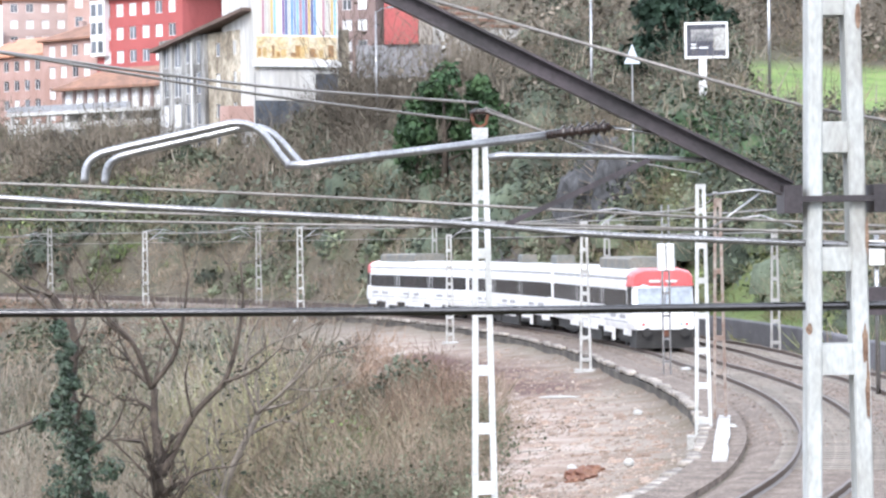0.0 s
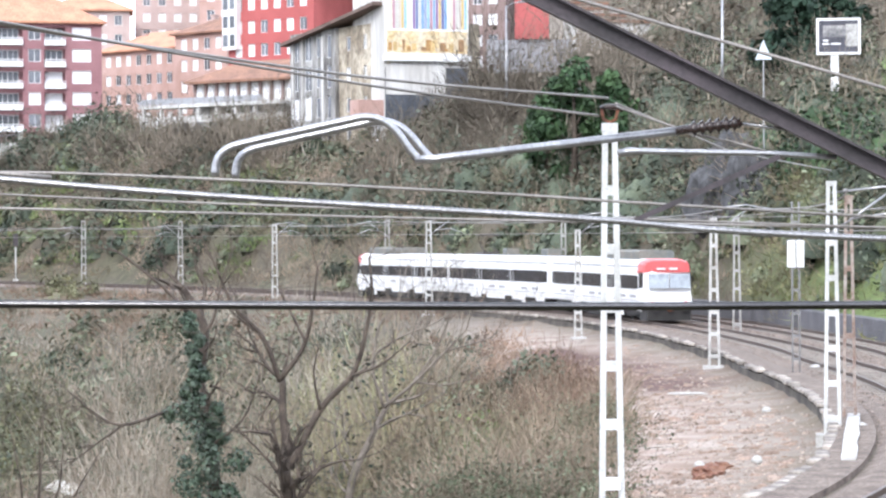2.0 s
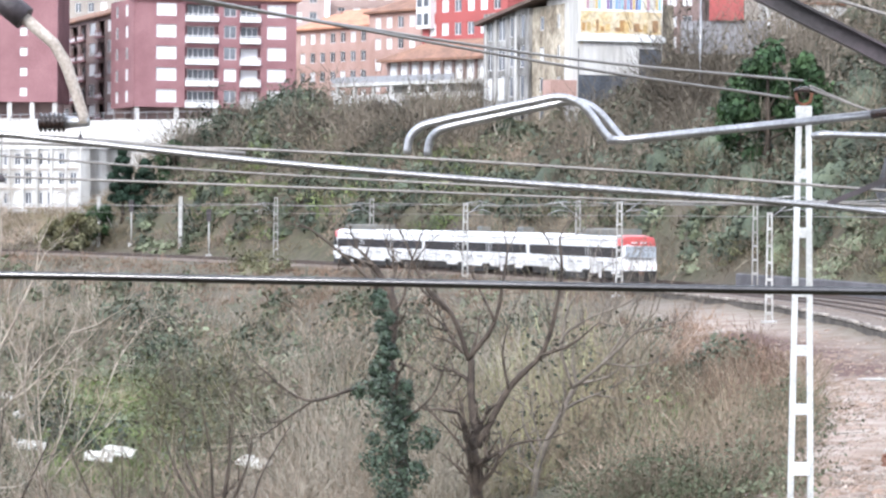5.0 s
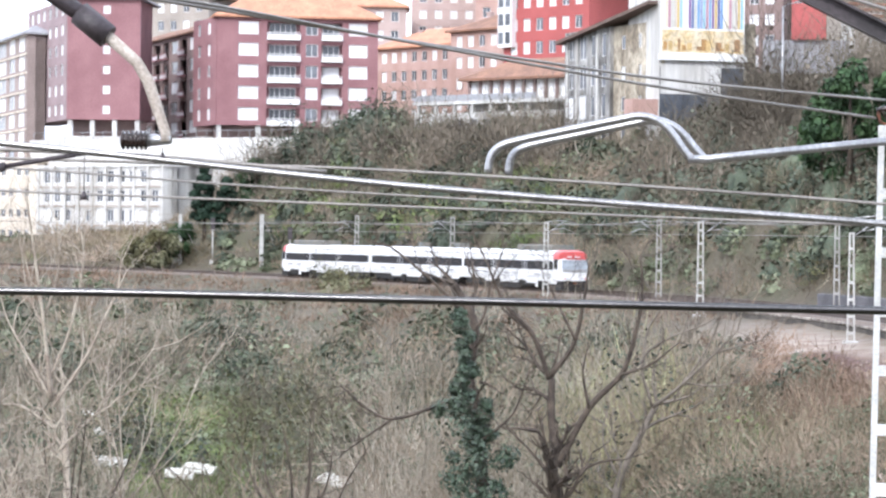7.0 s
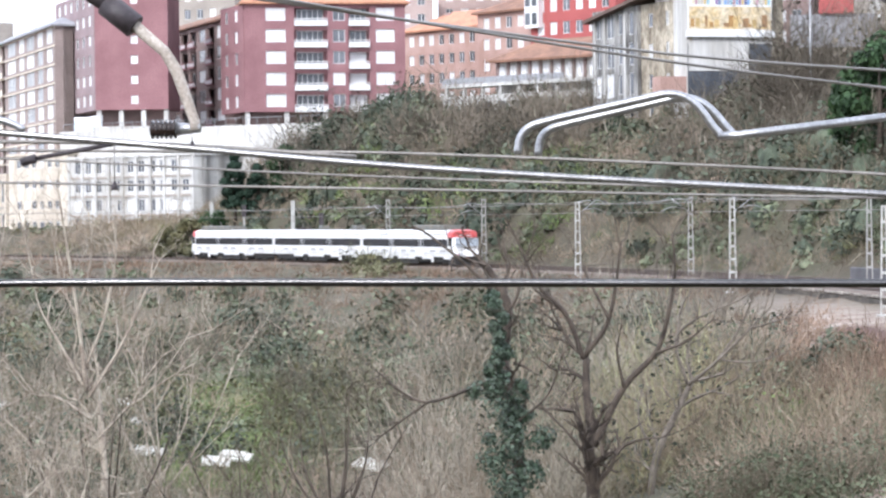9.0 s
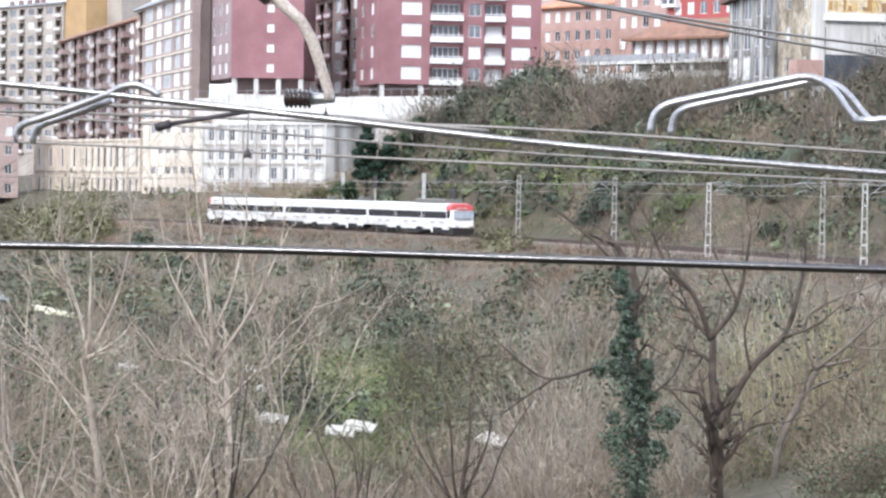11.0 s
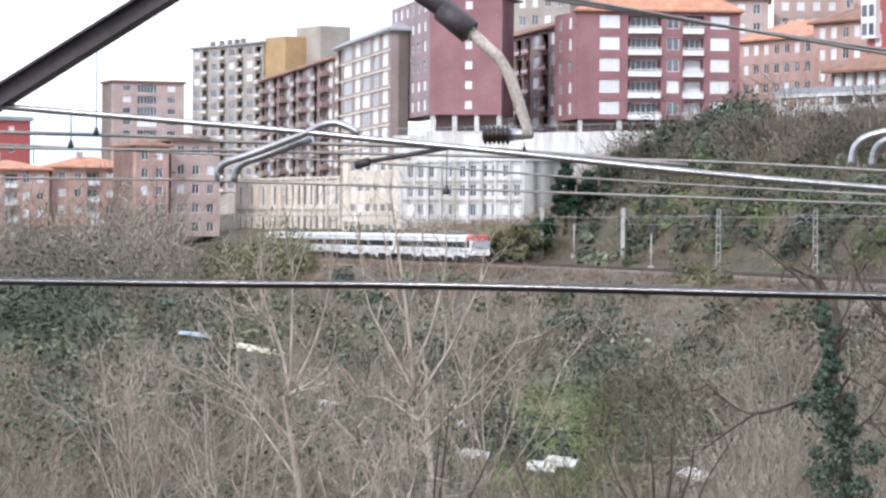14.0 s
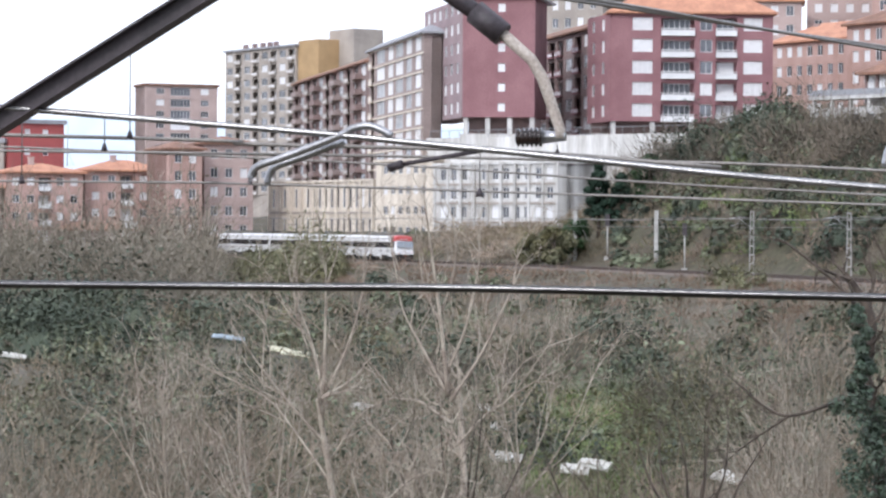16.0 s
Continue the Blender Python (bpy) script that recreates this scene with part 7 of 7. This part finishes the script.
scrub("house_thicket", strewn(27, 420, -4.2, 1.2, 268, 318, lambda b, d, s, p: 0.85 + 0 * b, 2.0, 3.6), TWIGS_DARK, "grey leafless thicket below the banner house", 27, 210, 8, 0.07, 0.013)
scrub("house_brambles", strewn(28, 160, -4.2, 1.2, 268, 316, lambda b, d, s, p: (p > 0) * 1.0, 2.2, 3.0), LEAF_DARK, "dark green thicket below the banner house", 28, 10, 380, 0.13, 0.015, mass=0.40)
scrub("edge_thicket", strewn(29, 320, -13.2, -10.4, 352, 400, lambda b, d, s, p: hill(s, 16) * 0.9, 2.4, 3.2), TWIGS_DARK, "grey leafless thicket along the edge of the slope", 29, 210, 24, 0.07, 0.013)
scrub("pavilion_thicket", strewn(30, 300, -9.6, -5.2, 328, 356, lambda b, d, s, p: 0.9 + 0 * b, 1.8, 1.3), TWIGS_DARK, "grey leafless thicket below the pavilion", 30, 190, 6, 0.07, 0.013)
TURF = mat("rough hillside turf", (0.19, 0.205, 0.105), 0.9, 0.3, 0.15, 9, 0, island=0.25, tone=True, second=(0.12, 0.105, 0.06))
scrub("hill_turf", strewn(31, 2400, -26, 10.5, 118, 460, lambda b, d, s, p: hill(s, 6.8) * np.clip((70 - s) / 20, 0, 1) * 0.9, 1.5, 0.6), TURF, "rough green and brown turf on the hillside", 31, 95, 0, 0.05, 0.02)
scrub("hill_dead_grass", strewn(32, 2000, -26, 10.5, 118, 460, lambda b, d, s, p: hill(s, 6.8) * np.clip((70 - s) / 20, 0, 1) * (p < 0.1), 1.4, 0.7), TWIGS_BROWN, "dead brown grass on the hillside", 32, 95, 0, 0.05, 0.018)

scrub("ridge_evergreens", strewn(45, 190, -12.6, -9.3, 318, 380, lambda b, d, s, p: hill(s, 22) * np.clip((62 - s) / 6, 0, 1) * (p > -0.1), 2.4, 3.6), LEAF_DARK, "dark grey-green bushes along the ridge", 45, 60, 900, 0.075, 0.012)
scrub("slope_grass", strewn(42, 1300, -11.4, -5.8, 225, 400, lambda b, d, s, p: hill(s, 8.5) * np.clip((36 - s) / 6, 0, 1) * (p > -0.2), 1.8, 0.7), GRASS, "green grass on the open slope above the line", 42, 150, 30, 0.09, 0.02)
scrub("valley_clumps", [(*bearing(b, d).xy, ground_z(*bearing(b, d).xy) - 0.1, r, h) for b, d, r, h in CLUMPS], LEAF_DARK, "dark green rounded bramble clumps in the valley", 43, 120, 1500, 0.10)
scrub("valley_twig_clumps", [(*bearing(b, d).xy, ground_z(*bearing(b, d).xy) - 0.1, r, h) for b, d, r, h in TWIG_CLUMPS], TWIGS_DARK, "dark leafless bushes standing out of the scrub", 44, 900, 120, 0.07, 0.014)
# bushes along the foot of the bare bank, and dark growth on the near slope
edge = lambda d: np.interp(d, [58, 82, 108, 130, 150, 168], [0.75, 0.95, 1.05, -0.05, -1.1, -1.8])
foot = lambda b, d: (b < edge(d)) * 1.0
scrub("foot_scrub", strewn(33, 300, -3.5, 1.6, 60, 120, lambda b, d, s, p: foot(b, d) * 0.9, 0.9, 1.15), TWIGS_BROWN, "brown leafless scrub at the foot of the bank", 33, 90, 30, 0.06, 0.013)
scrub("foot_green", strewn(34, 300, -3.5, 1.4, 60, 100, lambda b, d, s, p: foot(b, d) * (p > -0.1), 0.9, 1.0), LEAF_DULL, "dull green bushes at the foot of the bank", 34, 20, 130, 0.09, 0.013)
scrub("slope_ivy", strewn(35, 1200, -6, 8.5, 128, 260, lambda b, d, s, p: hill(s, 10) * np.clip((38 - s) / 8, 0, 1) * (p > -0.15) * 0.75, 1.9, 2.6), LEAF_DARK, "dark ivy and brambles over the near slope", 35, 10, 195, 0.117, 0.015, mass=0.50)


def strewn_slope(seed, n, s0, s1, side0, side1, cut, r, h):
    """Spots along the outer slope of the line, in uneven clumps."""
    gen = np.random.default_rng(seed)
    q, side = gen.uniform(s0, s1, n), gen.uniform(side0, side1, n)
    pts = [along(float(a), float(b))[0] for a, b in zip(q, side)]
    x, y = np.array([p.x for p in pts]), np.array([p.y for p in pts])
    z, _ = height(x, y)
    keep = rough(x, y, 9, seed * 1.3) + 0.5 * rough(x, y, 3, seed * 2.1) > cut
    if h > 1.5:
        keep &= np.degrees(np.arctan2(x, y)) > -12.9
    k = gen.uniform(0.6, 1.3, n)
    return np.stack([x, y, z - 0.1, r * k, h * k], 1)[keep]


scrub("slope_tangle", strewn_slope(36, 1150, 130, 430, 7.5, 30, -2, 1.9, 1.3), TWIGS_BROWN, "brown leafless tangle over the slope beside the line", 36, 125, 0, 0.1, 0.013)
scrub("inner_bank_scrub", strewn_slope(40, 620, 175, 430, -20, -3.6, -2, 1.3, 0.7), TWIGS_RUST, "low reddish-brown scrub on the inner bank of the line", 40, 80, 0)
scrub("bank_grass", strewn(41, 420, 1.5, 5.0, 128, 190, lambda b, d, s, p: hill(s, 6.8) * np.clip((17 - s) / 3, 0, 1), 1.2, 0.9), TURF, "rough dull grass on the bank behind the outer track", 41, 70, 20)
scrub("slope_green", strewn_slope(38, 900, 130, 430, 8, 32, 0.0, 1.6, 1.6), LEAF_DULL, "dull green bushes over the slope beside the line", 38, 8, 169, 0.1014, 0.015, mass=0.40)
scrub("slope_brambles", strewn_slope(39, 700, 130, 400, 9, 32, 0.08, 1.8, 2.2), LEAF_DARK, "dark brambles over the slope beside the line", 39, 8, 234, 0.1092, 0.015, mass=0.50)
scrub("hoarding_thicket", strewn(37, 130, -2.1, 1.2, 276, 297, lambda b, d, s, p: 1.0 + 0 * b, 2.6, 8.5), TWIGS_DARK, "tall grey leafless thicket below the red panel", 37, 230, 30, 0.12, 0.012)

# loose stones on the bare bank
PEBBLE = mat("loose stones", (0.31, 0.265, 0.225), 0.95, 0.3, 2, 20, 0.2, island=0.4, second=(0.2, 0.15, 0.12))
gen = np.random.default_rng(77)
bb, dd = gen.uniform(-0.5, 6.2, 9000), 54 * (150 / 54) ** gen.random(9000)
xx, yy = dd * np.sin(np.radians(bb)), dd * np.cos(np.radians(bb))
zz, ss = height(xx, yy)
vs, fs = [], []
for x, y, z, q in zip(xx, yy, zz, ss):
    if -13 < q < -3.5:
        r = 0.025 + 0.09 * gen.random() ** 5
        o = len(vs)
        vs += [(x + r * gen.uniform(0.7, 1.3), y, z), (x, y + r, z), (x - r * gen.uniform(0.7, 1.3), y, z), (x, y - r, z), (x + r * 0.2, y, z + r * gen.uniform(0.6, 1.1)), (x, y, z - r)]
        fs += [(o + a, o + b, o + 4) for a, b in ((0, 1), (1, 2), (2, 3), (3, 0))] + [(o + b, o + a, o + 5) for a, b in ((0, 1), (1, 2), (2, 3), (3, 0))]
tagged(as_mesh("loose_stones", vs, fs, PEBBLE), "loose pale stones strewn over the bare bank", "stones", kind="stuff")
# ballast stones over the track bed
STONE = mat("ballast stones", (0.225, 0.18, 0.15), 0.95, 0.3, 2, 20, 0.2, island=0.5, second=(0.12, 0.09, 0.072))
gen = np.random.default_rng(78)
vs, fs = [], []
for side, q in zip(gen.uniform(-2.3, 6.2, 9000), gen.random(9000)):
    p, way = along(45 + 105 * q)
    across = Vector((way.y, -way.x, 0))
    x, y = (p + across * side).xy
    r = gen.uniform(0.03, 0.06)
    z = (0.02 if -1.7 < side < 5.6 else -0.06) + p.z
    o = len(vs)
    vs += [(x + r, y, z), (x, y + r, z), (x - r * gen.uniform(0.7, 1.3), y, z), (x, y - r, z), (x + r * gen.uniform(-0.5, 0.5), y, z + r * gen.uniform(0.6, 1.2))]
    fs += [(o + a, o + b, o + 4) for a, b in ((0, 1), (1, 2), (2, 3), (3, 0))]
tagged(as_mesh("ballast_stones", vs, fs, STONE), "loose brown ballast stones between the rails", "ballast", kind="stuff")
# clods and low lumps of crumbled earth on the bank
CLOD = mat("crumbled earth", (0.265, 0.205, 0.165), 0.95, 0.4, 0.5, 14, 0.5, island=0.25, second=(0.22, 0.155, 0.118))
gen = np.random.default_rng(79)
bb, dd = gen.uniform(0.2, 6.0, 2600), 54 * (150 / 54) ** gen.random(2600)
xx, yy = dd * np.sin(np.radians(bb)), dd * np.cos(np.radians(bb))
zz, ss = height(xx, yy)
vs, fs = [], []
for x, y, z, q in zip(xx, yy, zz, ss):
    if -13 < q < -4.2:
        r, o = 0.05 + 0.24 * gen.random() ** 3, len(vs)
        for k in range(7):
            vs.append((x + math.cos(k * 0.898) * r * gen.uniform(0.7, 1.3), y + math.sin(k * 0.898) * r * gen.uniform(0.7, 1.3), z - 0.04))
        for k in range(7):
            vs.append((x + math.cos(k * 0.898) * r * gen.uniform(0.4, 0.7), y + math.sin(k * 0.898) * r * gen.uniform(0.4, 0.7), z + r * gen.uniform(0.1, 0.32)))
        vs.append((x, y, z + r * gen.uniform(0.2, 0.4)))
        for k in range(7):
            j = (k + 1) % 7
            fs += [(o + k, o + j, o + 7 + j), (o + k, o + 7 + j, o + 7 + k), (o + 7 + k, o + 7 + j, o + 14)]
tagged(as_mesh("earth_clods", vs, fs, CLOD), "crumbled brown earth clods on the bare bank", "earth", kind="stuff")
# pale scraps and sheets lying in the valley
SCRAP = mat("pale scrap boards", (0.62, 0.62, 0.58), 0.8, 0.25, 0.8, 6, second=(0.45, 0.43, 0.38))
SCRAP_Y = mat("yellowed scrap sheet", (0.64, 0.62, 0.46), 0.8, 0.25, 0.8, 6)
SCRAP_B = mat("blue scrap sheet", (0.36, 0.43, 0.48), 0.8, 0.25, 0.8, 6)
for b, e, w, m_, rz in ((-14.79, -4.62, 1.5, SCRAP, 10), (-10.28, -5.08, 1.6, SCRAP, -35), (-18.99, -2.54, 3.0, SCRAP_Y, 8), (-19.4, -2.45, 2.6, SCRAP_Y, -10), (-20.4, -2.22, 3.4, SCRAP_B, 5), (-24.77, -2.55, 2.4, SCRAP, 15), (-15.2, -3.6, 0.9, SCRAP, 40),
                        (-17.72, -3.58, 1.3, SCRAP, 20), (-13.4, -4.9, 1.2, SCRAP, 12), (-13.0, -4.8, 1.4, SCRAP, -5), (-14.95, -4.0, 0.8, SCRAP, 30)):
    d = 10.2 / math.tan(radians(-e))
    p = bearing(b, d, el(e, d) + 0.1)
    g = ground_z(p.x, p.y)
    bm = boxes((-w / 2, w / 2, -0.35, 0.35, -0.05, 0.05), (-w * 0.35, w * 0.3, -0.2, 0.3, 0.05, 0.12))
    ob = part("scrap_board", bm, m_)
    ob.matrix_world = pose(p.x, p.y, g + 0.75, 22, 6, rz)
    tagged(ob, "weathered scrap board lying in the scrub", "scrap board", "scrap boards")

motions()
